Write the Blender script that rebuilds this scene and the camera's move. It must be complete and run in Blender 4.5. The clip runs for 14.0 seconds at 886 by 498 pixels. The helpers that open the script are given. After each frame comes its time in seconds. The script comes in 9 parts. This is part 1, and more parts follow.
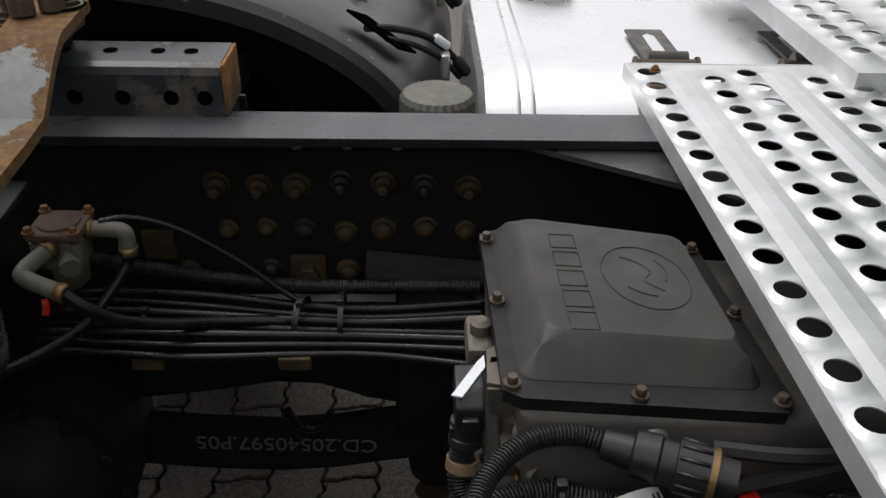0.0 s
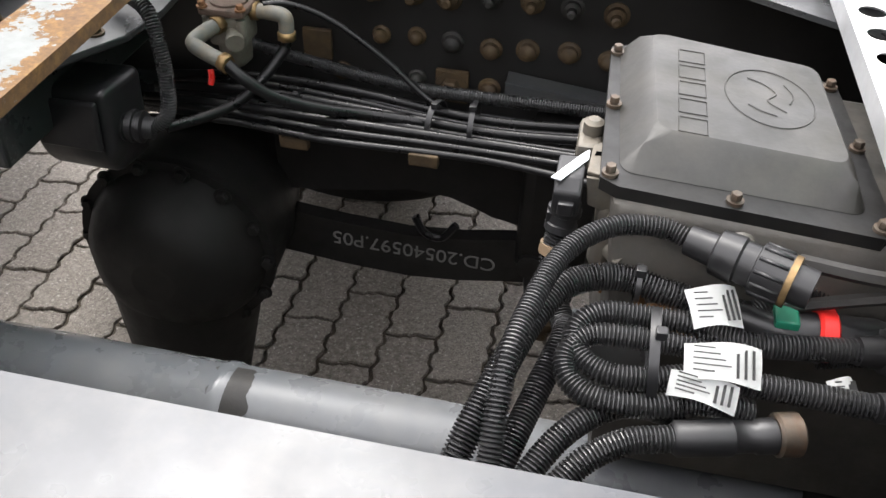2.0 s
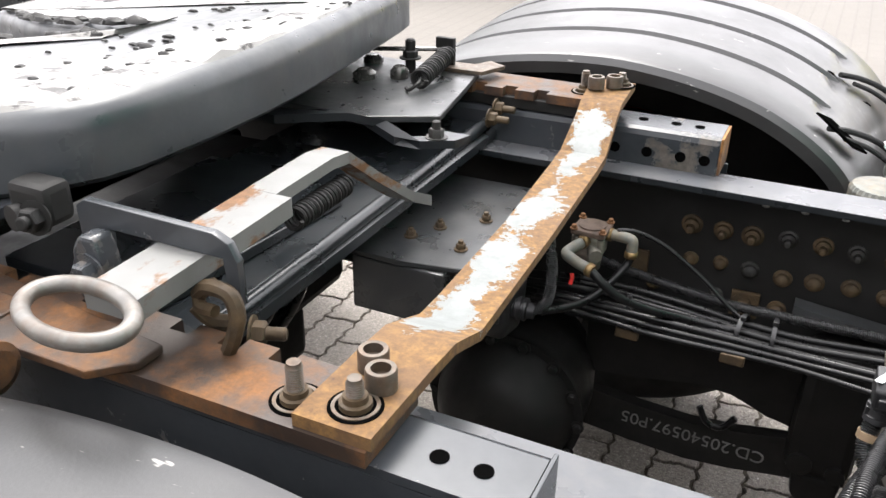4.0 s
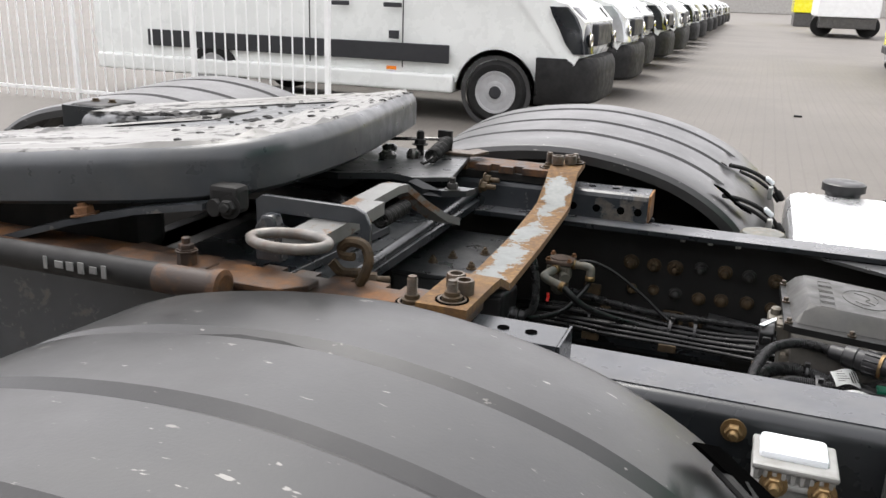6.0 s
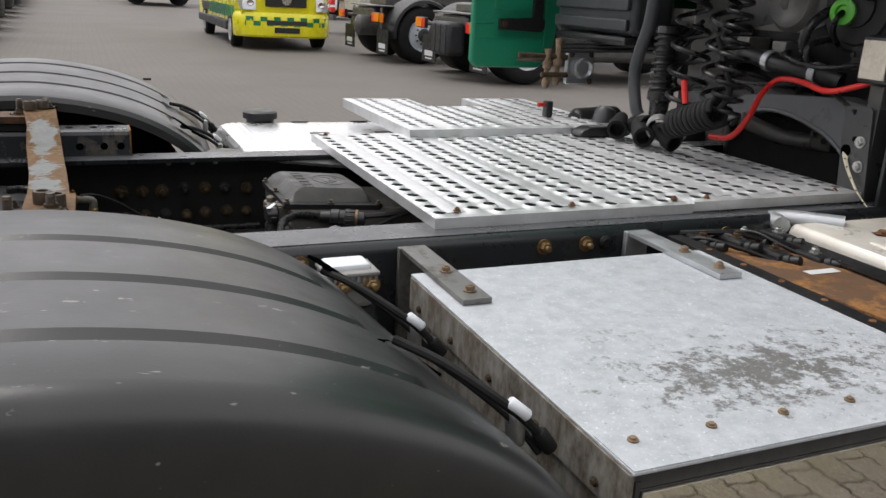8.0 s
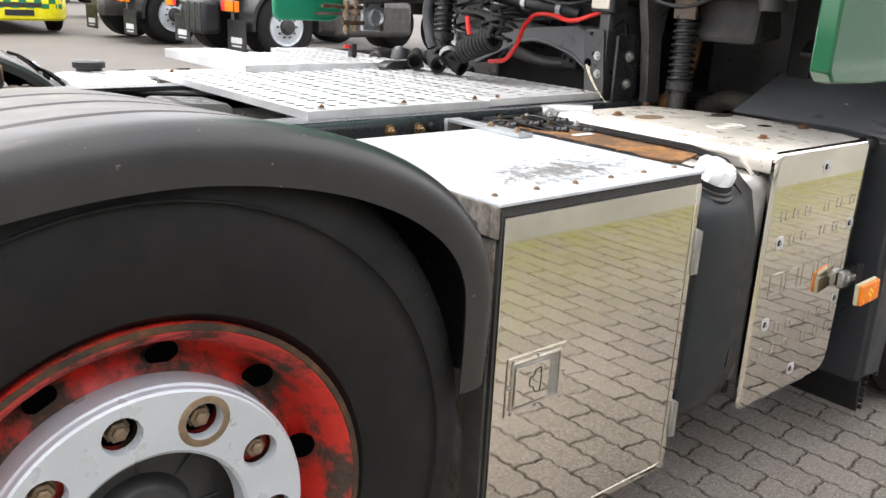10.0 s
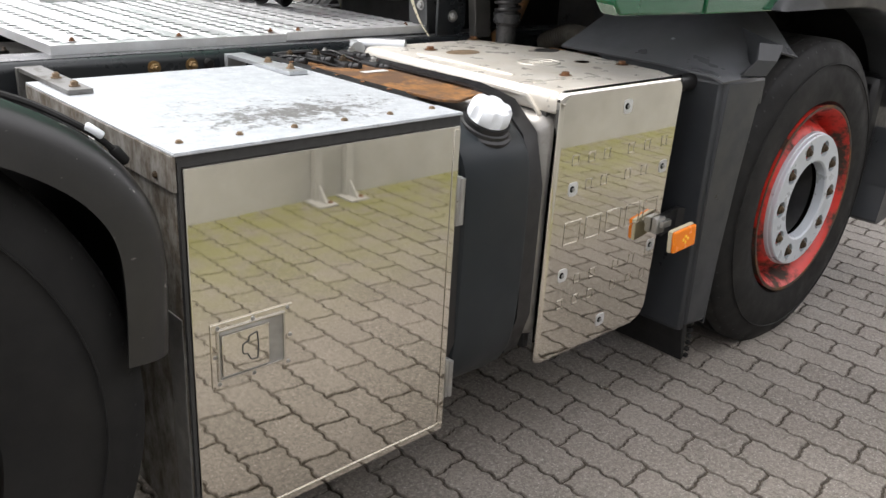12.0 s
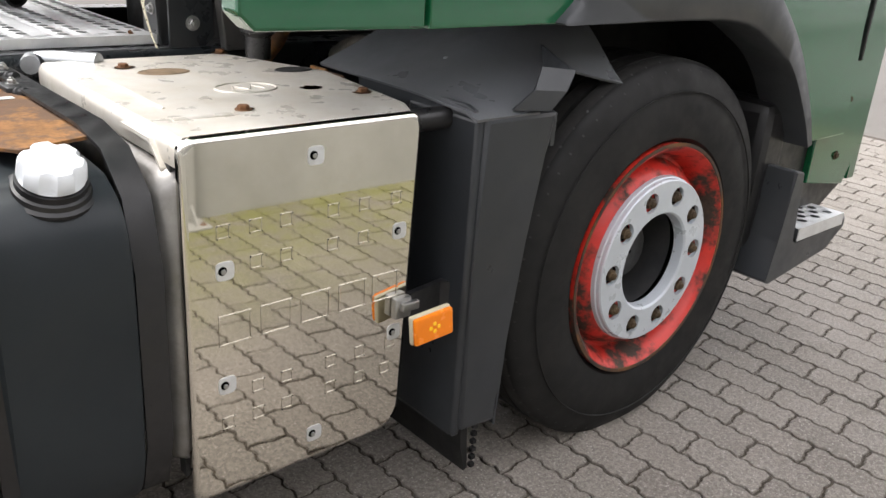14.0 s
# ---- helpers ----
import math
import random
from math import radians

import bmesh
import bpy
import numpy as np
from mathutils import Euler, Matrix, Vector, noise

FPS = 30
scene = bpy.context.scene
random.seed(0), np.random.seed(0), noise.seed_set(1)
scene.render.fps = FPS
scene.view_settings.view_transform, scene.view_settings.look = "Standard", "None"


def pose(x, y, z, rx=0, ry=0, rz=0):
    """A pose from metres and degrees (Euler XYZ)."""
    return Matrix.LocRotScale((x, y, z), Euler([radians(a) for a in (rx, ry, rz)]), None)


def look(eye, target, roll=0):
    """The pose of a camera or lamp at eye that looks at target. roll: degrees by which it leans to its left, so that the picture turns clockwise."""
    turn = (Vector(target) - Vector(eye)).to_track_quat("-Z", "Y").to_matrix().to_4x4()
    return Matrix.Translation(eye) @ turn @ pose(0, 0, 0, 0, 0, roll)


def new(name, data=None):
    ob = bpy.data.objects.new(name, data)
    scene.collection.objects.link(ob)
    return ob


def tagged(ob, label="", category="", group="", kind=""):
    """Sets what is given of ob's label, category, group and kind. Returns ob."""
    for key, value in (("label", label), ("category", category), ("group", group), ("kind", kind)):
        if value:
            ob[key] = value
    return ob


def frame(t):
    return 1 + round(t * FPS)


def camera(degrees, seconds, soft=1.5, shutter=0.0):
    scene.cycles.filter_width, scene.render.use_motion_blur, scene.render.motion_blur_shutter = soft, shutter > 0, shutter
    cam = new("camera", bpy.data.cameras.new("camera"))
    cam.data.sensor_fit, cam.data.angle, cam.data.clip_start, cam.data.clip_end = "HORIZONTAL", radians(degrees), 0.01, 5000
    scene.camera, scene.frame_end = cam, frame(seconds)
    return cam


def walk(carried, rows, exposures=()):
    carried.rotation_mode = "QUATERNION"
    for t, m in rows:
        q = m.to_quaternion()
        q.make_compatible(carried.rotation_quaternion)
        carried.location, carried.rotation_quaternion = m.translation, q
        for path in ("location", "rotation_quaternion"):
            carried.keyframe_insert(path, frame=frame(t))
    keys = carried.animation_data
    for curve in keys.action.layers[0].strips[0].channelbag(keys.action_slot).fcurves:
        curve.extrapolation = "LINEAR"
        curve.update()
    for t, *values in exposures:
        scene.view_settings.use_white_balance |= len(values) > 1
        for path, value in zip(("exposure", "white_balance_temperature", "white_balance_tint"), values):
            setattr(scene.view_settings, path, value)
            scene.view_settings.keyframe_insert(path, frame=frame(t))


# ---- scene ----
cam = camera(55.7, 14.0)
EXPOSURES = [(0.0, 0.05), (0.5, 1.33), (1.0, 2.36), (1.5, 2.3), (2.0, 1.98), (3.0, 1.9), (3.5, 2.1), (4.2, 2.1), (6.3, 0.85), (7.0, 0.15), (7.5, 0.3), (8.7, 0.55), (10.8, 1.9), (11.5, 1.32), (12.0, 1.15), (12.5, 0.72), (13.0, 0.72), (13.5, 1.25), (14.0, 1.4)]
PATH = [
    (0, (0.587, -0.49, 1.281), (0.65, 1.204, 0.219), 1.4),
    (0.5, (0.572, -0.514, 1.285), (0.423, 1.119, 0.141), 1.0),
    (1, (0.601, -0.542, 1.267), (0.331, 1.034, 0.066), 0.9),
    (1.5, (0.647, -0.553, 1.255), (0.352, 0.974, -0.002), 1.2),
    (2, (0.635, -0.566, 1.241), (0.342, 0.929, -0.054), 1.6),
    (2.5, (0.554, -0.593, 1.274), (0.194, 0.916, 0.012), 1.6),
    (3, (0.527, -0.661, 1.327), (0.037, 0.875, 0.144), 1.2),
    (3.5, (0.527, -0.776, 1.374), (-0.092, 0.796, 0.303), 1.0),
    (4, (0.509, -0.888, 1.389), (-0.251, 0.723, 0.481), 0.7),
    (4.2, (0.5, -0.933, 1.397), (-0.306, 0.701, 0.574), 0.6),
    (6.3, (0.567, -1.426, 1.345), (0.014, 0.414, 0.79), 1.8),
    (6.5, (0.538, -1.422, 1.311), (0.187, 0.469, 0.765), 1.4),
    (7, (0.503, -1.522, 1.316), (0.643, 0.383, 0.724), 2.1),
    (7.5, (0.422, -1.642, 1.303), (0.915, 0.197, 0.692), 2.7),
    (8, (0.28, -1.724, 1.312), (1.044, 0.03, 0.728), 3.1),
    (8.5, (0.141, -1.818, 1.304), (1.165, -0.175, 0.801), 3.4),
    (8.7, (0.101, -1.853, 1.301), (1.223, -0.268, 0.825), 3.7),
    (10.8, (-0.251, -2.187, 1.174), (1.001, -0.785, 0.489), 3.3),
    (11, (-0.202, -2.199, 1.175), (1.055, -0.813, 0.469), 3.2),
    (11.5, (-0.009, -2.232, 1.195), (1.267, -0.871, 0.474), 3.3),
    (12, (0.229, -2.24, 1.209), (1.521, -0.898, 0.483), 3.4),
    (12.5, (0.502, -2.224, 1.216), (1.809, -0.896, 0.491), 3.5),
    (13, (0.749, -2.244, 1.211), (2.059, -0.915, 0.49), 3.6),
    (13.5, (0.936, -2.272, 1.221), (2.213, -0.917, 0.491), 4.0),
    (14, (1.092, -2.277, 1.218), (2.348, -0.905, 0.484), 4.1),
]
walk(cam, [(t, look(eye, target, roll)) for t, eye, target, roll in PATH], EXPOSURES)

# ---- world and light: overcast daylight ----
world = bpy.data.worlds.new("overcast")
scene.world = world
world.use_nodes = True
wn = world.node_tree.nodes
wl = world.node_tree.links
sky = wn.new("ShaderNodeTexSky")
sky.sky_type = "NISHITA"
sky.sun_disc = False
sky.sun_elevation = radians(61)
sky.sun_rotation = radians(-37)
sky.air_density = 1.4
sky.dust_density = 4.0
grey = wn.new("ShaderNodeHueSaturation")
grey.inputs["Saturation"].default_value = 0.22
wl.new(sky.outputs[0], grey.inputs["Color"])
cloud = wn.new("ShaderNodeMix")          # even cloud layer over the sky
cloud.data_type = "RGBA"
cloud.inputs[0].default_value = 0.8
cloud.inputs[7].default_value = (7.0, 6.8, 7.05, 1)
wl.new(grey.outputs[0], cloud.inputs[6])
wl.new(cloud.outputs[2], wn["Background"].inputs["Color"])
wn["Background"].inputs["Strength"].default_value = 0.15

sun_data = bpy.data.lights.new("sun", "SUN")
sun_data.energy = 1.2
sun_data.angle = radians(30)
sun_data.color = (1.0, 0.97, 0.93)
sun = new("sun", sun_data)
sun.matrix_world = look((-3, 4, 9), (0, 0, 0))


# ---- small kit ----
def round_edges(bm, fs, bevel, seg):
    """Bevel all edges of the given faces; only the flat faces keep index 1 (flat shading)."""
    es = list({e for f in fs for e in f.edges})
    r = bmesh.ops.bevel(bm, geom=es, offset=bevel, segments=seg, profile=0.5, affect="EDGES", clamp_overlap=True, material=0)
    for f in r["faces"]:
        f.normal_update()
        f.material_index = 0


def quad_box(bm, x0, x1, y0, y1, z0, z1, bevel=0.0, seg=2):
    vs = [bm.verts.new(p) for p in ((x0, y0, z0), (x1, y0, z0), (x1, y1, z0), (x0, y1, z0), (x0, y0, z1), (x1, y0, z1), (x1, y1, z1), (x0, y1, z1))]
    fs = [bm.faces.new([vs[i] for i in f]) for f in ((0, 3, 2, 1), (4, 5, 6, 7), (0, 1, 5, 4), (1, 2, 6, 5), (2, 3, 7, 6), (3, 0, 4, 7))]
    for f in fs:
        f.material_index = 1
    if bevel > 0:
        round_edges(bm, fs, bevel, seg)
    return bm


def box(x0, x1, y0, y1, z0, z1, bevel=0.0, seg=2):
    return quad_box(bmesh.new(), x0, x1, y0, y1, z0, z1, bevel, seg)


def basis(d):
    d = Vector(d).normalized()
    up = Vector((0, 0, 1)) if abs(d.z) < 0.95 else Vector((1, 0, 0))
    a = d.cross(up).normalized()
    return a, d.cross(a).normalized(), d


def rings(bm, loops, closed_ends=True, wrap=False):
    """Skin a list of vertex loops."""
    for k in range(len(loops) - (0 if wrap else 1)):
        p, q = loops[k], loops[(k + 1) % len(loops)]
        n = len(p)
        for i in range(n):
            try:
                bm.faces.new((p[i], p[(i + 1) % n], q[(i + 1) % n], q[i]))
            except ValueError:
                pass
    if closed_ends and not wrap:
        bm.faces.new(loops[0][::-1]).material_index = 1
        bm.faces.new(loops[-1]).material_index = 1


def turned(bm, origin, direction, profile, segs=24, ends=True):
    """A body of revolution: profile of (distance along direction, radius)."""
    a, b, d = basis(direction)
    o = Vector(origin)
    loops = []
    for h, r in profile:
        loops.append([bm.verts.new(o + d * h + a * (r * math.cos(2 * math.pi * i / segs)) + b * (r * math.sin(2 * math.pi * i / segs))) for i in range(segs)])
    rings(bm, loops, ends)
    return bm


def rod(bm, p, q, r, segs=12, r2=None):
    p, q = Vector(p), Vector(q)
    L = (q - p).length
    return turned(bm, p, q - p, [(0, r), (L, r if r2 is None else r2)], segs)


def smooth_path(pts, n=10):
    pts = [Vector(p) for p in pts]
    P = [pts[0] * 2 - pts[1]] + pts + [pts[-1] * 2 - pts[-2]]
    out = []
    for k in range(1, len(P) - 2):
        for i in range(n):
            t = i / n
            a, b, c, d = P[k - 1], P[k], P[k + 1], P[k + 2]
            out.append(0.5 * (2 * b + (c - a) * t + (2 * a - 5 * b + 4 * c - d) * t * t + (3 * b - a - 3 * c + d) * t ** 3))
    out.append(pts[-1])
    return out


def resample(path, step):
    out, need = [path[0].copy()], step
    for p, q in zip(path, path[1:]):
        L = (q - p).length
        pos = 0.0
        while L - pos >= need and L > 0:
            pos += need
            out.append(p + (q - p) * (pos / L))
            need = step
        need -= L - pos
    return out


def tube(bm, pts, r, segs=10, rib=0.0, pitch=0.006, n=10):
    """A hose or cable along points; rib > 0 gives convoluted conduit."""
    path = smooth_path(pts, n)
    if rib > 0:
        path = resample(path, pitch / 4)
    loops = []
    a = basis(path[1] - path[0])[0]
    for i, p in enumerate(path):
        d = (path[min(i + 1, len(path) - 1)] - path[max(i - 1, 0)])
        if d.length < 1e-7:
            continue
        d.normalize()
        a = (a - d * a.dot(d)).normalized()
        b = d.cross(a)
        rr = r + rib * (1, 1, -0.6, -1.4)[i % 4] if rib else r
        loops.append([bm.verts.new(p + a * (rr * math.cos(2 * math.pi * k / segs)) + b * (rr * math.sin(2 * math.pi * k / segs))) for k in range(segs)])
    rings(bm, loops)
    return bm


def prism(bm, outline, axis, lo, hi, bevel=0.0):
    """Extrude a 2D outline along axis x, y or z (outline in the two other axes, in order)."""
    def at(u, v, w):
        return {"x": (w, u, v), "y": (u, w, v), "z": (u, v, w)}[axis]
    p = [bm.verts.new(at(u, v, lo)) for u, v in outline]
    q = [bm.verts.new(at(u, v, hi)) for u, v in outline]
    fs = [bm.faces.new(p), bm.faces.new(q[::-1])]
    for i in range(len(p)):
        fs.append(bm.faces.new((p[i], q[i], q[(i + 1) % len(p)], p[(i + 1) % len(p)])))
    for k, f in enumerate(fs):
        if k < 2 or len(outline) < 11:
            f.material_index = 1
    if bevel > 0:
        round_edges(bm, fs, bevel, 2)
    return bm


def sheet(bm, outline, axis, lo, hi, thick):
    """A bent sheet: an open polyline in two axes, thickened and extruded along axis."""
    pts = [Vector((u, v)) for u, v in outline]
    off = []
    for i, p in enumerate(pts):
        t = (pts[min(i + 1, len(pts) - 1)] - pts[max(i - 1, 0)]).normalized()
        off.append(p + Vector((-t.y, t.x)) * thick)
    return prism(bm, [tuple(p) for p in pts] + [tuple(p) for p in reversed(off)], axis, lo, hi)


def hexbolt(bm, p, d, r=0.011, h=0.008, stud=0.0, washer=True):
    d = Vector(d).normalized()
    p = Vector(p)
    if washer:
        turned(bm, p, d, [(0, r * 1.45), (0.002, r * 1.45)], 16)
    turned(bm, p + d * 0.002, d, [(0, r), (h * 0.85, r), (h, r * 0.85)], 6)
    if stud > 0:
        turned(bm, p + d * (h + 0.001), d, [(0, r * 0.55), (stud * 0.9, r * 0.55), (stud, r * 0.4)], 12)
    return bm


def part(name, bm, mat, parent=None, label="", flat=False, auto=40):
    bmesh.ops.recalc_face_normals(bm, faces=bm.faces[:])
    me = bpy.data.meshes.new(name)
    if flat:
        for f in bm.faces:
            f.material_index = 0
    else:
        for f in bm.faces:
            f.smooth = f.material_index == 0
            f.material_index = 0
        lim = radians(auto)
        for e in bm.edges:
            if len(e.link_faces) == 2 and e.calc_face_angle(0) > lim:
                e.smooth = False
    bm.to_mesh(me)
    bm.free()
    me.materials.append(mat)
    ob = new(name, me)
    if parent:
        ob.parent = parent
    if label:
        ob["label"] = label
    return ob


def thing(name, label, category, at=(0, 0, 0), group="", kind=""):
    ob = new(name)
    ob.empty_display_size = 0.05
    ob.location = at
    return tagged(ob, label, category, group, kind)


def solo(name, bm, mat, label, category, group="", kind="", **kw):
    return tagged(part(name, bm, mat, **kw), label, category, group, kind)


def under(ob, parent):
    """Parent ob, keeping its place."""
    ob.parent = parent
    ob.matrix_parent_inverse = Matrix.Translation(parent.location).inverted()
    return ob


# ---- materials ----
class Mat:
    def __init__(self, name):
        self.m = bpy.data.materials.new(name)
        self.m.use_nodes = True
        self.t = self.m.node_tree
        self.b = self.t.nodes["Principled BSDF"]

    def n(self, kind, **kw):
        nd = self.t.nodes.new("ShaderNode" + kind)
        for k, v in kw.items():
            nd.inputs[k.replace("_", " ")].default_value = v
        return nd

    def link(self, a, b):
        self.t.links.new(a, b)

    def coords(self, scale=(1, 1, 1)):
        tc = self.n("NewGeometry")
        mp = self.n("Mapping")
        mp.inputs["Scale"].default_value = scale
        self.link(tc.outputs["Position"], mp.inputs["Vector"])
        return mp.outputs[0]

    def noise(self, scale, detail=4, rough=0.6, vec=None):
        nd = self.n("TexNoise", Scale=scale, Detail=detail, Roughness=rough)
        self.link(vec or self.coords(), nd.inputs["Vector"])
        return nd.outputs["Fac"]

    def ramp(self, fac, stops):
        r = self.n("ValToRGB")
        el = r.color_ramp.elements
        while len(el) < len(stops):
            el.new(0.5)
        for e, (p, c) in zip(el, stops):
            e.position = p
            e.color = (*c, 1) if not isinstance(c, (int, float)) else (c, c, c, 1)
        self.link(fac, r.inputs["Fac"])
        return r.outputs["Color"]

    def mix(self, fac, a, b):
        mx = self.n("Mix")
        mx.data_type = "RGBA"
        for sock, v in ((mx.inputs[0], fac), (mx.inputs[6], a), (mx.inputs[7], b)):
            if isinstance(v, tuple):
                sock.default_value = (*v, 1)
            elif isinstance(v, (int, float)):
                sock.default_value = v
            else:
                self.link(v, sock)
        return mx.outputs[2]

    def bump(self, height, strength=0.3, dist=0.002):
        bp = self.n("Bump", Strength=strength, Distance=dist)
        self.link(height, bp.inputs["Height"])
        self.link(bp.outputs[0], self.b.inputs["Normal"])

    def set(self, **kw):
        for k, v in kw.items():
            s = self.b.inputs[k.replace("_", " ")]
            if isinstance(v, tuple):
                s.default_value = (*v, 1)
            elif isinstance(v, (int, float)):
                s.default_value = v
            else:
                self.link(v, s)
        return self


def surface(name, col, rough=0.5, metal=0.0, vary=0.25, scale=6.0, fine=120.0, bump=0.08, dust=0.0, dustcol=(0.3, 0.28, 0.25), coat=0.0, rvary=0.15, spec=0.5):
    """Base colour with broad and fine variation, optional dust in patches and faint relief."""
    s = Mat(name)
    lo = tuple(c * (1 - vary) for c in col)
    hi = tuple(min(1, c * (1 + vary)) for c in col)
    c = s.ramp(s.noise(scale, 5), [(0.3, lo), (0.7, hi)])
    f = s.noise(fine, 3)
    c = s.mix(s.ramp(f, [(0.35, 0.0), (0.75, 0.25)]), c, lo)
    if dust > 0:
        d = s.ramp(s.noise(scale * 1.7, 6, 0.7), [(0.42, 0.0), (0.75, dust)])
        c = s.mix(d, c, dustcol)
    s.set(Base_Color=c, Metallic=metal, Roughness=s.ramp(s.noise(scale * 2.3, 4), [(0.3, max(0.02, rough - rvary)), (0.7, min(1, rough + rvary))]))
    s.set(Specular_IOR_Level=spec)
    if coat:
        s.set(Coat_Weight=coat, Coat_Roughness=0.1)
    if bump:
        s.bump(f, bump, 0.001)
    return s.m


def worn(name, paint, under_col, amount=0.5, scale=14.0, rough=0.5, stretch=(1, 1, 1), metal=0.0, under_rough=0.85, sharp=0.04, bump=0.4):
    """Paint that has flaked to rust or metal in patches."""
    s = Mat(name)
    co = s.coords(stretch)
    big = s.noise(scale, 8, 0.68, co)
    mask = s.ramp(big, [(amount - sharp, 0.0), (amount + sharp, 1.0)])
    fine = s.noise(90, 6, 0.7)
    rust = s.ramp(fine, [(0.25, tuple(c * 0.45 for c in under_col)), (0.5, under_col), (0.8, tuple(min(1, c * 1.6) for c in under_col))])
    rust = s.mix(s.ramp(s.noise(9, 4), [(0.4, 0.0), (0.7, 0.55)]), rust, tuple(c * 0.4 for c in under_col))
    pc = s.ramp(s.noise(30, 5), [(0.3, tuple(c * 0.8 for c in paint)), (0.7, paint)])
    s.set(Base_Color=s.mix(mask, pc, rust), Roughness=s.mix(mask, (rough,) * 3, (under_rough,) * 3), Metallic=metal)
    h = s.mix(0.35, s.mix(mask, (1.0,) * 3, (0.3,) * 3), fine)
    s.bump(h, bump, 0.0015)
    return s.m


M = {}
M["chassis"] = surface("chassis_paint", (0.013, 0.0155, 0.018), 0.30, 0.0, 0.2, 5, 160, 0.05, 0.15, (0.05, 0.047, 0.042), rvary=0.1)
M["crossplate"] = surface("scuffed_grey_frame_paint", (0.034, 0.036, 0.038), 0.34, 0.0, 0.25, 9, 150, 0.08, 0.35, (0.075, 0.070, 0.062), rvary=0.12)
# oily paint made near-black: shade between the rails is in the colour
M["railinner"] = surface("oily_shaded_frame_paint", (0.0075, 0.0072, 0.0070), 0.50, 0, 0.3, 7, 120, 0.15, 0.25, (0.012, 0.010, 0.008))
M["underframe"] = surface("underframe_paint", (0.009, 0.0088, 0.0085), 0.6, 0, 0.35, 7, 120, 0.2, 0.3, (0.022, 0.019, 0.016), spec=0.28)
M["mudguard"] = surface("mudguard_plastic", (0.017, 0.0172, 0.0178), 0.42, 0, 0.2, 3.5, 260, 0.10, 0.22, (0.065, 0.062, 0.058), rvary=0.09, spec=0.42)
def scuffed_mudguard():
    """Matt plastic with dust film and small pale scrapes."""
    s = Mat("scuffed_mudguard_plastic")
    c = s.ramp(s.noise(3.5, 5), [(0.3, (0.0095, 0.0097, 0.0102)), (0.7, (0.0155, 0.0152, 0.015))])
    c = s.mix(s.ramp(s.noise(6, 6, 0.7), [(0.42, 0.0), (0.74, 0.22)]), c, (0.060, 0.057, 0.053))
    c = s.mix(s.ramp(s.noise(34, 3, 0.75, s.coords((0.6, 1.5, 1))), [(0.680, 0.0), (0.705, 0.75)]), c, (0.28, 0.27, 0.25))
    c = s.mix(s.ramp(s.noise(75, 3, 0.7, s.coords((0.5, 1.6, 1))), [(0.69, 0.0), (0.73, 0.6)]), c, (0.25, 0.24, 0.22))
    s.set(Base_Color=c, Roughness=s.ramp(s.noise(8, 4), [(0.3, 0.29), (0.7, 0.41)]), Specular_IOR_Level=0.65)
    s.bump(s.noise(260, 3), 0.12, 0.001)
    return s.m


M["scuffed"] = scuffed_mudguard()
M["bumperplastic"] = surface("grey_plastic", (0.034, 0.037, 0.041), 0.42, 0, 0.12, 4, 300, 0.12, 0.12, (0.09, 0.087, 0.082), spec=0.55)
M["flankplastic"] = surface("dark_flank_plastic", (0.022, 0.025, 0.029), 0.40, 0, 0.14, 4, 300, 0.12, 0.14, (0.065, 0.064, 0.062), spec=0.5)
# guard plastic with a raised base colour that holds the sky sheen
M["guardgrey"] = surface("lightened_grey_plastic", (0.098, 0.103, 0.110), 0.40, 0, 0.14, 4, 300, 0.12, 0.2, (0.12, 0.115, 0.108), spec=0.6)
M["blackplastic"] = surface("black_plastic", (0.012, 0.012, 0.013), 0.42, 0, 0.2, 12, 220, 0.06, 0.12, (0.06, 0.055, 0.05))
M["conduit"] = surface("conduit_plastic", (0.022, 0.022, 0.023), 0.30, 0, 0.2, 20, 200, 0.03, 0.2, (0.05, 0.045, 0.04))
# paler than the rail paint: sky sheen on the top is in this colour
M["flange"] = surface("sky_paled_flange", (0.070, 0.073, 0.080), 0.30, 0.0, 0.2, 9, 170, 0.05, 0.35, (0.15, 0.143, 0.132), rvary=0.08, spec=0.35)
M["cable"] = surface("cable_sheath", (0.0065, 0.0065, 0.007), 0.34, 0, 0.2, 20, 200, 0.02, 0.12, (0.035, 0.031, 0.027), spec=0.3)
M["tread"] = surface("dusty_tread_rubber", (0.020, 0.0195, 0.019), 0.75, 0, 0.3, 9, 200, 0.15, 0.5, (0.045, 0.043, 0.039), spec=0.3)
M["nutbrown"] = surface("tan_rusty_nut", (0.24, 0.17, 0.105), 0.6, 0.2, 0.4, 40, 220, 0.3, 0.5, (0.13, 0.085, 0.05))
M["rubber"] = surface("tyre_rubber", (0.0075, 0.0075, 0.0075), 0.7, 0, 0.25, 5, 200, 0.12, 0.25, (0.022, 0.021, 0.019), spec=0.3)
M["alu"] = surface("zinc_plate", (0.70, 0.71, 0.72), 0.38, 0.55, 0.12, 9, 180, 0.08, 0.4, (0.38, 0.37, 0.35), rvary=0.1)
M["aludrum"] = surface("brushed_aluminium_tank", (0.78, 0.79, 0.80), 0.3, 0.8, 0.06, 4, 120, 0.03, 0.12, (0.55, 0.55, 0.53), rvary=0.08)
M["galv"] = surface("galvanised_sheet", (0.50, 0.52, 0.54), 0.42, 0.7, 0.16, 14, 130, 0.08, 0.3, (0.33, 0.31, 0.26))
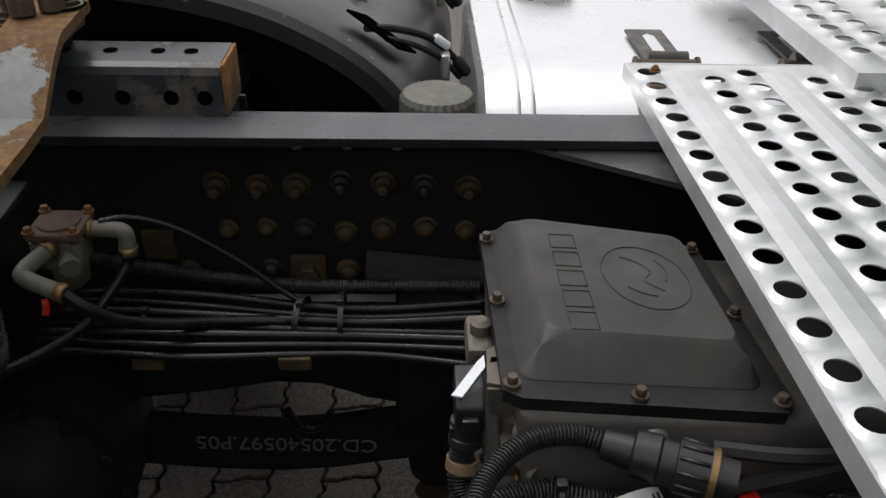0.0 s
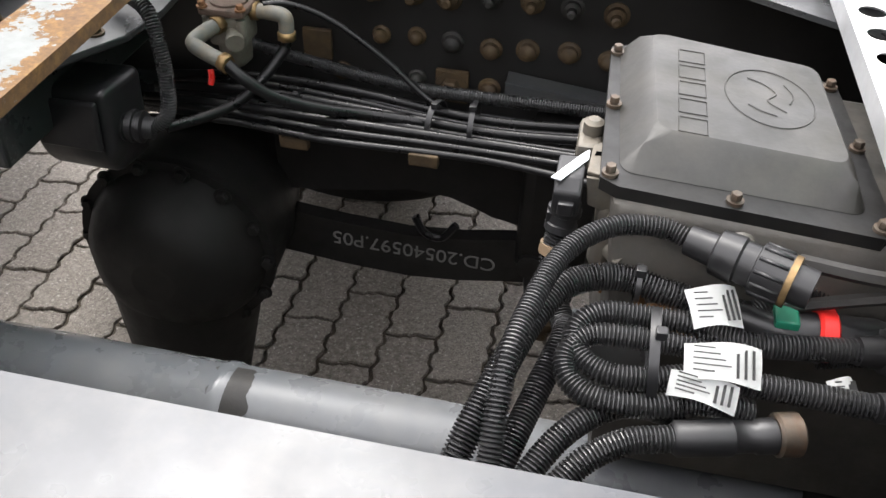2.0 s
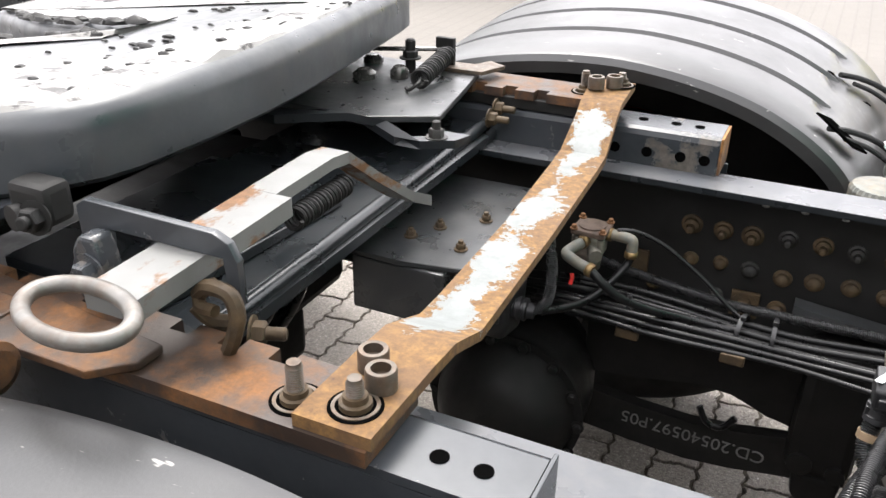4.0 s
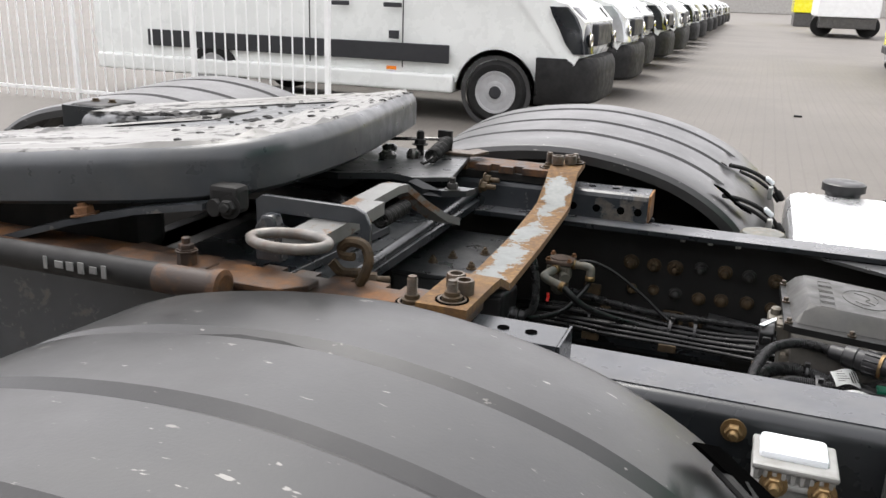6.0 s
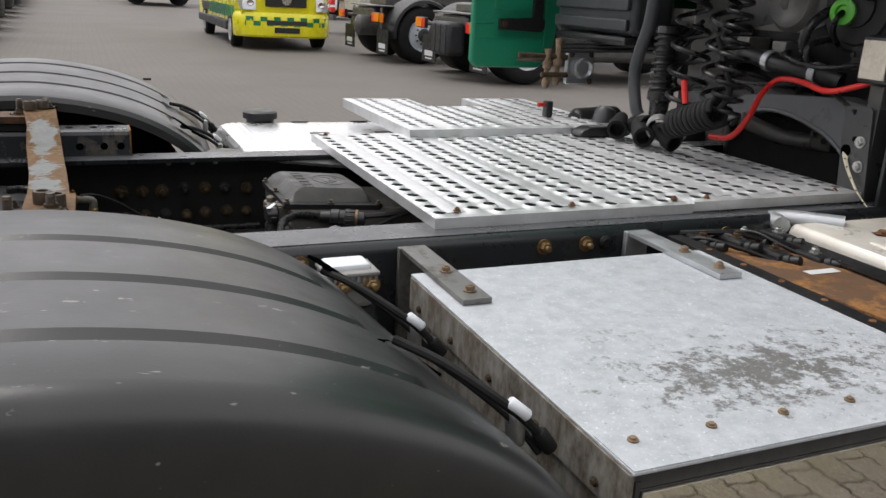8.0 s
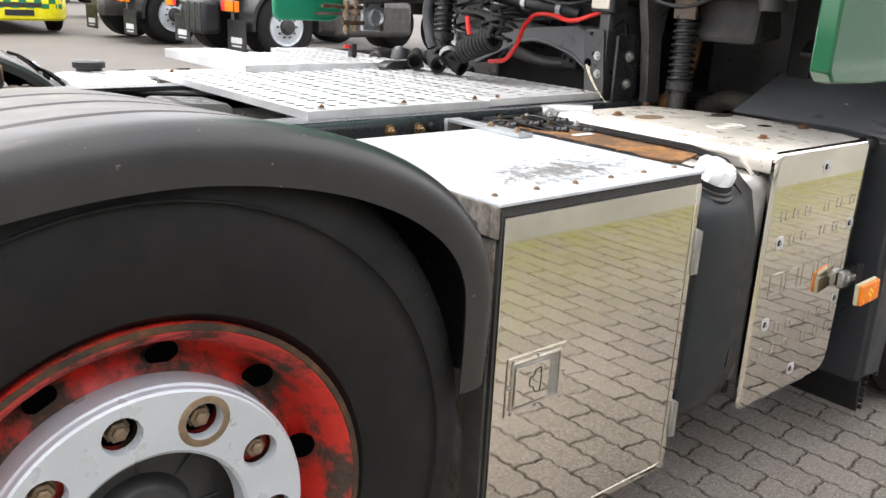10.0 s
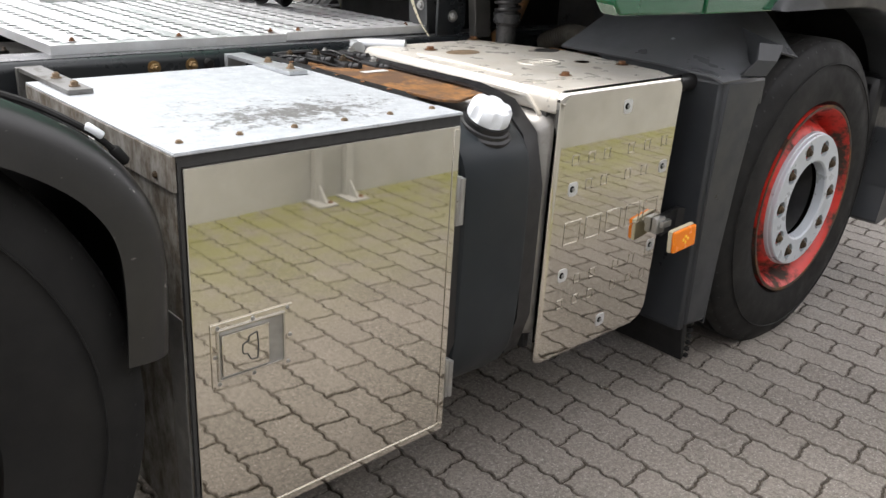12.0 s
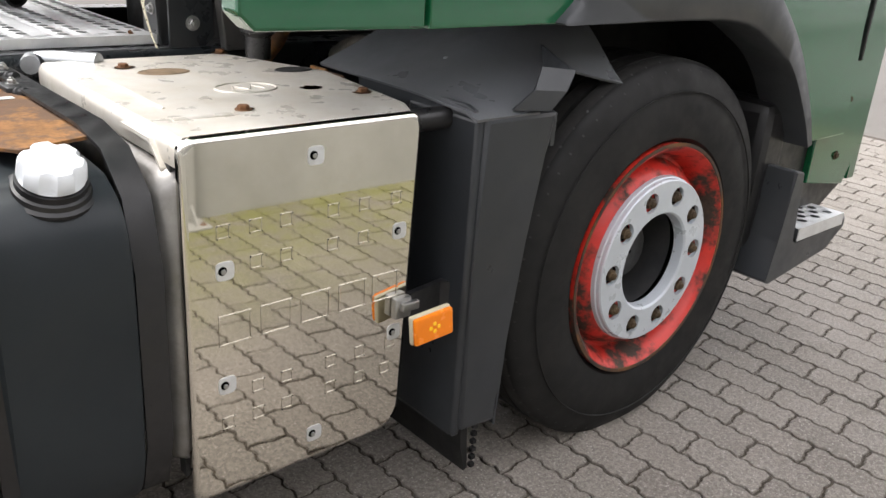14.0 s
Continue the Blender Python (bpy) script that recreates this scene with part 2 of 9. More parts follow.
M["steel"] = surface("zinc_steel", (0.42, 0.42, 0.41), 0.42, 0.9, 0.2, 25, 200, 0.1, 0.2, (0.25, 0.2, 0.14))
M["chrome"] = surface("polished_steel", (0.62, 0.60, 0.56), 0.16, 1.0, 0.05, 10, 100, 0.02, rvary=0.05)
M["rustbolt"] = surface("rusty_bolt", (0.17, 0.080, 0.034), 0.8, 0.2, 0.45, 40, 240, 0.5, 0.4, (0.08, 0.04, 0.025))
M["darkbolt"] = surface("grimy_rusty_bolt", (0.058, 0.036, 0.015), 0.75, 0.1, 0.5, 40, 240, 0.5, 0.5, (0.025, 0.018, 0.012))
M["brassbolt"] = surface("yellow_passivated_bolt", (0.24, 0.16, 0.075), 0.5, 0.7, 0.35, 40, 240, 0.3, 0.4, (0.12, 0.07, 0.03))
M["rust"] = worn("rusted_plate", (0.030, 0.018, 0.012), (0.150, 0.064, 0.018), 0.55, 13, 0.55, bump=0.9, sharp=0.10)
# flat near-black for small holes and slots; their inner shade is painted
M["void"] = surface("hole_shade_black", (0.002, 0.002, 0.002), 1.0, 0, 0.1, 10, 100, 0.0, spec=0.0)
M["tankplastic"] = surface("blue_black_plastic", (0.015, 0.019, 0.022), 0.42, 0, 0.12, 5, 260, 0.10, 0.12, (0.040, 0.040, 0.038), rvary=0.06, spec=0.3)
M["dulledsteel"] = surface("rust_browned_steel", (0.088, 0.072, 0.056), 0.5, 0.4, 0.5, 40, 200, 0.3, 0.75, (0.10, 0.052, 0.025))
M["barepaint"] = worn("pale_paint_over_rust", (0.145, 0.145, 0.139), (0.14, 0.07, 0.03), 0.56, 15, 0.45, (1.0, 0.55, 1.0), sharp=0.03)
M["rustedge"] = worn("brown_rust", (0.12, 0.062, 0.03), (0.26, 0.12, 0.036), 0.5, 12, 0.8, bump=0.5)
M["rustcheek"] = worn("deep_brown_rust", (0.085, 0.040, 0.018), (0.17, 0.075, 0.024), 0.52, 16, 0.75, bump=0.9, sharp=0.12)
M["zincdark"] = surface("grimy_steel_strap", (0.060, 0.056, 0.050), 0.45, 0.3, 0.35, 20, 150, 0.15, 0.5, (0.10, 0.075, 0.05))
M["bracket"] = worn("worn_grey_steel", (0.038, 0.042, 0.047), (0.10, 0.088, 0.075), 0.60, 11, 0.27, sharp=0.02, under_rough=0.5, bump=0.2)
M["greyvalve"] = surface("cast_valve", (0.20, 0.19, 0.16), 0.6, 0.4, 0.3, 30, 200, 0.3, 0.5, (0.12, 0.085, 0.05))
M["elbow"] = surface("grey_elbow", (0.115, 0.118, 0.105), 0.6, 0, 0.25, 30, 200, 0.2, 0.5, (0.24, 0.17, 0.09))
M["cast"] = surface("aluminium_casting", (0.135, 0.125, 0.107), 0.6, 0.5, 0.3, 30, 160, 0.4, 0.6, (0.17, 0.14, 0.10))
M["gearcover"] = surface("gearbox_cover_plastic", (0.021, 0.0205, 0.0185), 0.46, 0, 0.3, 10, 240, 0.14, 0.45, (0.062, 0.056, 0.045))
M["coverrim"] = surface("black_cover_rim", (0.0075, 0.0075, 0.0075), 0.5, 0, 0.3, 14, 200, 0.1, 0.3, (0.026, 0.023, 0.019), spec=0.35)
M["gearbox"] = surface("gearbox_housing", (0.022, 0.021, 0.020), 0.6, 0.2, 0.3, 12, 120, 0.3, 0.4, (0.055, 0.047, 0.036))
M["dustycase"] = surface("dusty_gearbox_case", (0.062, 0.058, 0.052), 0.62, 0.15, 0.35, 14, 120, 0.6, 0.6, (0.105, 0.092, 0.074))
M["shaft"] = surface("shaft_grey_paint", (0.12, 0.127, 0.135), 0.30, 0.0, 0.15, 8, 150, 0.04, 0.3, (0.20, 0.19, 0.17))
M["greenpaint"] = surface("green_cab_paint", (0.006, 0.088, 0.034), 0.16, 0, 0.05, 2, 60, 0.0, 0.0, coat=0.6, rvary=0.03)
M["greenback"] = surface("green_cab_shell", (0.010, 0.22, 0.115), 0.45, 0, 0.12, 5, 60, 0.03, 0.1, (0.1, 0.16, 0.12))
M["redrim"] = worn("red_rim_paint", (0.58, 0.028, 0.018), (0.05, 0.032, 0.022), 0.525, 8, 0.35, sharp=0.05, under_rough=0.8, bump=0.25)
M["silver"] = surface("silver_hub_paint", (0.52, 0.56, 0.60), 0.36, 0.25, 0.06, 8, 120, 0.03, 0.12, (0.40, 0.39, 0.36))
M["hub"] = surface("dark_hub", (0.026, 0.027, 0.029), 0.45, 0, 0.2, 10, 120, 0.1, 0.4, (0.08, 0.075, 0.065))
M["orange"] = surface("orange_lens", (0.85, 0.22, 0.010), 0.2, 0, 0.06, 20, 60, 0.0)
M["amberled"] = surface("amber_reflector", (1.0, 0.55, 0.02), 0.12, 0, 0.05, 20, 60, 0.0)
M["white"] = surface("white_cap_plastic", (0.74, 0.77, 0.80), 0.35, 0, 0.04, 12, 100, 0.0, 0.15, (0.55, 0.55, 0.53))
M["label"] = surface("white_paper", (0.60, 0.61, 0.60), 0.6, 0, 0.05, 20, 100, 0.0)
M["ink"] = surface("black_ink", (0.03, 0.03, 0.03), 0.6, 0, 0.05, 20, 100, 0.0)
M["chalk"] = surface("stencil_paint", (0.16, 0.16, 0.155), 0.7, 0, 0.3, 40, 200, 0.0)
M["red"] = surface("red_plastic", (0.65, 0.022, 0.018), 0.35, 0, 0.1, 20, 100, 0.0)
M["limegreen"] = surface("lime_plastic", (0.14, 0.55, 0.06), 0.35, 0, 0.1, 20, 100, 0.0)
M["tan"] = surface("cable_tie_tan", (0.55, 0.50, 0.36), 0.5, 0, 0.1, 20, 100, 0.0)
M["beige"] = surface("stained_stainless_top", (0.72, 0.69, 0.63), 0.36, 0.25, 0.12, 6, 90, 0.05, 0.45, (0.46, 0.39, 0.28))
M["yellow"] = surface("yellow_van_paint", (0.80, 0.74, 0.015), 0.25, 0, 0.04, 2, 60, 0.0, coat=0.4)
M["vanwhite"] = surface("white_van_paint", (0.70, 0.72, 0.70), 0.28, 0, 0.04, 2, 60, 0.0, coat=0.3)
M["glass"] = surface("dark_glass", (0.012, 0.014, 0.016), 0.06, 0, 0.1, 2, 40, 0.0)
M["rimpaint"] = surface("pale_steel_rim_paint", (0.33, 0.335, 0.34), 0.45, 0.0, 0.12, 9, 120, 0.03, 0.25, (0.22, 0.20, 0.18))
M["trim"] = surface("dark_trim", (0.015, 0.016, 0.019), 0.5, 0, 0.1, 4, 80, 0.03)
M["lightunit"] = surface("headlamp_lens", (0.55, 0.57, 0.58), 0.1, 0.5, 0.15, 14, 60, 0.0)
M["checker"] = surface("green_checker_film", (0.02, 0.20, 0.08), 0.35, 0, 0.1, 4, 60, 0.0)
M["fence"] = surface("white_fence_paint", (0.78, 0.79, 0.78), 0.4, 0, 0.06, 5, 90, 0.02)
M["concrete"] = surface("light_concrete", (0.36, 0.35, 0.33), 0.8, 0, 0.15, 3, 90, 0.2, 0.3, (0.26, 0.25, 0.22))
M["grime"] = worn("greasy_plate_top", (0.17, 0.166, 0.155), (0.020, 0.018, 0.016), 0.585, 24, 0.34, (0.6, 1.6, 1), sharp=0.03, under_rough=0.5, bump=0.9)
M["casting"] = surface("dusty_grey_engine_casting", (0.17, 0.167, 0.16), 0.45, 0.25, 0.25, 7, 90, 0.15, 0.4, (0.14, 0.125, 0.10))
M["cabback"] = surface("sooty_black_parts", (0.062, 0.061, 0.059), 0.38, 0, 0.45, 9, 100, 0.15, 0.5, (0.085, 0.075, 0.062))
M["saddlegrey"] = surface("worn_saddle_paint", (0.030, 0.034, 0.038), 0.36, 0, 0.25, 9, 140, 0.12, 0.35, (0.075, 0.072, 0.066), rvary=0.12)


def mirror_steel():
    s = Mat("mirror_stainless")
    wob = s.noise(3.0, 2, 0.4)
    s.set(Base_Color=s.ramp(s.noise(5, 4), [(0.3, (0.72, 0.69, 0.62)), (0.7, (0.77, 0.74, 0.67))]), Metallic=1.0,
          Roughness=s.ramp(s.noise(22, 5), [(0.35, 0.018), (0.75, 0.050)]))
    s.bump(wob, 0.02, 0.004)
    return s.m


M["paleplastic"] = surface("weathered_pale_plastic", (0.26, 0.26, 0.25), 0.5, 0, 0.2, 20, 150, 0.1, 0.5, (0.13, 0.11, 0.085))
M["zincworn"] = worn("weathered_zinc_strap", (0.17, 0.168, 0.16), (0.075, 0.062, 0.045), 0.57, 22, 0.42, metal=0.3, under_rough=0.6, sharp=0.08, bump=0.25)
M["mirror"] = mirror_steel()


def strap_paint():
    """White paint left along the middle of the cross strap, rust along both edges and at the ends."""
    s = Mat("white_paint_worn_to_rust")
    g = s.n("NewGeometry")
    sx = s.n("SeparateXYZ")
    s.link(g.outputs["Position"], sx.inputs[0])

    def op(kind, a, b=0.0):
        nd = s.n("Math")
        nd.operation = kind
        for sock, v in zip(nd.inputs, (a, b)):
            if isinstance(v, (int, float)):
                sock.default_value = v
            else:
                s.link(v, sock)
        return nd.outputs[0]
    mid = op("ADD", op("MULTIPLY", sx.outputs["Y"], 0.0454), -0.1997)
    u = op("MULTIPLY", op("ABSOLUTE", op("ADD", sx.outputs["X"], mid)), 1 / 0.034)
    end = op("MULTIPLY", op("MAXIMUM", op("SUBTRACT", op("ABSOLUTE", op("ADD", sx.outputs["Y"], -0.015)), 0.30), 0.0), 14.0)
    wear = op("ADD", op("ADD", u, end), op("MULTIPLY", op("SUBTRACT", s.noise(26, 9, 0.76), 0.5), 2.8))
    wear = op("ADD", wear, op("MULTIPLY", op("SUBTRACT", s.noise(11, 4, 0.6), 0.485), 3.6))
    wear = op("ADD", wear, op("MULTIPLY", op("SUBTRACT", s.noise(130, 4, 0.7), 0.5), 1.6))
    mask = s.ramp(wear, [(0.52, 0.0), (0.60, 1.0)])
    fine = s.noise(90, 6, 0.7)
    rust = s.ramp(fine, [(0.25, (0.040, 0.020, 0.009)), (0.5, (0.125, 0.064, 0.019)), (0.8, (0.26, 0.145, 0.038))])
    rust = s.mix(s.ramp(s.noise(12, 4), [(0.4, 0.0), (0.7, 0.6)]), rust, (0.09, 0.05, 0.028))
    paint = s.ramp(s.noise(35, 6, 0.7), [(0.3, (0.095, 0.103, 0.099)), (0.6, (0.142, 0.153, 0.149))])
    s.set(Base_Color=s.mix(mask, paint, rust), Roughness=s.mix(mask, (0.5,) * 3, (0.85,) * 3))
    s.bump(s.mix(0.35, s.mix(mask, (1.0,) * 3, (0.3,) * 3), fine), 0.4, 0.0015)
    return s.m


M["rustbar"] = strap_paint()


def frosted_lid():
    """Galvanised lid: pale with worn and mouldy patches."""
    s = Mat("weathered_galvanised_lid")
    base = s.ramp(s.noise(40, 6, 0.7), [(0.3, (0.36, 0.38, 0.405)), (0.7, (0.51, 0.535, 0.56))])
    blot = s.n("Math")
    blot.operation = "MULTIPLY"
    s.link(s.noise(4.2, 3, 0.6), blot.inputs[0])
    s.link(s.ramp(s.noise(60, 7, 0.8), [(0.35, 0.55), (0.65, 1.25)]), blot.inputs[1])
    base = s.mix(s.ramp(blot.outputs[0], [(0.66, 0.0), (0.80, 0.6)]), base, (0.15, 0.14, 0.125))
    soil = s.n("VectorMath")
    soil.operation = "DISTANCE"
    s.link(s.coords((0.75, 1.7, 1.0)), soil.inputs[0])
    soil.inputs[1].default_value = (1.045 * 0.75, -1.005 * 1.7, 0.884)
    spread = s.n("Math")
    spread.operation = "ADD"
    s.link(soil.outputs["Value"], spread.inputs[0])
    s.link(s.ramp(s.noise(38, 8, 0.78), [(0.30, 0.0), (0.70, 0.40)]), spread.inputs[1])
    base = s.mix(s.ramp(spread.outputs[0], [(0.24, 0.85), (0.33, 0.0)]), base, (0.10, 0.094, 0.085))
    base = s.mix(s.ramp(s.noise(210, 3, 0.7), [(0.60, 0.0), (0.68, 0.5)]), base, (0.86, 0.87, 0.88))
    base = s.mix(s.ramp(s.noise(160, 3, 0.7), [(0.62, 0.0), (0.70, 0.35)]), base, (0.22, 0.21, 0.19))
    s.set(Base_Color=base, Metallic=0.15, Roughness=s.ramp(s.noise(25, 5), [(0.3, 0.42), (0.7, 0.62)]))
    s.bump(s.noise(150, 3), 0.08, 0.001)
    return s.m


M["lid"] = frosted_lid()


def paving():
    s = Mat("concrete_paver")
    oi = s.n("ObjectInfo")
    isl = s.n("NewGeometry")
    rnd = s.n("Math")
    rnd.operation = "ADD"
    s.link(oi.outputs["Random"], rnd.inputs[0])
    s.link(isl.outputs["Random Per Island"], rnd.inputs[1])
    fr = s.n("Math")
    fr.operation = "FRACT"
    s.link(rnd.outputs[0], fr.inputs[0])
    c = s.ramp(fr.outputs[0], [(0.0, (0.215, 0.188, 0.160)), (0.5, (0.275, 0.243, 0.209)), (1.0, (0.325, 0.290, 0.253))])
    grit = s.noise(210, 4, 0.75)
    c = s.mix(s.ramp(grit, [(0.36, 0.0), (0.60, 0.85)]), c, (0.115, 0.102, 0.088))
    c = s.mix(s.ramp(s.noise(2.2, 5, 0.65), [(0.42, 0.0), (0.68, 0.5)]), c, (0.105, 0.096, 0.078))
    c = s.mix(s.ramp(s.noise(150, 3, 0.7), [(0.34, 0.6), (0.48, 0.0)]), c, (0.12, 0.105, 0.088))
    c = s.mix(s.ramp(s.noise(170, 2), [(0.645, 0.0), (0.69, 0.95)]), c, (0.60, 0.57, 0.53))
    c = s.mix(s.ramp(s.noise(85, 5, 0.8), [(0.44, 0.0), (0.60, 0.55)]), c, (0.36, 0.325, 0.285))
    c = s.mix(s.ramp(s.noise(110, 4, 0.8), [(0.57, 0.0), (0.68, 0.6)]), c, (0.085, 0.074, 0.062))
    sep = s.n("SeparateXYZ")
    s.link(isl.outputs["Position"], sep.inputs[0])
    near_wall = s.n("MapRange")
    for k, v in (("From Min", -1.95), ("From Max", -3.05), ("To Min", 0.0), ("To Max", 1.0)):
        near_wall.inputs[k].default_value = v
    s.link(sep.outputs["Y"], near_wall.inputs["Value"])
    moss = s.n("Math")
    moss.operation = "MULTIPLY"
    s.link(near_wall.outputs[0], moss.inputs[0])
    s.link(s.ramp(s.noise(6, 6, 0.75), [(0.33, 0.05), (0.58, 0.9)]), moss.inputs[1])
    c = s.mix(moss.outputs[0], c, (0.20, 0.20, 0.058))
    s.set(Base_Color=c, Roughness=s.ramp(s.noise(5, 4), [(0.3, 0.6), (0.7, 0.82)]))
    s.bump(s.mix(0.5, grit, s.noise(95, 4, 0.7)), 1.0, 0.008)
    return s.m


M["paver"] = paving()


def joints():
    s = Mat("sandy_joint")
    s.set(Base_Color=s.ramp(s.noise(60, 5), [(0.3, (0.040, 0.032, 0.024)), (0.7, (0.085, 0.070, 0.052))]), Roughness=0.95)
    s.bump(s.noise(300, 3), 0.5, 0.003)
    return s.m


def far_paving():
    s = Mat("far_paving")
    c = s.ramp(s.noise(0.5, 5), [(0.3, (0.100, 0.090, 0.078)), (0.7, (0.142, 0.128, 0.112))])
    br = s.n("TexBrick")
    br.offset = 0.5
    for k, v in (("Scale", 1.0), ("Mortar Size", 0.008), ("Brick Width", 0.225), ("Row Height", 0.1125)):
        br.inputs[k].default_value = v
    rot = s.n("Mapping")
    rot.inputs["Rotation"].default_value = (0, 0, radians(90))
    s.link(s.coords(), rot.inputs[0])
    s.link(rot.outputs[0], br.inputs["Vector"])
    c = s.mix(s.ramp(br.outputs["Fac"], [(0.0, 0.0), (1.0, 0.32)]), c, (0.06, 0.055, 0.048))
    c = s.mix(s.ramp(s.noise(200, 3), [(0.4, 0.0), (0.65, 0.4)]), c, (0.08, 0.074, 0.064))
    c = s.mix(s.ramp(s.noise(0.16, 6, 0.7), [(0.42, 0.0), (0.66, 0.35)]), c, (0.075, 0.070, 0.062))
    s.set(Base_Color=c, Roughness=0.72)
    s.bump(s.noise(150, 3), 0.4, 0.004)
    return s.m


M["joint"] = joints()
M["farpave"] = far_paving()

# ---- ground ----
PITCH_L, PITCH_W = 0.206, 0.108          # paver length (across the lorry) and width
ground = tagged(part("ground", box(-150, 150, -150, 250, -0.4, -0.012), M["farpave"], flat=True), "grey concrete block paving of a vehicle yard", "ground", kind="structure")

# ---- chassis frame ----
RT = 0.900      # top of the rails


def rail(name, s, y_out, y_in, label):
    """Channel rail with its flanges turned inwards; s is +1 on the far side."""
    t, r, h = 0.009, 0.020, 0.275
    o = []
    for k in range(6):
        a = k / 5 * math.pi / 2
        o.append((y_out - s * (r - r * math.sin(a)), RT - r + r * math.cos(a)))
    prof = [(y_in, RT)] + o + [(y_out - s * (r - r * math.cos(k / 5 * math.pi / 2)), RT - h + r - r * math.sin(k / 5 * math.pi / 2)) for k in range(6)] + [(y_in, RT - h)]
    prof += [(y_in, RT - h + t), (y_out - s * (t + 0.008), RT - h + t), (y_out - s * t, RT - h + t + 0.008), (y_out - s * t, RT - t - 0.008), (y_out - s * (t + 0.008), RT - t), (y_in, RT - t)]
    bm = prism(bmesh.new(), prof, "x", -1.9, 3.5)
    ob = part(name, bm, M["chassis"], chassis, label)
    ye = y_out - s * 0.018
    # strip over the dark rail, carries the painted brightness of its top
    part("flange_top", box(-1.9, 3.5, min(y_in, ye), max(y_in, ye), RT + 0.0002, RT + 0.0012), M["flange"], chassis, "pale grey strip with the sky sheen of the rail top", flat=True)
    # thin sheet that darkens the inner web as shade would
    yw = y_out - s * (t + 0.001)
    part("web_liner", box(-1.9, 3.5, min(yw, yw - s * 0.002), max(yw, yw - s * 0.002), RT - h + 0.018, RT - 0.018), M["railinner"], chassis, "oily inner face of the rail, blackened with painted shade", flat=True)
    return ob


chassis = thing("chassis_frame", "dark grey painted steel ladder frame of a tractor unit", "truck frame", (0, 0, 0.9))
chassis.location = (0, 0, 0)
rail("frame_rail", 1, 0.428, 0.338, "dark grey channel rail")
rail("frame_rail", -1, -0.432, -0.325, "dark grey channel rail")

# bolts on the inner face of the far rail
rows = [(0.806, [0.355, 0.405, 0.452, 0.503, 0.555, 0.606, 0.657]), (0.744, [0.352, 0.401, 0.450, 0.499, 0.548, 0.598, 0.648]), (0.683, [0.30, 0.400, 0.497])]
for z, xs in rows:
    for x in xs:
        b = bmesh.new()
        r = random.uniform(0.0100, 0.0125)
        top = z > 0.78
        q = r * (1.15 if top else 1.0)
        turned(b, (x - (0.010 if top else 0.0) + random.uniform(-0.003, 0.003), 0.4155, z + random.uniform(-0.004, 0.004)), (0, -1, random.uniform(-0.1, 0.05)), [(0, q * 1.25), (0.003, q * 1.25), (0.005, q * 0.95), (0.012, q * 0.9), (0.016, q * 0.55)] + ([(0.026, q * 0.5), (0.028, q * 0.3)] if top else [(0.017, q * 0.2)]), 14)
        part("bolt", b, M["darkbolt"] if random.random() < 0.8 else M["gearbox"], chassis)
b = box(0.427, 0.472, 0.408, 0.4155, 0.658, 0.705, 0.002)
hexbolt(b, (0.449, 0.408, 0.682), (0, -1, 0), 0.015, 0.014)
part("bolt_plate", b, M["darkbolt"], chassis, "rusty square plate with a bolt")
part("bolt_plate", box(0.245, 0.285, 0.408, 0.4155, 0.700, 0.742, 0.002), M["darkbolt"], chassis, "rusty square plate")
# small nuts on the edge of the far flange
for x in (0.455, 0.51, 0.565):
    part("bolt", hexbolt(bmesh.new(), (x, 0.352, 0.891), (0, 0, -1), 0.006, 0.006), M["steel"], chassis)
# stiffener tapering on the far rail under the catwalk
part("stiffener", prism(bmesh.new(), [(0.62, 0.888), (1.6, 0.888), (1.6, 0.70), (1.05, 0.80), (0.80, 0.862)], "y", 0.400, 0.412, 0.001), M["chassis"], chassis)
part("stiffener", prism(bmesh.new(), [(0.524, 0.714), (0.76, 0.688), (0.76, 0.674), (0.524, 0.691)], "y", 0.380, 0.412, 0.001), M["crossplate"], chassis)
part("gusset", prism(bmesh.new(), [(0.65, 0.400), (1.30, 0.400), (1.30, 0.06), (1.02, 0.14), (0.87, 0.255), (0.71, 0.352)], "z", 0.882, 0.8885, 0.001), M["crossplate"], chassis, "grey gusset plate under the flange")
part("bolt", hexbolt(bmesh.new(), (0.775, 0.362, 0.8887), (0, 0, 1), 0.006, 0.004), M["darkbolt"], chassis)
# bolts with long studs on the outer face of the near rail
for x, m in ((0.588, "brassbolt"), (1.046, "brassbolt"), (1.136, "brassbolt"), (1.47, "brassbolt")):
    part("bolt", hexbolt(bmesh.new(), (x, -0.433, 0.872), (0, -1, 0), 0.0105, 0.010, 0.010), M[m], chassis)
b = bmesh.new()
turned(b, (1.178, -0.433, 0.873), (0, -1, 0), [(0, 0.013), (0.005, 0.013), (0.009, 0.008)], 16)
part("rivet", b, M["underframe"], chassis)

# cross member with its top plate
b = bmesh.new()
prism(b, [(-0.06, 0.010), (0.02, 0.010), (0.112, 0.025), (0.135, 0.085), (0.165, 0.135), (0.172, 0.20), (0.165, 0.335), (-0.06, 0.335)], "z", 0.842, 0.850, 0.002)
part("crossmember", b, M["crossplate"], chassis, "grey painted cross plate")
part("crossmember", box(-0.06, 0.085, 0.012, 0.33, 0.755, 0.841, 0.004), M["crossplate"], chassis)
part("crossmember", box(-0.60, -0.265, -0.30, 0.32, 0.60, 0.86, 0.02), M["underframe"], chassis)
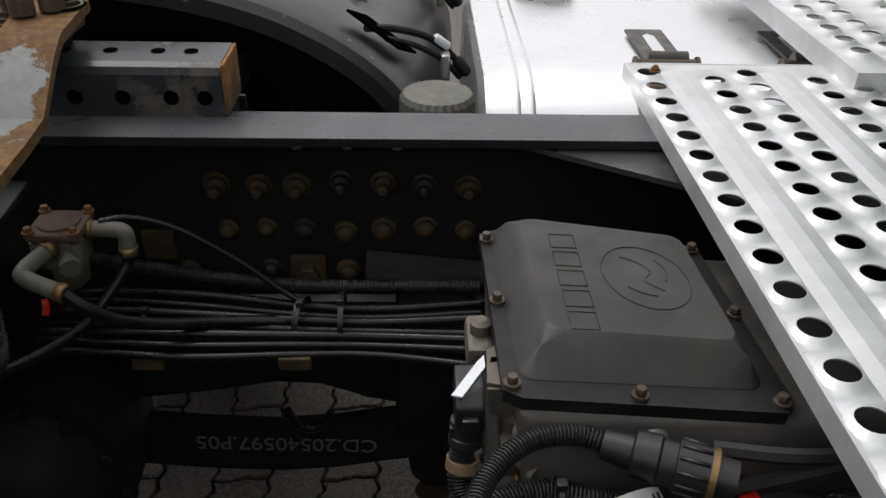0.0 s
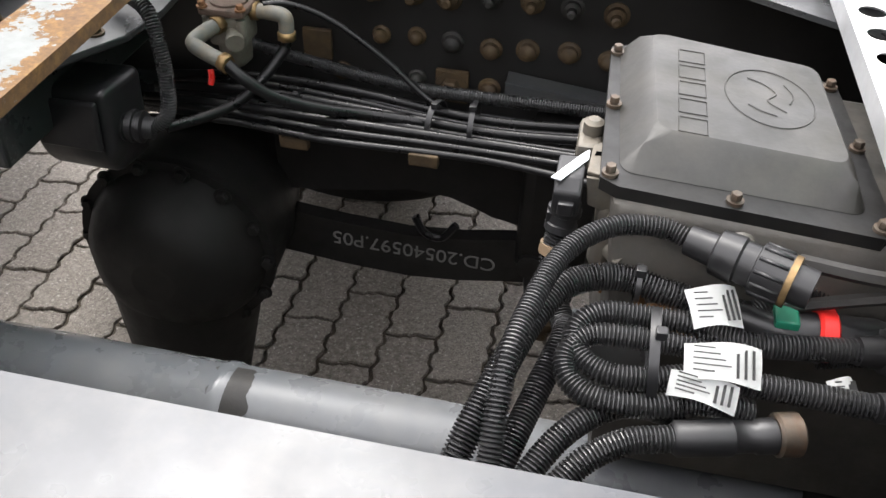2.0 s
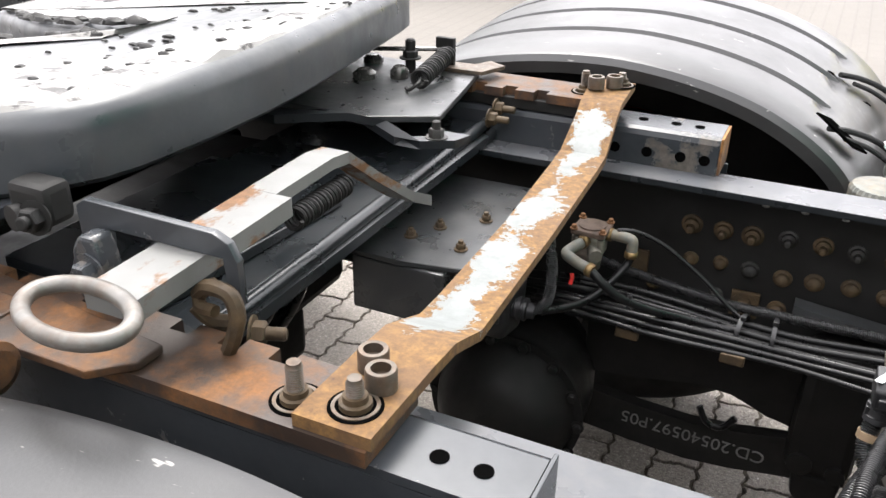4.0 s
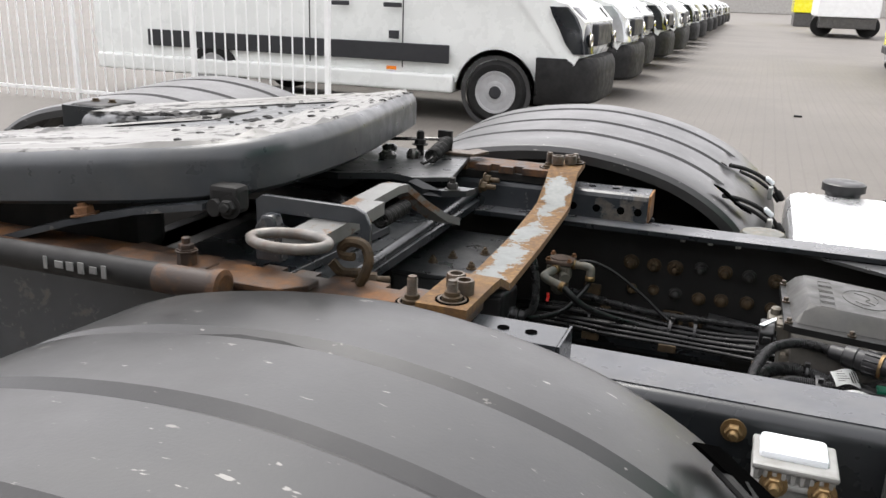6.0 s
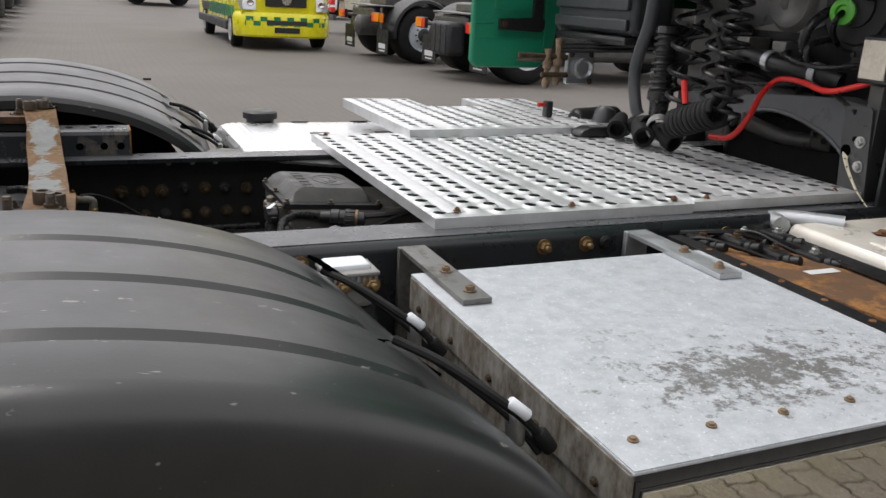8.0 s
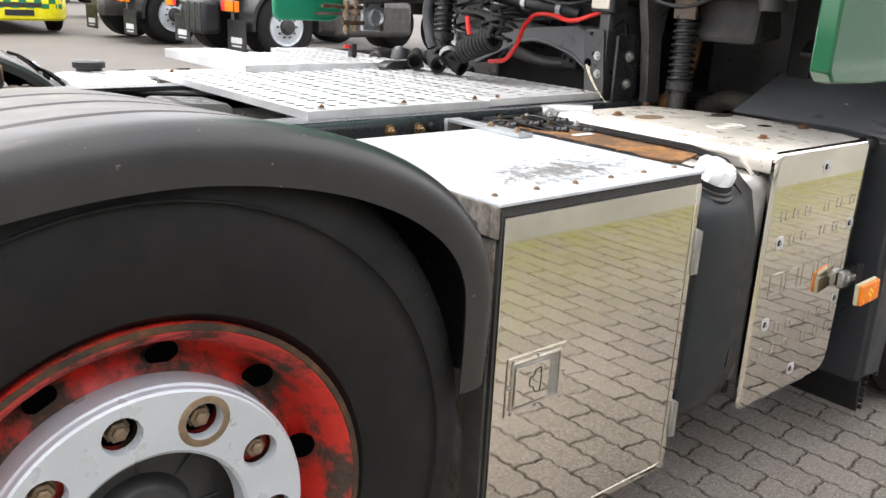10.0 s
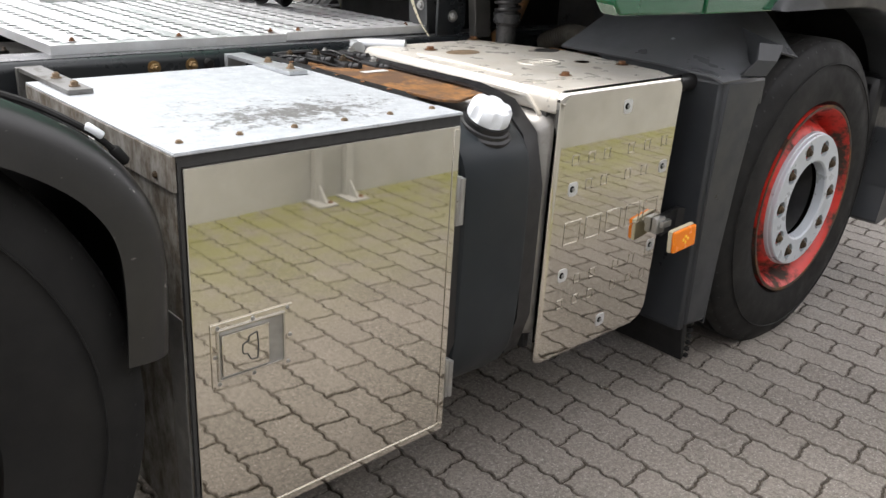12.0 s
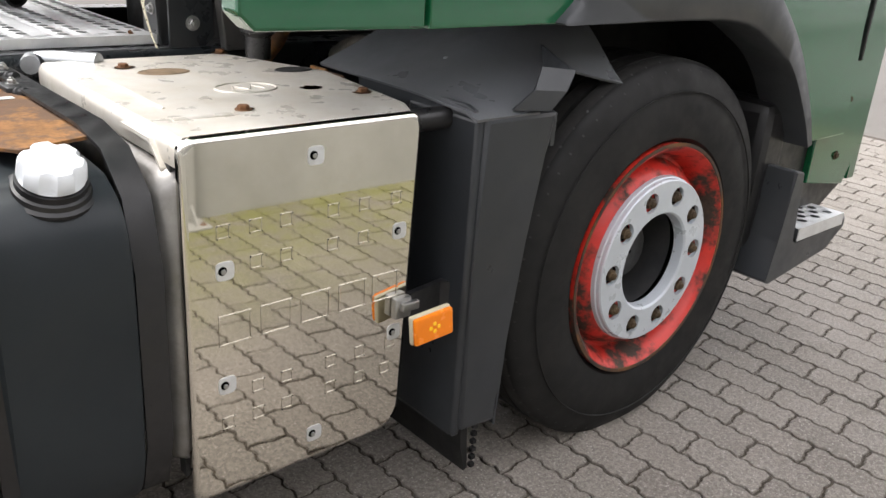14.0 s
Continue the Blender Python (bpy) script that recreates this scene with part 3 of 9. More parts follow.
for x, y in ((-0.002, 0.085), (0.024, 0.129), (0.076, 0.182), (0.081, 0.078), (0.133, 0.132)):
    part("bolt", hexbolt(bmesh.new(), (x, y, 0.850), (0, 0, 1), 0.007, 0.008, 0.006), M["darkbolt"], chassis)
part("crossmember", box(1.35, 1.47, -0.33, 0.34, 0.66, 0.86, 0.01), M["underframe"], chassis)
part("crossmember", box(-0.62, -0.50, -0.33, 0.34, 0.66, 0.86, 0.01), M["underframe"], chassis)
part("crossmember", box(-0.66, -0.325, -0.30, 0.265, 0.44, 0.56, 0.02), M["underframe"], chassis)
part("crossmember", box(-1.75, -1.65, -0.33, 0.34, 0.64, 0.88, 0.01), M["chassis"], chassis)


# angle brackets along the rails that carry the fifth wheel
def angle(name, s, label):
    z1 = 0.962 if s > 0 else 0.955
    yf, yb = s * 0.392, s * 0.468
    bm = bmesh.new()
    prof = [(yb, z1), (yf + s * 0.01, z1), (yf + s * 0.003, z1 - 0.004), (yf, z1 - 0.012), (yf, RT + 0.001), (yf + s * 0.009, RT + 0.001), (yf + s * 0.009, z1 - 0.014), (yf + s * 0.014, z1 - 0.009), (yb, z1 - 0.009)]
    prism(bm, prof, "x", -1.15, 0.372)
    quad_box(bm, -1.15, 0.372, min(s * 0.4335, yb), max(s * 0.4335, yb), 0.70, 0.945, 0.0)
    ob = part(name, bm, M["bracket"], chassis, label)
    for x in (0.21, 0.262, 0.315, 0.352):
        hb = bmesh.new()
        turned(hb, (x, yf - s * 0.0006, 0.924), (0, -s, 0), [(0, 0.0085), (0.0008, 0.0085)], 16)
        part("bolt_hole", hb, M["void"], chassis)
        hb = bmesh.new()
        turned(hb, (x - 0.02, s * 0.436, z1 + 0.0002), (0, 0, 1), [(0, 0.008), (0.0008, 0.008)], 16)
        part("bolt_hole", hb, M["void"], chassis)
    part("bracket_end", box(0.3725, 0.3765, min(yf, yb), max(yf, yb), RT + 0.003, z1, 0.001), M["rustedge"] if s > 0 else M["bracket"], chassis, "rust-brown end of the angle bracket" if s > 0 else "")
    return ob


angle("angle_bracket", 1, "grey steel angle with scuffed edges")
angle("angle_bracket", -1, "grey steel angle with scuffed edges")

# ---- fifth wheel coupling ----
fw = thing("fifth_wheel", "greasy grey fifth wheel coupling on a rusty sliding base", "fifth wheel")
PN, PF = 0.972, 0.995      # tops of the near and far slide plates


def slide_plate(s, z, x1):
    yi, yo = s * 0.388, s * 0.475
    lo, hi = min(yi, yo), max(yi, yo)
    inner = yi
    pts = [(-1.0, yo), (x1, yo), (x1, yi + s * 0.0)]
    x = x1 - 0.115
    pts.append((x, inner))
    for k in range(7):
        pts += [(x, inner + s * 0.018), (x - 0.022, inner + s * 0.018), (x - 0.022, inner), (x - 0.055, inner)]
        x -= 0.055
    pts += [(-1.0, inner)]
    return part("slide_plate", prism(bmesh.new(), pts, "z", z - 0.015, z, 0.0), M["rust"], fw, "rust-brown toothed slide plate")


slide_plate(-1, PN, 0.252)
slide_plate(1, PF, 0.205)
part("pad", box(-0.9, 0.24, -0.47, -0.392, 0.9552, PN - 0.0152, 0.001), M["underframe"], fw)
part("pad", box(-0.9, 0.19, 0.394, 0.468, 0.9622, PF - 0.0152, 0.001), M["underframe"], fw)
# cross strap with flaked white paint
def strap():
    bm = bmesh.new()
    keys = [(-0.472, PN + 0.0125, 0.186, 0.256), (-0.37, PN + 0.0125, 0.187, 0.257), (-0.325, PN + 0.010, 0.187, 0.257), (-0.245, 0.948, 0.181, 0.249), (-0.20, 0.945, 0.179, 0.246), (0.0, 0.945, 0.174, 0.239), (0.22, 0.947, 0.160, 0.229), (0.27, 0.950, 0.157, 0.227), (0.335, PF - 0.006, 0.158, 0.222), (0.37, PF + 0.0075, 0.154, 0.219), (0.475, PF + 0.0125, 0.142, 0.214)]
    loops = []
    for y, z, a, b in keys:
        loops.append([bm.verts.new(p) for p in ((a, y, z), (b, y, z), (b, y, z - 0.012), (a, y, z - 0.012))])
    rings(bm, loops)
    return part("cross_strap", bm, M["rustbar"], fw, "flat rusty strap with flaking white paint", auto=20)


strap()
# socket screws, studs in sleeve holes
def socket(x, y, z):
    bm = bmesh.new()
    turned(bm, (x, y, z), (0, 0, 1), [(0, 0.0135), (0.017, 0.0135), (0.019, 0.0125), (0.019, 0.0085), (0.010, 0.0085)], 20)
    part("socket_screw", bm, M["dulledsteel"], fw)


for x, y in ((0.213, -0.392), (0.232, -0.413)):
    socket(x, y, PN + 0.0127)
for x, y in ((0.163, 0.418), (0.188, 0.436)):
    socket(x, y, PF + 0.0127)


def stud(x, y, z, h=0.036):
    bm = bmesh.new()
    turned(bm, (x, y, z), (0, 0, 1), [(0, 0.0225), (0.0008, 0.0225), (0.0008, 0.012)], 24)
    part("sleeve", bm, M["void"], fw)
    bm = bmesh.new()
    turned(bm, (x, y, z + 0.0003), (0, 0, 1), [(0, 0.0195), (0.0014, 0.0195), (0.0014, 0.0165), (0.0004, 0.0165)], 24, False)
    part("sleeve_ring", bm, M["dulledsteel"], fw)
    bm = bmesh.new()
    turned(bm, (x, y, z + 0.0006), (0, 0, 1), [(0.0, 0.0135), (0.005, 0.0135), (0.006, 0.0105), (0.011, 0.0100)], 16)
    part("stud_seat", bm, M["darkbolt"], fw, "rusty stud seat")
    bm = bmesh.new()
    prof = [(0.010, 0.0070)]
    k = 0.011
    while k < h - 0.003:
        prof += [(k, 0.0074), (k + 0.0010, 0.0064)]
        k += 0.0021
    prof += [(h, 0.0058)]
    turned(bm, (x, y, z + 0.001), (0, 0, 1), prof, 16)
    part("stud", bm, M["dulledsteel"], fw)


stud(0.226, -0.443, PN + 0.0127, 0.026)
stud(0.170, -0.443, PN)
stud(0.141, 0.432, PF, 0.034)
stud(0.196, 0.452, PF + 0.0127, 0.02)

# bearing beam of the coupling
bm = bmesh.new()
prism(bm, [(-0.30, 0.93), (-0.02, 0.93), (0.005, 0.92), (0.005, 0.905), (-0.30, 0.905)], "y", -0.385, 0.39, 0.0)
part("base_plate", bm, M["chassis"], fw, "dark grey base plate with a rolled front edge")
b = bmesh.new()
rod(b, (-0.004, -0.375, 0.928), (-0.012, 0.385, 0.932), 0.010, 12)
part("base_edge", b, M["chassis"], fw)
part("base_step", prism(bmesh.new(), [(-0.30, -0.34), (-0.075, -0.34), (-0.05, -0.02), (-0.14, 0.02), (-0.30, 0.02)], "z", 0.931, 0.945, 0.002), M["chassis"], fw)
part("side_plate", prism(bmesh.new(), [(-0.35, 0.13), (-0.095, 0.125), (0.0, 0.175), (-0.03, 0.34), (-0.05, 0.44), (-0.35, 0.44)], "z", PF + 0.001, PF + 0.011, 0.002), M["crossplate"], fw, "grey lock plate")
part("side_plate", prism(bmesh.new(), [(-0.30, -0.50), (0.0, -0.50), (0.03, -0.47), (0.03, -0.44), (-0.30, -0.40)], "z", PN + 0.001, PN + 0.010, 0.002), M["rust"], fw, "dark rusty lock plate")
# saddle: round bearing plate with deep skirt
def saddle_outline(inset=0.0):
    """Saddle seen from above: curved front, rounded shoulders, straight flanks."""
    front = [(-0.105, -0.30), (-0.099, -0.22), (-0.098, -0.14), (-0.102, -0.06), (-0.112, 0.02), (-0.126, 0.10), (-0.141, 0.18), (-0.156, 0.26), (-0.170, 0.34), (-0.186, 0.42), (-0.196, 0.455)]
    pts = [(p.x, p.y) for p in smooth_path([(x, y, 0) for x, y in front], 3)]
    near = [(-0.118, -0.338), (-0.150, -0.378), (-0.20, -0.408), (-0.27, -0.424), (-0.36, -0.432), (-0.45, -0.434), (-0.70, -0.432), (-1.02, -0.41), (-1.06, -0.37), (-1.04, -0.20), (-0.80, -0.07), (-0.55, -0.01), (-0.43, 0.01)]
    far = [(-0.212, 0.476), (-0.240, 0.488), (-0.32, 0.494), (-0.45, 0.498), (-0.70, 0.496), (-1.02, 0.47), (-1.06, 0.43), (-1.04, 0.27), (-0.80, 0.15), (-0.55, 0.09), (-0.43, 0.07)]
    ring = [Vector((x, y)) for x, y in (list(reversed(near)) + pts + far)]
    n = len(ring)
    out = []
    for i, p in enumerate(ring):
        t = (ring[(i + 1) % n] - ring[i - 1]).normalized()
        out.append(p + Vector((-t.y, t.x)) * inset)
    return out


def tilt(p):
    """The saddle hangs down towards its rear."""
    return (p[0], p[1], p[2] + 0.115 * (p[0] + 0.12))


def saddle():
    bm = bmesh.new()
    loops = []
    for z, ins in ((1.070, 0.030), (1.067, 0.010), (1.074, 0.0), (1.120, 0.0), (1.134, 0.003), (1.144, 0.011), (1.149, 0.024)):
        loops.append([bm.verts.new(tilt((p.x, p.y, z))) for p in saddle_outline(ins)])
    rings(bm, loops)
    bmesh.ops.triangulate(bm, faces=[f for f in bm.faces if len(f.verts) > 4])
    part("saddle_plate", bm, M["saddlegrey"], fw, "dark grey rounded saddle plate")
    # greasy wearing surface: strips from the middle line of each half to the rim
    top = bmesh.new()
    ring0 = saddle_outline(0.020)
    m = len(ring0)

    def inner(p):
        return Vector((min(-0.26, max(-0.98, p.x)), 0.04 + (0.20 if p.y > 0.04 else -0.20) * min(1.0, abs(p.y - 0.04) / 0.12)))

    def lump(q, edge):
        d = 0.0042 * noise.noise((q.x * 14, q.y * 30, 3)) + 0.0030 * noise.noise((q.x * 55, q.y * 70, 1))
        ridge = max(0.0, noise.noise((q.x * 22, q.y * 60, 9)) - 0.25) * 0.020
        return 1.1515 + (d + ridge) * (1 - edge) - 0.005 * edge
    n = 26
    grid = []
    for i in range(n + 1):
        row = []
        for p in ring0:
            q = inner(p).lerp(p, i / n)
            row.append(top.verts.new(tilt((q.x, q.y, lump(q, 1.0 if i == n else 0.0)))))
        grid.append(row)
    for i in range(n):
        for j in range(m):
            top.faces.new((grid[i][j], grid[i + 1][j], grid[i + 1][(j + 1) % m], grid[i][(j + 1) % m]))
    bmesh.ops.remove_doubles(top, verts=top.verts[:], dist=0.0004)
    part("grease_layer", top, M["grime"], fw, "grease-smeared pale wearing surface with dark flakes")
    # clods of old grease along the throat and the rim
    rg = random.Random(3)
    b = bmesh.new()
    for k in range(120):
        if k < 46:
            f = rg.random()
            x, y, r = -0.44 - 0.42 * f, 0.04 + rg.choice((-1, 1)) * (0.045 + 0.10 * f * f) + rg.uniform(-0.012, 0.012), rg.uniform(0.006, 0.016)
        else:
            y = rg.uniform(-0.34, 0.44)
            x, r = -0.125 - 0.10 * abs(y + 0.1) - rg.uniform(0.02, 0.40) ** 1.3, rg.uniform(0.003, 0.007)
        c = Vector(tilt((x, y, 1.151)))
        vs = []
        for q, hh in ((1.0, -0.001), (0.75, r * 0.35), (0.25, r * 0.5)):
            vs.append([b.verts.new(c + Vector((r * q * 1.6 * rg.uniform(0.7, 1.2) * math.cos(a), r * q * rg.uniform(0.7, 1.2) * math.sin(a), hh * rg.uniform(0.7, 1.2)))) for a in (0.3, 1.3, 2.4, 3.4, 4.4, 5.5)])
        rings(b, vs)
    part("old_grease", b, M["underframe"], fw, "dark clods of old grease")["kind"] = "stuff"


saddle()
part("pedestal", box(-0.80, -0.36, -0.36, -0.26, 0.93, 1.078, 0.02), M["underframe"], fw)
part("pedestal", box(-0.80, -0.36, 0.30, 0.40, 0.93, 1.078, 0.02), M["underframe"], fw)
M["greasysteel"] = surface("greasy_steel", (0.10, 0.098, 0.092), 0.22, 0.6, 0.5, 30, 120, 0.2, 0.5, (0.02, 0.018, 0.016))
M["ringsteel"] = surface("handled_steel", (0.155, 0.148, 0.137), 0.45, 0.5, 0.3, 30, 160, 0.2, 0.7, (0.12, 0.075, 0.045))
# release handle: flat bar, guide, ring and hook
def flat_bar(pts, w, t, mat, name, label="", parent=None):
    """Flat bar through points (x, y, z); w is its width in x."""
    bm = bmesh.new()
    loops = [[bm.verts.new(q) for q in ((x - w / 2, y, z), (x + w / 2, y, z), (x + w / 2, y, z - t), (x - w / 2, y, z - t))] for x, y, z in pts]
    rings(bm, loops)
    return part(name, bm, mat, parent or fw, label, auto=20)


flat_bar([(0.028, -0.485, 1.055), (0.024, -0.36, 1.055), (0.020, -0.262, 1.055)], 0.054, 0.020, M["barepaint"], "release_bar", "pale release bar with rusty edges")
flat_bar([(0.010, -0.2615, 1.055), (0.006, -0.15, 1.055), (0.008, -0.118, 1.052), (0.030, -0.090, 1.022), (0.062, -0.062, 0.992), (0.080, -0.050, 0.986)], 0.036, 0.014, M["barepaint"], "release_bar", "narrow cranked end of the release bar")
b = bmesh.new()
ring_pts = [(0.030 + 0.060 * math.cos(a), -0.518 + 0.033 * math.sin(a) - 0.012 * math.cos(a), 1.058 + 0.004 * math.cos(a)) for a in [k * math.pi / 24 for k in range(48)]]
lp = []
rp = [Vector(p) for p in ring_pts]
for i, p in enumerate(rp):
    d = (rp[(i + 1) % 48] - rp[i - 1]).normalized()
    a = Vector((0, 0, 1))
    c = d.cross(a).normalized()
    lp.append([b.verts.new(p + a * (0.0072 * math.cos(k * math.pi / 7)) + c * (0.0072 * math.sin(k * math.pi / 7))) for k in range(14)])
rings(b, lp, False, True)
part("pull_ring", b, M["ringsteel"], fw, "bare steel oval pull ring")
part("guide_plate", prism(bmesh.new(), [(-0.095, 0.99), (-0.095, 1.072), (-0.084, 1.080), (0.062, 1.078), (0.078, 1.071), (0.086, 1.055), (0.086, 1.012), (0.074, 1.012), (0.072, 1.057), (-0.060, 1.057), (-0.066, 0.99)], "y", -0.398, -0.389, 0.001), M["bracket"], fw, "thin grey guide plate")
b = bmesh.new()
tube(b, [(0.045, -0.405, 1.018), (0.062, -0.41, 1.032), (0.084, -0.41, 1.030), (0.092, -0.412, 1.012), (0.088, -0.415, 0.992), (0.078, -0.412, 0.974)], 0.0075, 8)
tube(b, [(0.060, -0.400, 1.030), (0.046, -0.402, 1.022), (0.052, -0.412, 1.012), (0.070, -0.414, 1.012)], 0.006, 8)
part("safety_hook", b, M["darkbolt"], fw, "rusty hook")
b = bmesh.new()
tube(b, [(0.02, -0.385, 0.99), (0.035, -0.38, 0.975), (0.06, -0.375, 0.975)], 0.008, 8)
hexbolt(b, (0.07, -0.37, 0.965), (1, 0.4, 0), 0.012, 0.012, 0.02)
part("side_bolt", b, M["darkbolt"], fw)
b = bmesh.new()
hexbolt(b, (0.008, 0.345, 0.955), (1, 0, 0), 0.011, 0.012, 0.022)
hexbolt(b, (0.008, 0.372, 0.965), (1, 0, 0), 0.011, 0.012, 0.022)
part("side_bolt", b, M["darkbolt"], fw)
# arm, pivot clevis and rusty tube under the near edge of the saddle
b = bmesh.new()
loops = [[b.verts.new((x, y + dy, z + dz)) for dy, dz in ((-0.018, 0), (0.018, 0), (0.018, -0.010), (-0.018, -0.010))] for x, y, z in ((-0.56, -0.43, 0.965), (-0.40, -0.425, 1.015), (-0.28, -0.42, 1.045), (-0.17, -0.405, 1.062))]
rings(b, loops)
part("pivot_arm", b, M["bracket"], fw, "grey flat arm under the saddle", auto=20)
b = box(-0.165, -0.115, -0.415, -0.380, 1.048, 1.090, 0.008)
turned(b, (-0.150, -0.425, 1.058), (0.2, 1, 0), [(0, 0.013), (0.05, 0.013), (0.055, 0.009)], 14)
hexbolt(b, (-0.128, -0.416, 1.060), (0.2, -1, 0.1), 0.012, 0.012, 0.008)
part("pivot_clevis", b, M["underframe"], fw, "grimy clevis with a bolt")
part("arm_bolt", hexbolt(bmesh.new(), (-0.385, -0.425, 1.020), (-0.2, 0, 1), 0.015, 0.012, 0.006), M["rustbolt"], fw, "rusty bolt on the arm")
b = prism(bmesh.new(), [(-0.082, 0.99), (-0.082, 1.040), (-0.070, 1.058), (-0.052, 1.058), (-0.046, 1.04), (-0.040, 0.99)], "y", -0.424, -0.400, 0.004)
hexbolt(b, (-0.060, -0.425, 1.024), (0, -1, 0), 0.013, 0.012)
part("clevis_lug", b, M["bracket"], fw, "grey lug with a bolt")
tubeth = thing("torsion_tube", "dark steel tube with rusty end beside the coupling", "steel tube")
b = bmesh.new()
turned(b, (-0.62, -0.545, 0.986), (1, 0.02, 0), [(0, 0.020), (0.46, 0.020)], 22)
part("tube", b, M["underframe"], tubeth)
b = bmesh.new()
turned(b, (-0.16, -0.536, 0.986), (1, 0.02, 0), [(0, 0.0203), (0.085, 0.0203), (0.087, 0.024), (0.100, 0.024), (0.103, 0.017)], 22)
part("rusty_end", b, M["rust"], tubeth, "rust-brown collar end")
b = bmesh.new()
for k, (w2, hh) in enumerate(((0.006, 0.018), (0.014, 0.010), (0.012, 0.012), (0.010, 0.016), (0.012, 0.010), (0.008, 0.018))):
    x = -0.335 + 0.020 * k
    quad_box(b, x, x + w2, -0.5622, -0.5606, 0.990 - hh / 2, 0.990 + hh / 2)
part("chalk_mark", b, M["chalk"], tubeth, "row of pale paint marks", flat=True)
b = bmesh.new()
rod(b, (-0.165, -0.47, 0.985), (-0.165, -0.47, 1.008), 0.014, 6)
hexbolt(b, (-0.165, -0.47, 1.004), (0, 0, 1), 0.011, 0.010, 0.010)
quad_box(b, -0.30, -0.13, -0.50, -0.44, 0.973, 0.985, 0.003)
part("clamp_plate", b, M["rust"], fw, "rusty clamp plate with a nut")

# locking lever and springs on the far side
flat_bar([(-0.20, 0.02, 1.025), (-0.12, 0.085, 1.022), (-0.07, 0.105, 1.012), (-0.01, 0.09, 0.996), (0.03, 0.12, 0.994), (0.04, 0.15, 0.994)], 0.040, 0.012, M["chassis"], "locking_lever", "dark grey cranked lever")
part("lever_bolt", hexbolt(bmesh.new(), (0.022, 0.118, 0.994), (0, 0, 1), 0.011, 0.012, 0.012), M["gearbox"], fw)


def coil(bm, p, q, R, r, turns, segs=8, per=14):
    a, b2, d = basis(Vector(q) - Vector(p))
    L = (Vector(q) - Vector(p)).length
    n = int(turns * per)
    pts = [Vector(p) + d * (L * i / n) + a * (R * math.cos(2 * math.pi * i / per)) + b2 * (R * math.sin(2 * math.pi * i / per)) for i in range(n + 1)]
    return tube(bm, pts, r, segs, n=2)


b = bmesh.new()
coil(b, (-0.085, 0.275, 1.024), (-0.098, 0.405, 1.034), 0.0135, 0.0028, 15, 6)
tube(b, [(-0.085, 0.280, 1.024), (-0.080, 0.262, 1.022), (-0.092, 0.255, 1.012), (-0.105, 0.268, 1.010)], 0.003, 6)
part("lock_spring", b, M["underframe"], fw, "black coil spring")
b = bmesh.new()
coil(b, (0.030, -0.240, 1.018), (0.020, -0.120, 1.012), 0.011, 0.0026, 17, 6)
part("release_spring", b, M["underframe"], fw, "black coil spring")
b = bmesh.new()
rod(b, (-0.15, 0.37, 1.0), (-0.15, 0.37, 1.06), 0.009, 10)
hexbolt(b, (-0.15, 0.37, 1.03), (0, 0, 1), 0.013, 0.012, 0.02)
part("lock_stud", b, M["underframe"], fw)
tube_bm = bmesh.new()
rod(tube_bm, (-0.26, 0.36, 1.036), (-0.09, 0.425, 1.040), 0.004, 8)
for x, y, r2, h2 in ((-0.20, 0.30, 0.020, 0.016), (-0.15, 0.33, 0.016, 0.020), (-0.24, 0.40, 0.018, 0.014)):
    turned(tube_bm, (x, y, PF + 0.011), (0, 0, 1), [(0, r2), (h2 * 0.6, r2), (h2, r2 * 0.6)], 12)
part("lock_linkage", tube_bm, M["greasysteel"], fw, "greasy bright lock linkage")
part("spring_post", box(-0.125, -0.090, 0.415, 0.425, PF + 0.011, 1.06, 0.002), M["underframe"], fw)
part("lock_foot", prism(bmesh.new(), [(-0.13, 0.395), (-0.03, 0.40), (-0.01, 0.455), (-0.045, 0.475), (-0.06, 0.44), (-0.13, 0.44)], "z", PF + 0.012, PF + 0.019, 0.001), M["dulledsteel"], fw)

part("cross_member", box(-0.66, -0.44, -0.32, 0.33, 0.60, 0.80, 0.02), M["underframe"], chassis)
# ---- rear axle, leaf spring, propeller shaft ----
axle = thing("rear_axle", "black driven rear axle with round differential housing", "axle")
b = bmesh.new()
turned(b, (0.100, 0.29, 0.475), (0.05, -1, 0.05), [(-0.20, 0.07), (-0.17, 0.100), (-0.12, 0.120), (-0.06, 0.131), (0.0, 0.134), (0.05, 0.129), (0.09, 0.114), (0.12, 0.09), (0.135, 0.064), (0.14, 0.03)], 40)
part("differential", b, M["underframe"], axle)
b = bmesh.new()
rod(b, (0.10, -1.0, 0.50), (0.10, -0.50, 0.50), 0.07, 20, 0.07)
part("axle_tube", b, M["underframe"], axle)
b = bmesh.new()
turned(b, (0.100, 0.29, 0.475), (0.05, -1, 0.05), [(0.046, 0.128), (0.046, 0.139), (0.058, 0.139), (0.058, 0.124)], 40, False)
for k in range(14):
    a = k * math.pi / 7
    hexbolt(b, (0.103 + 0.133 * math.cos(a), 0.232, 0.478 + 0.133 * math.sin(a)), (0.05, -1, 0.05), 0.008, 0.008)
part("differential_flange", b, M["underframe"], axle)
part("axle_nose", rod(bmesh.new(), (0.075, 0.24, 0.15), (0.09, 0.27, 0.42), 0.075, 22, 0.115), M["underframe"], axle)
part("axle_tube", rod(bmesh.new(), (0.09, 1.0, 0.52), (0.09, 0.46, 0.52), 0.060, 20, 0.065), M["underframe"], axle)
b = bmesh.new()
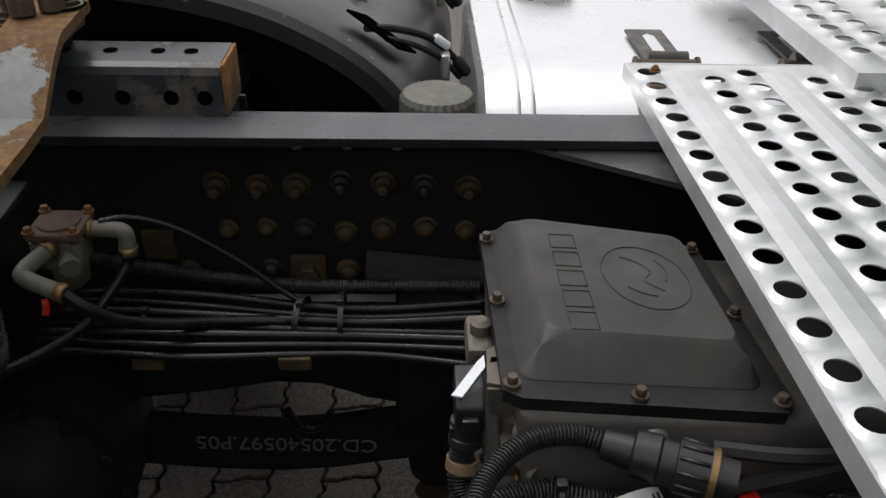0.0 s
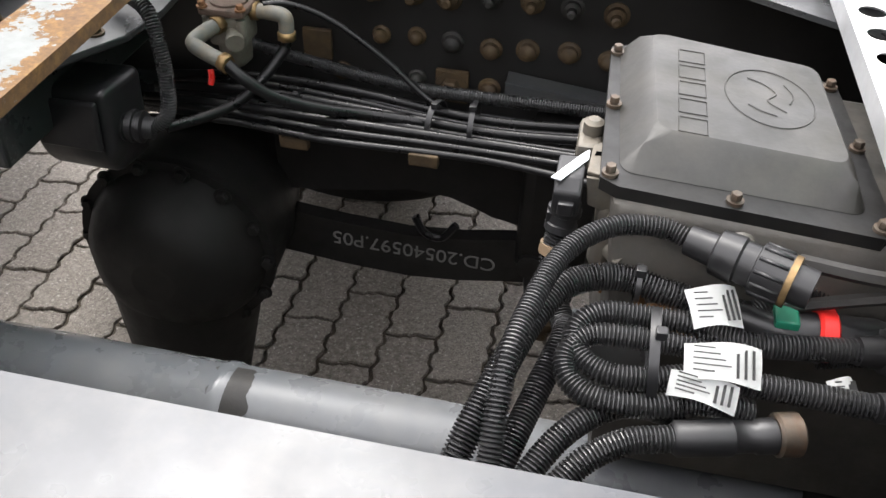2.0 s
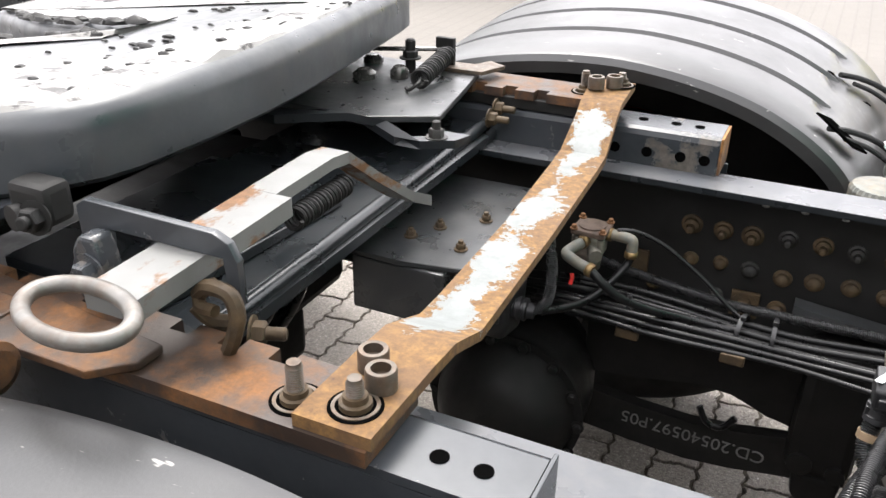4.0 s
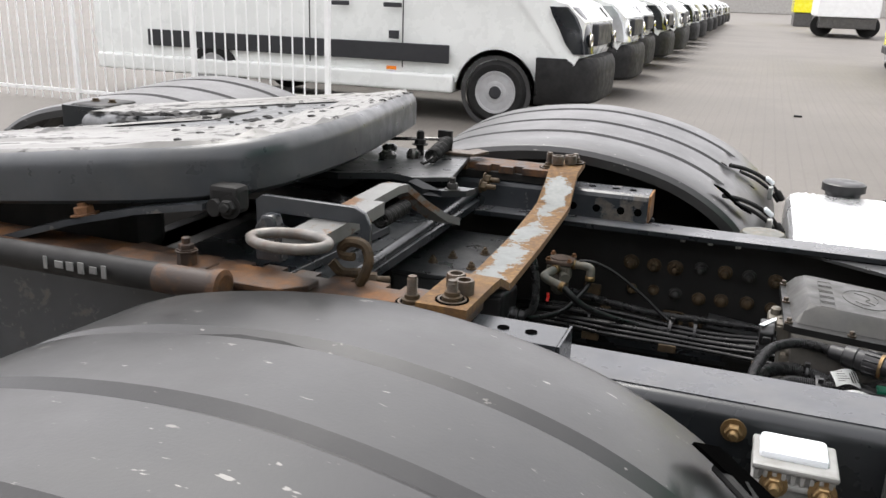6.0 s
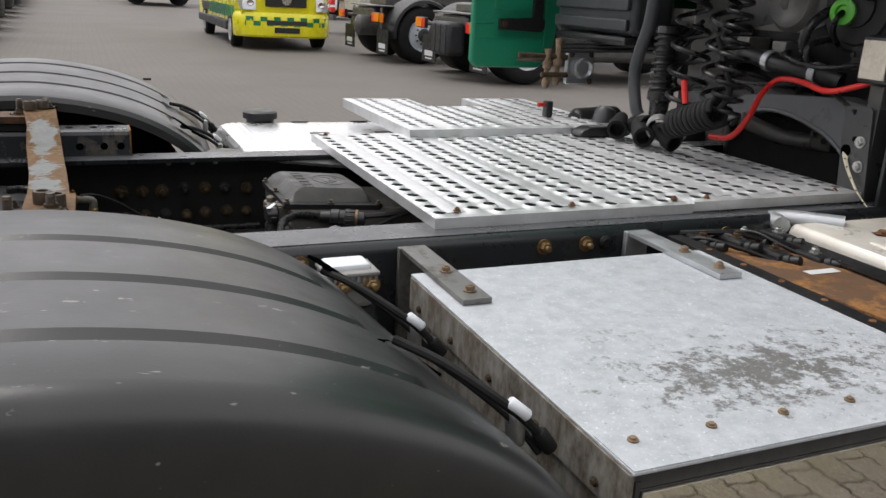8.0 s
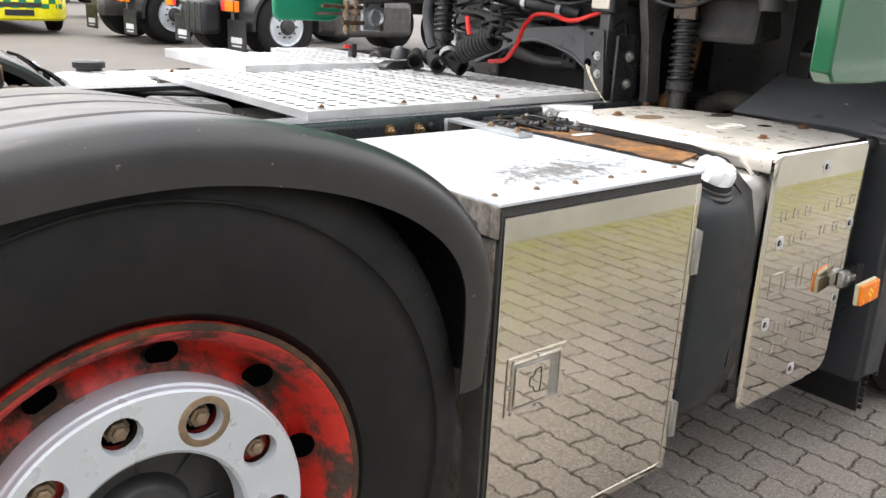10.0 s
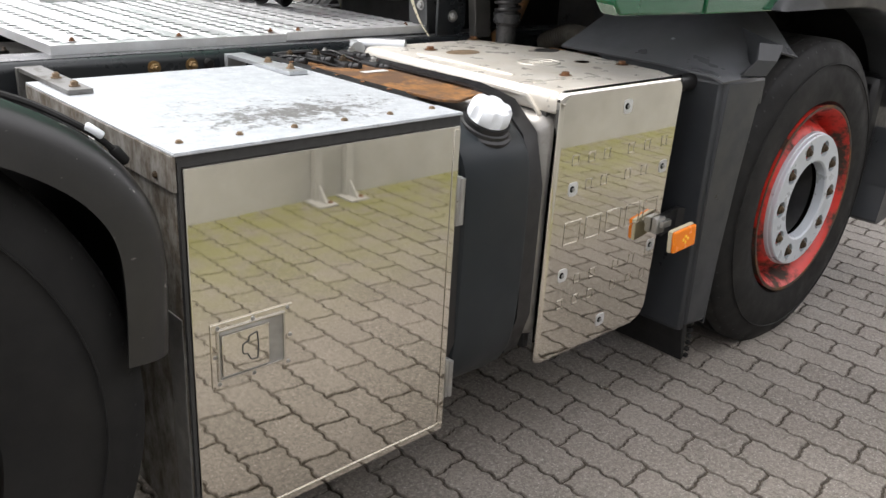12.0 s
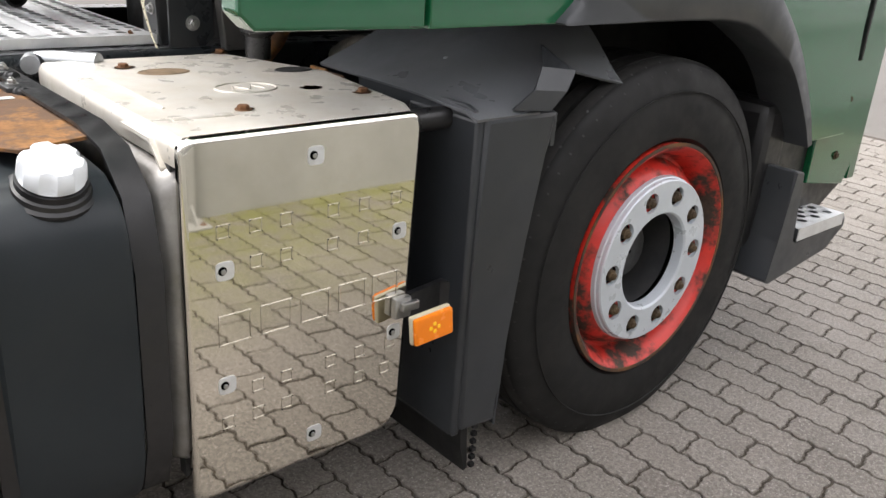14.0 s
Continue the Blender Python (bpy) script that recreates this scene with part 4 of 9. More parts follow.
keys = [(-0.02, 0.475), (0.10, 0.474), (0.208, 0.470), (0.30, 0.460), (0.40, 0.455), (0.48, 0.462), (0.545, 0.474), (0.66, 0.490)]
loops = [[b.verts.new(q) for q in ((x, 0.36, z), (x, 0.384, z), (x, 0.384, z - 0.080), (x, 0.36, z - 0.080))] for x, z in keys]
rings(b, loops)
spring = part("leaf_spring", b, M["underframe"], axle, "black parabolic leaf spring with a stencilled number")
txt = bpy.data.curves.new("stencil", "FONT")
txt.body = "CD.20540597.P05"
txt.size = 0.034
txt.extrude = 0.0003
txt.align_x = "CENTER"
txt.align_y = "CENTER"
tmp = new("tmp", txt)
dg = bpy.context.evaluated_depsgraph_get()
dg.update()
tm = bpy.data.meshes.new_from_object(tmp.evaluated_get(dg))
bpy.data.objects.remove(tmp)
tm.transform(Matrix.Translation((0.408, 0.3588, 0.428)) @ Matrix.Rotation(radians(2), 4, "Y") @ Matrix.Rotation(radians(180), 4, "Y") @ Matrix.Rotation(radians(90), 4, "X") )
tm.materials.append(M["chalk"])
st = new("stencilled_number", tm)
st.parent = spring
b = box(0.560, 0.665, 0.335, 0.44, 0.425, 0.66, 0.020)
prism(b, [(0.575, 0.43), (0.655, 0.43), (0.650, 0.385), (0.632, 0.362), (0.600, 0.362), (0.580, 0.385)], "y", 0.338, 0.40, 0.008)
turned(b, (0.585, 0.336, 0.455), (0, -1, 0), [(0, 0.020), (0.008, 0.020), (0.010, 0.012)], 16)
turned(b, (0.640, 0.336, 0.450), (0, -1, 0), [(0, 0.016), (0.010, 0.015), (0.012, 0.008)], 16)
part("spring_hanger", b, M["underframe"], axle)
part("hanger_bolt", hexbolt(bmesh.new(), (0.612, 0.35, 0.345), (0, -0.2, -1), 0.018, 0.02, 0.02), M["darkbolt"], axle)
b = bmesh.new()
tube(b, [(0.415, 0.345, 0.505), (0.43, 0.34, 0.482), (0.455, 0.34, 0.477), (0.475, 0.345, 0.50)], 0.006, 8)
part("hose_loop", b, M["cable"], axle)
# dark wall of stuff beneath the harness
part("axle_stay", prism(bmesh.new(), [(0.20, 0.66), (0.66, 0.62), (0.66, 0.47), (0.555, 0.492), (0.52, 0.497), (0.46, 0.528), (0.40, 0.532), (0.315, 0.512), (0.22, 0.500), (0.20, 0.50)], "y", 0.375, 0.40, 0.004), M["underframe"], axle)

shaft = thing("propeller_shaft", "glossy grey painted propeller shaft", "drive shaft")
b = bmesh.new()
turned(b, (-0.25, -0.060, 0.535), (1, 0, 0), [(0, 0.050), (0.55, 0.050), (0.555, 0.052), (0.565, 0.052), (0.57, 0.050), (1.25, 0.050)], 40)
part("shaft_tube", b, M["shaft"], shaft)
b = bmesh.new()
edge = []
for k in range(41):
    aa = radians(20 + k * 2.4)
    wob = 0.012 * noise.noise((k * 0.10, 0.3, 4.0)) + 0.003 * noise.noise((k * 0.35, 2.3, 1.0))
    wid = 0.017 + 0.014 * noise.noise((k * 0.12, 5.3, 2.0))
    edge.append([b.verts.new((0.322 + wob + sg * wid, -0.060 - 0.0504 * math.cos(aa), 0.535 + 0.0504 * math.sin(aa))) for sg in (-1, 0, 1)])
for p, q in zip(edge, edge[1:]):
    for j in range(2):
        b.faces.new((p[j], p[j + 1], q[j + 1], q[j]))
part("paint_mark", b, M["gearbox"], shaft, "worn brownish paint mark")
b = bmesh.new()
turned(b, (0.98, -0.045, 0.535), (1, 0, 0), [(0, 0.05), (0.03, 0.085), (0.10, 0.085), (0.12, 0.06), (0.30, 0.06)], 20)
part("flange", b, M["underframe"], shaft)

# ---- gearbox ----
gear = thing("gearbox", "black gearbox with a moulded control unit cover", "gearbox")
# moulded lid: rim plate, raised field
zc = 0.874
def lid(x, y, h=0.0):
    """A point of the cover's sloping plane."""
    return (x, y, zc - 0.05 * (x - 0.65) + h)


b = bmesh.new()
rim = [(0.646, 0.186), (0.664, 0.196), (0.836, 0.188), (0.853, 0.176), (0.866, -0.034), (0.856, -0.046), (0.664, -0.040), (0.650, -0.032)]
loops = [[b.verts.new(lid(x, y, hh)) for x, y in rim] for hh in (-0.011, -0.001, 0.0)]
rings(b, loops)
part("cover_rim", b, M["coverrim"], gear)
b = bmesh.new()
lower = [(0.654, 0.190), (0.838, 0.178), (0.848, -0.022), (0.664, -0.020)]
upper = [(0.680, 0.176), (0.824, 0.155), (0.832, 0.004), (0.688, 0.010)]
loops = []
for hh, k in ((0.0004, 0.0), (0.017, 0.62), (0.0245, 0.90), (0.026, 1.0)):
    loops.append([b.verts.new(lid(x + (u - x) * k, y + (v - y) * k, hh)) for (x, y), (u, v) in zip(lower, upper)])
rings(b, loops)
bmesh.ops.bevel(b, geom=[e for e in b.edges if abs((e.verts[0].co - e.verts[1].co).normalized().z) > 0.25], offset=0.010, segments=4, profile=0.5, affect="EDGES", clamp_overlap=True)
cover = part("cover_field", b, M["gearcover"], gear, "raised matt black cover with embossing", auto=60)
# embossed ring and strokes, and a row of open bars where the maker's name stands
b = bmesh.new()
hz = 0.0262
tube(b, [lid(0.778 + 0.036 * math.cos(a), 0.086 + 0.046 * math.sin(a) - 0.1 * 0.036 * math.cos(a), hz) for a in [k * 2 * math.pi / 28 for k in range(29)]], 0.0007, 6, n=2)
for pts in ([(0.762, 0.115), (0.775, 0.108), (0.784, 0.094), (0.776, 0.080), (0.790, 0.066)], [(0.760, 0.070), (0.770, 0.062), (0.782, 0.058)], [(0.792, 0.112), (0.798, 0.096), (0.794, 0.080)]):
    tube(b, [lid(x, y, hz) for x, y in pts], 0.0007, 6, n=4)
part("emblem", b, M["gearcover"], cover)
for k in range(5):
    yy = 0.148 - k * 0.029
    b = bmesh.new()
    tube(b, [lid(*q, hz) for q in ((0.704, yy), (0.726, yy), (0.726, yy - 0.022), (0.704, yy - 0.022), (0.704, yy))], 0.0006, 6, n=1)
    part("embossed_bar", b, M["gearcover"], cover)
for x, y in ((0.652, 0.174), (0.654, 0.077), (0.657, -0.026), (0.750, -0.034), (0.855, -0.036), (0.854, 0.072), (0.845, 0.172)):
    b = bmesh.new()
    turned(b, lid(x, y), (0, 0, 1), [(0, 0.0066), (0.003, 0.0066)], 16)
    hexbolt(b, lid(x, y, 0.002), (0, 0, 1), 0.0045, 0.005, washer=False)
    part("cover_screw", b, M["dulledsteel"], gear)
b = bmesh.new()
lo = [b.verts.new(p) for p in ((0.66, 0.20, 0.60), (1.25, 0.22, 0.60), (1.25, -0.08, 0.60), (0.68, -0.08, 0.60))]
md = [b.verts.new(p) for p in ((0.655, 0.185, 0.78), (1.25, 0.20, 0.78), (1.25, -0.06, 0.78), (0.67, -0.055, 0.78))]
hi = [b.verts.new(p) for p in ((0.650, 0.18, zc - 0.011), (1.20, 0.17, zc - 0.03), (1.20, -0.045, zc - 0.03), (0.660, -0.046, zc - 0.011))]
rings(b, [lo, md, hi])
bmesh.ops.bevel(b, geom=b.edges[:], offset=0.008, segments=2, profile=0.5, affect="EDGES", clamp_overlap=True)
part("housing", b, M["dustycase"], gear)
part("bell_housing", box(0.86, 2.14, -0.22, 0.24, 0.30, 0.60, 0.05, 3), M["gearbox"], gear)
b = bmesh.new()
tube(b, [(0.80, -0.062, 0.845), (0.86, -0.075, 0.850), (0.95, -0.075, 0.855)], 0.006, 6)
tube(b, [(0.78, -0.07, 0.80), (0.88, -0.08, 0.845), (0.96, -0.07, 0.86)], 0.005, 6)
part("casting_rib", b, M["gearbox"], gear)
b = prism(bmesh.new(), [(0.640, -0.014), (0.664, -0.020), (0.664, 0.030), (0.654, 0.036), (0.642, 0.024)], "z", 0.862, 0.8655, 0.001)
prism(b, [(0.640, 0.862), (0.662, 0.862), (0.668, 0.838), (0.656, 0.832), (0.644, 0.836)], "y", -0.018, -0.0145, 0.001)
part("bracket_tab", b, M["cast"], gear, "dirty aluminium bracket with slots")
for x, y in ((0.647, 0.012), (0.656, 0.016)):
    part("bracket_slot", prism(bmesh.new(), [(x - 0.003, y - 0.003), (x + 0.003, y - 0.002), (x + 0.004, y + 0.003), (x - 0.002, y + 0.003)], "z", 0.8656, 0.8660), M["void"], gear)
b = box(0.652, 0.690, -0.020, 0.030, 0.800, 0.836, 0.007)
quad_box(b, 0.650, 0.668, -0.036, -0.018, 0.786, 0.822, 0.006)
quad_box(b, 0.628, 0.650, 0.035, 0.085, 0.832, 0.856, 0.005)
turned(b, (0.662, -0.026, 0.826), (1, -0.35, 0.05), [(0, 0.0105), (0.014, 0.0105), (0.015, 0.0085), (0.030, 0.0085), (0.031, 0.006)], 16)
turned(b, (0.668, -0.030, 0.806), (0.6, -0.8, -0.1), [(0, 0.009), (0.016, 0.009), (0.017, 0.012), (0.022, 0.012)], 14)
turned(b, (0.640, 0.060, 0.856), (0, 0, 1), [(0, 0.009), (0.010, 0.009), (0.013, 0.005)], 14)
hexbolt(b, (0.678, -0.021, 0.815), (0, -1, 0), 0.006, 0.005)
part("valve_block", b, M["cast"], gear, "dirty aluminium casting")
b = prism(bmesh.new(), [(-0.030, 0.830), (-0.030, 0.852), (-0.018, 0.862), (0.012, 0.862), (0.016, 0.832)], "x", 0.616, 0.6385, 0.003)
quad_box(b, 0.621, 0.634, -0.036, -0.029, 0.834, 0.846, 0.002)
part("plug_socket", b, M["blackplastic"], gear, "black connector housing")
b = bmesh.new()
turned(b, (0.628, -0.012, 0.834), (-0.1, -0.25, -1), [(0, 0.0115), (0.006, 0.0115), (0.007, 0.014), (0.012, 0.014), (0.013, 0.012), (0.020, 0.012), (0.021, 0.0135), (0.027, 0.0135), (0.028, 0.010)], 20)
quad_box(b, 0.613, 0.619, -0.022, -0.014, 0.815, 0.826, 0.001)
part("upright_plug", b, M["blackplastic"], gear, "black upright plug")
b = bmesh.new()
turned(b, (0.624, -0.022, 0.795), (-0.1, -0.3, -1), [(0, 0.010), (0, 0.0132), (0.009, 0.0132), (0.009, 0.010)], 20, False)
part("tape_ring", b, M["nutbrown"], gear, "tan tape round the conduit")
part("shield_plate", prism(bmesh.new(), [(0.613, -0.026), (0.621, -0.028), (0.640, 0.006), (0.640, 0.020), (0.634, 0.012)], "z", 0.8625, 0.8637), M["white"], gear, "bright metal tab")
part("drop_plate", prism(bmesh.new(), [(0.645, 0.79), (0.705, 0.785), (0.715, 0.70), (0.65, 0.70)], "y", -0.095, -0.09, 0.001), M["shaft"], gear)
b = bmesh.new()
sheet(b, [(0.690, 0.800), (0.700, 0.782), (0.716, 0.786), (0.740, 0.776), (0.772, 0.768)], "y", -0.092, -0.066, 0.0025)
part("rusty_clamp", b, M["rustedge"], gear, "bent rusty bracket")
part("casting_boss", turned(bmesh.new(), (0.757, -0.058, 0.852), (0, -1, -0.2), [(0, 0.011), (0.006, 0.011), (0.008, 0.008)], 12), M["dustycase"], gear)

# ---- wiring and hoses between the rails ----
def hose(name, pts, r, label, rib=0.0, mat="conduit", pitch=0.0030, cat="hose", group=""):
    bm = bmesh.new()
    tube(bm, pts, r, 12 if rib else 9, rib * 0.8, pitch)
    return solo(name, bm, M[mat], label, cat, group, auto=30 if rib else 80)


def plug(name, p, q, r, label, parent_label=""):
    th = thing(name, label, "connector", p)
    th.location = (0, 0, 0)
    d = Vector(q) - Vector(p)
    L = d.length
    bm = bmesh.new()
    turned(bm, p, d, [(0, r * 0.62), (L * 0.22, r * 0.70), (L * 0.24, r * 0.95), (L * 0.42, r), (L * 0.44, r * 0.9), (L * 0.55, r * 0.9), (L * 0.56, r * 1.06), (L * 0.80, r * 1.06), (L * 0.82, r * 0.85), (L, r * 0.8)], 20)
    part("shell", bm, M["blackplastic"], th)
    a, b2, dd = basis(d)
    bm = bmesh.new()
    for k in range(12):
        o = Vector(p) + d * 0.57 + (a * math.cos(k * math.pi / 6) + b2 * math.sin(k * math.pi / 6)) * r * 1.06
        rod(bm, o, o + d * 0.22, r * 0.09, 5)
    part("grip_ribs", bm, M["blackplastic"], th)
    bm = bmesh.new()
    turned(bm, Vector(p) + d * 0.80, d, [(0, r * 0.9), (0, r * 1.08), (L * 0.05, r * 1.08), (L * 0.05, r * 0.9)], 20, False)
    part("seal_ring", bm, M["brassbolt"] if "round plug" in label or p[2] > 0.84 else M["blackplastic"], th, "ring of the connector")
    return th


b = prism(bmesh.new(), [(0.668, -0.012), (0.712, -0.016), (0.704, -0.050), (0.666, -0.058)], "z", 0.786, 0.790, 0.0008)
part("guard_plate", b, M["bumperplastic"], gear, "blue-grey plate")
part("plate_edge", box(0.6635, 0.6660, -0.058, -0.012, 0.780, 0.7905, 0.0006), M["rustedge"], gear, "rusty edge of the plate")
conduits = "convoluted conduits beside the gearbox"
hose("conduit", [(0.600, -0.30, 0.74), (0.606, -0.262, 0.80), (0.607, -0.21, 0.84), (0.616, -0.156, 0.85), (0.633, -0.10, 0.853), (0.664, -0.066, 0.855), (0.70, -0.056, 0.853), (0.725, -0.063, 0.85)], 0.0074, "black convoluted conduit bending up to a round plug", 0.0010, group=conduits)
plug("round_connector", (0.720, -0.062, 0.850), (0.805, -0.096, 0.848), 0.0180, "black bayonet connector on a conduit")
hose("conduit", [(0.572, -0.27, 0.70), (0.580, -0.24, 0.765), (0.598, -0.185, 0.795), (0.618, -0.125, 0.81), (0.640, -0.09, 0.815), (0.675, -0.075, 0.815), (0.712, -0.078, 0.81), (0.74, -0.08, 0.805)], 0.0100, "thick black convoluted conduit with cable ties", 0.0013, group=conduits)
hose("sleeve", [(0.735, -0.080, 0.806), (0.77, -0.082, 0.80), (0.83, -0.09, 0.79)], 0.0130, "smooth black rubber sleeve on a conduit")
hose("conduit", [(0.600, -0.27, 0.69), (0.610, -0.225, 0.745), (0.626, -0.165, 0.765), (0.642, -0.105, 0.775), (0.640, -0.075, 0.755), (0.624, -0.040, 0.772), (0.622, -0.024, 0.792), (0.627, -0.014, 0.815)], 0.0092, "black convoluted conduit going into a plug socket", 0.0013, group=conduits)
hose("conduit", [(0.605, -0.285, 0.70), (0.622, -0.245, 0.750), (0.645, -0.205, 0.770), (0.672, -0.178, 0.778), (0.70, -0.165, 0.778), (0.73, -0.160, 0.765)], 0.0088, "black convoluted conduit low beside the rail", 0.0011, group=conduits)
hose("conduit", [(0.625, -0.295, 0.70), (0.640, -0.255, 0.752), (0.662, -0.222, 0.772), (0.69, -0.202, 0.780), (0.715, -0.194, 0.781), (0.735, -0.188, 0.781)], 0.0088, "black convoluted conduit into a sleeve beside the rail", 0.0011, group=conduits)
th = thing("sleeve_plug", "black smooth plug with a tan collar on a conduit", "connector")
b = bmesh.new()
turned(b, (0.722, -0.192, 0.781), (1, 0.27, 0), [(0, 0.010), (0.003, 0.0125), (0.040, 0.0132), (0.042, 0.0115), (0.056, 0.0110), (0.058, 0.0125), (0.070, 0.0125), (0.072, 0.010)], 22)
part("shell", b, M["blackplastic"], th)
b = bmesh.new()
turned(b, (0.790, -0.173, 0.781), (1, 0.27, 0), [(0, 0.0135), (0.002, 0.0155), (0.016, 0.0155), (0.018, 0.013)], 22)
part("collar", b, M["dulledsteel"], th, "tan stained collar")
loop_z = 0.80
for y0, y1, xl, dz in ((-0.108, -0.158, 0.652, 0.010), (-0.126, -0.178, 0.648, 0.004)):
    hose("conduit", [(0.765, y0 - 0.002, loop_z + dz - 0.004), (0.735, y0, loop_z + dz), (0.69, y0, loop_z + dz), (xl + 0.014, y0 - 0.003, loop_z + dz), (xl, y0 - 0.013, loop_z + dz - 0.004), (xl - 0.004, (y0 + y1) / 2, loop_z + dz - 0.009), (xl + 0.002, y1 + 0.012, loop_z + dz - 0.013), (xl + 0.020, y1 + 0.002, loop_z + dz - 0.015), (0.70, y1 + 0.002, loop_z + dz - 0.014), (0.74, y1 + 0.012, loop_z + dz - 0.012), (0.775, y1 + 0.016, loop_z + dz - 0.016)], 0.0080, "black convoluted conduit looped back on itself", 0.0011, group=conduits)
for pts, q, r in (([(0.735, -0.102, 0.800), (0.777, -0.078, 0.803), (0.810, -0.053, 0.805), (0.846, -0.040, 0.806)], (0.920, -0.024, 0.800), 0.0165),
                  ([(0.735, -0.114, 0.803), (0.778, -0.112, 0.803), (0.812, -0.107, 0.803), (0.848, -0.100, 0.802)], (0.922, -0.085, 0.800), 0.0175),
                  ([(0.735, -0.148, 0.800), (0.769, -0.148, 0.800), (0.812, -0.149, 0.800), (0.854, -0.150, 0.800)], (0.925, -0.138, 0.795), 0.0165)):
    hose("conduit", pts, 0.0086, "black convoluted conduit running forward to a plug", 0.0011, group=conduits)
    plug("round_connector", pts[-1], q, r, "black bayonet connector on a conduit")
hose("conduit", [(0.83, -0.085, 0.775), (0.87, -0.08, 0.78), (0.92, -0.085, 0.77)], 0.009, "black convoluted conduit behind the plugs", 0.0009, group=conduits)
# red locking ring on a plug
th = thing("red_ring_plug", "black plug with a red locking ring and green seal", "connector")
b = bmesh.new()
turned(b, (0.815, -0.082, 0.795), (1, 0.05, 0), [(-0.03, 0.014), (0.0, 0.016), (0.05, 0.017), (0.07, 0.012)], 18)
part("shell", b, M["blackplastic"], th)
b = bmesh.new()
turned(b, (0.822, -0.0815, 0.795), (1, 0.05, 0), [(0, 0.018), (0.002, 0.0205), (0.012, 0.0205), (0.014, 0.018)], 22)
part("locking_ring", b, M["red"], th, "bright red ring")
part("seal", box(0.79, 0.808, -0.094, -0.074, 0.805, 0.8125, 0.002), surface("dark_green_plastic", (0.01, 0.12, 0.07), 0.4), th, "dark green seal")
# paper tags
def tag(p, ux, uy, w, h, sag=0.006):
    bm = bmesh.new()
    ux, uy = Vector(ux).normalized(), Vector(uy).normalized()
    nz = ux.cross(uy)
    n, m = 8, 4
    g = [[bm.verts.new(Vector(p) + ux * (w * i / n) + uy * (h * j / m) + nz * (sag * math.sin(math.pi * i / n) + 0.002 * math.sin(5 * i / n + j))) for j in range(m + 1)] for i in range(n + 1)]
    for i in range(n):
        for j in range(m):
            bm.faces.new((g[i][j], g[i + 1][j], g[i + 1][j + 1], g[i][j + 1]))
    bmesh.ops.solidify(bm, geom=bm.faces[:], thickness=0.0004)
    ob = solo("paper_tag", bm, M["label"], "white printed paper tag wrapped round conduits", "tag", "tags on the conduits")
    for k in range(3):
        bb = bmesh.new()
        c = Vector(p) + ux * (w * (0.86 - 0.10 * k)) + uy * (h * 0.12) + nz * (sag * 0.5 + 0.0022)
        q = [bb.verts.new(c + ux * (0.002 * a) + uy * (h * 0.75 * b2)) for a, b2 in ((0, 0), (1, 0), (1, 1), (0, 1))]
        bb.faces.new(q)
        bmesh.ops.solidify(bb, geom=bb.faces[:], thickness=0.0002)
        part("print_bar", bb, M["ink"], ob)
    for k in range(5):
        bb = bmesh.new()
        c = Vector(p) + ux * (w * 0.10) + uy * (h * (0.20 + 0.15 * k)) + nz * (sag * 0.75 + 0.0024)
        q = [bb.verts.new(c + ux * (w * (0.28 + 0.07 * (k * 3 % 4)) * a) + uy * (0.0011 * b2)) for a, b2 in ((0, 0), (1, 0), (1, 1), (0, 1))]
        bb.faces.new(q)
        bmesh.ops.solidify(bb, geom=bb.faces[:], thickness=0.0002)
        part("print_line", bb, M["ink"], ob)
    return ob


tag((0.730, -0.122, 0.818), (1, 0.25, 0.05), (-0.25, 0.75, 0.35), 0.036, 0.031)
tag((0.724, -0.163, 0.808), (1, 0.06, 0.02), (0.0, 0.9, 0.25), 0.052, 0.030)
tag((0.714, -0.172, 0.801), (1, -0.15, -0.02), (0.1, 0.7, 0.3), 0.046, 0.020)
tag((0.830, -0.150, 0.790), (1, 0.3, 0.0), (-0.2, 0.8, 0.3), 0.018, 0.022)


def tie(p, d, r, w=0.004, label="black nylon cable tie"):
    th = bmesh.new()
    turned(th, Vector(p) - Vector(d).normalized() * w / 2, d, [(0, r), (0, r + 0.0016), (w, r + 0.0016), (w, r)], 20, False)
    a = Vector(p) + Vector((0, -0.3, 1)).normalized() * (r + 0.003)
    quad_box(th, a.x - 0.004, a.x + 0.004, a.y - 0.004, a.y + 0.004, a.z - 0.003, a.z + 0.004, 0.001)
    solo("cable_tie", th, M["blackplastic"], label, "cable tie", "cable ties")


tie((0.690, -0.0765, 0.813), (1, 0, 0), 0.0135)
tie((0.705, -0.137, 0.797), (1, 0, 0.1), 0.036, 0.007)

# air lines and the harness along the far rail
lines = "black air lines along the frame"
for k in range(9):
    o = k * 0.012
    zz = 0.722 - 0.006 * (k % 3)
    pts = [(0.10, 0.30 - o * 0.8 + 0.01 * math.sin(k * 2.1), zz - 0.01), (0.22, 0.305 - o, zz + 0.004 * math.sin(k)), (0.34, 0.300 - o, zz), (0.46, 0.285 - o * 0.75, zz - 0.004), (0.545, 0.282 - o * 0.7, zz - 0.006), (0.66, 0.285 - o * 1.0, zz + 0.002 * (k % 4))]
    hose("air_line", pts, 0.0042 if k % 3 else 0.0055, "black plastic air line bundled along the frame", mat="cable", cat="air line", group=lines)
hose("conduit", [(0.20, 0.345, 0.745), (0.30, 0.330, 0.735), (0.42, 0.315, 0.728), (0.50, 0.30, 0.735), (0.58, 0.30, 0.735), (0.66, 0.30, 0.735)], 0.0075, "black convoluted conduit along the frame", 0.0008, group=lines)
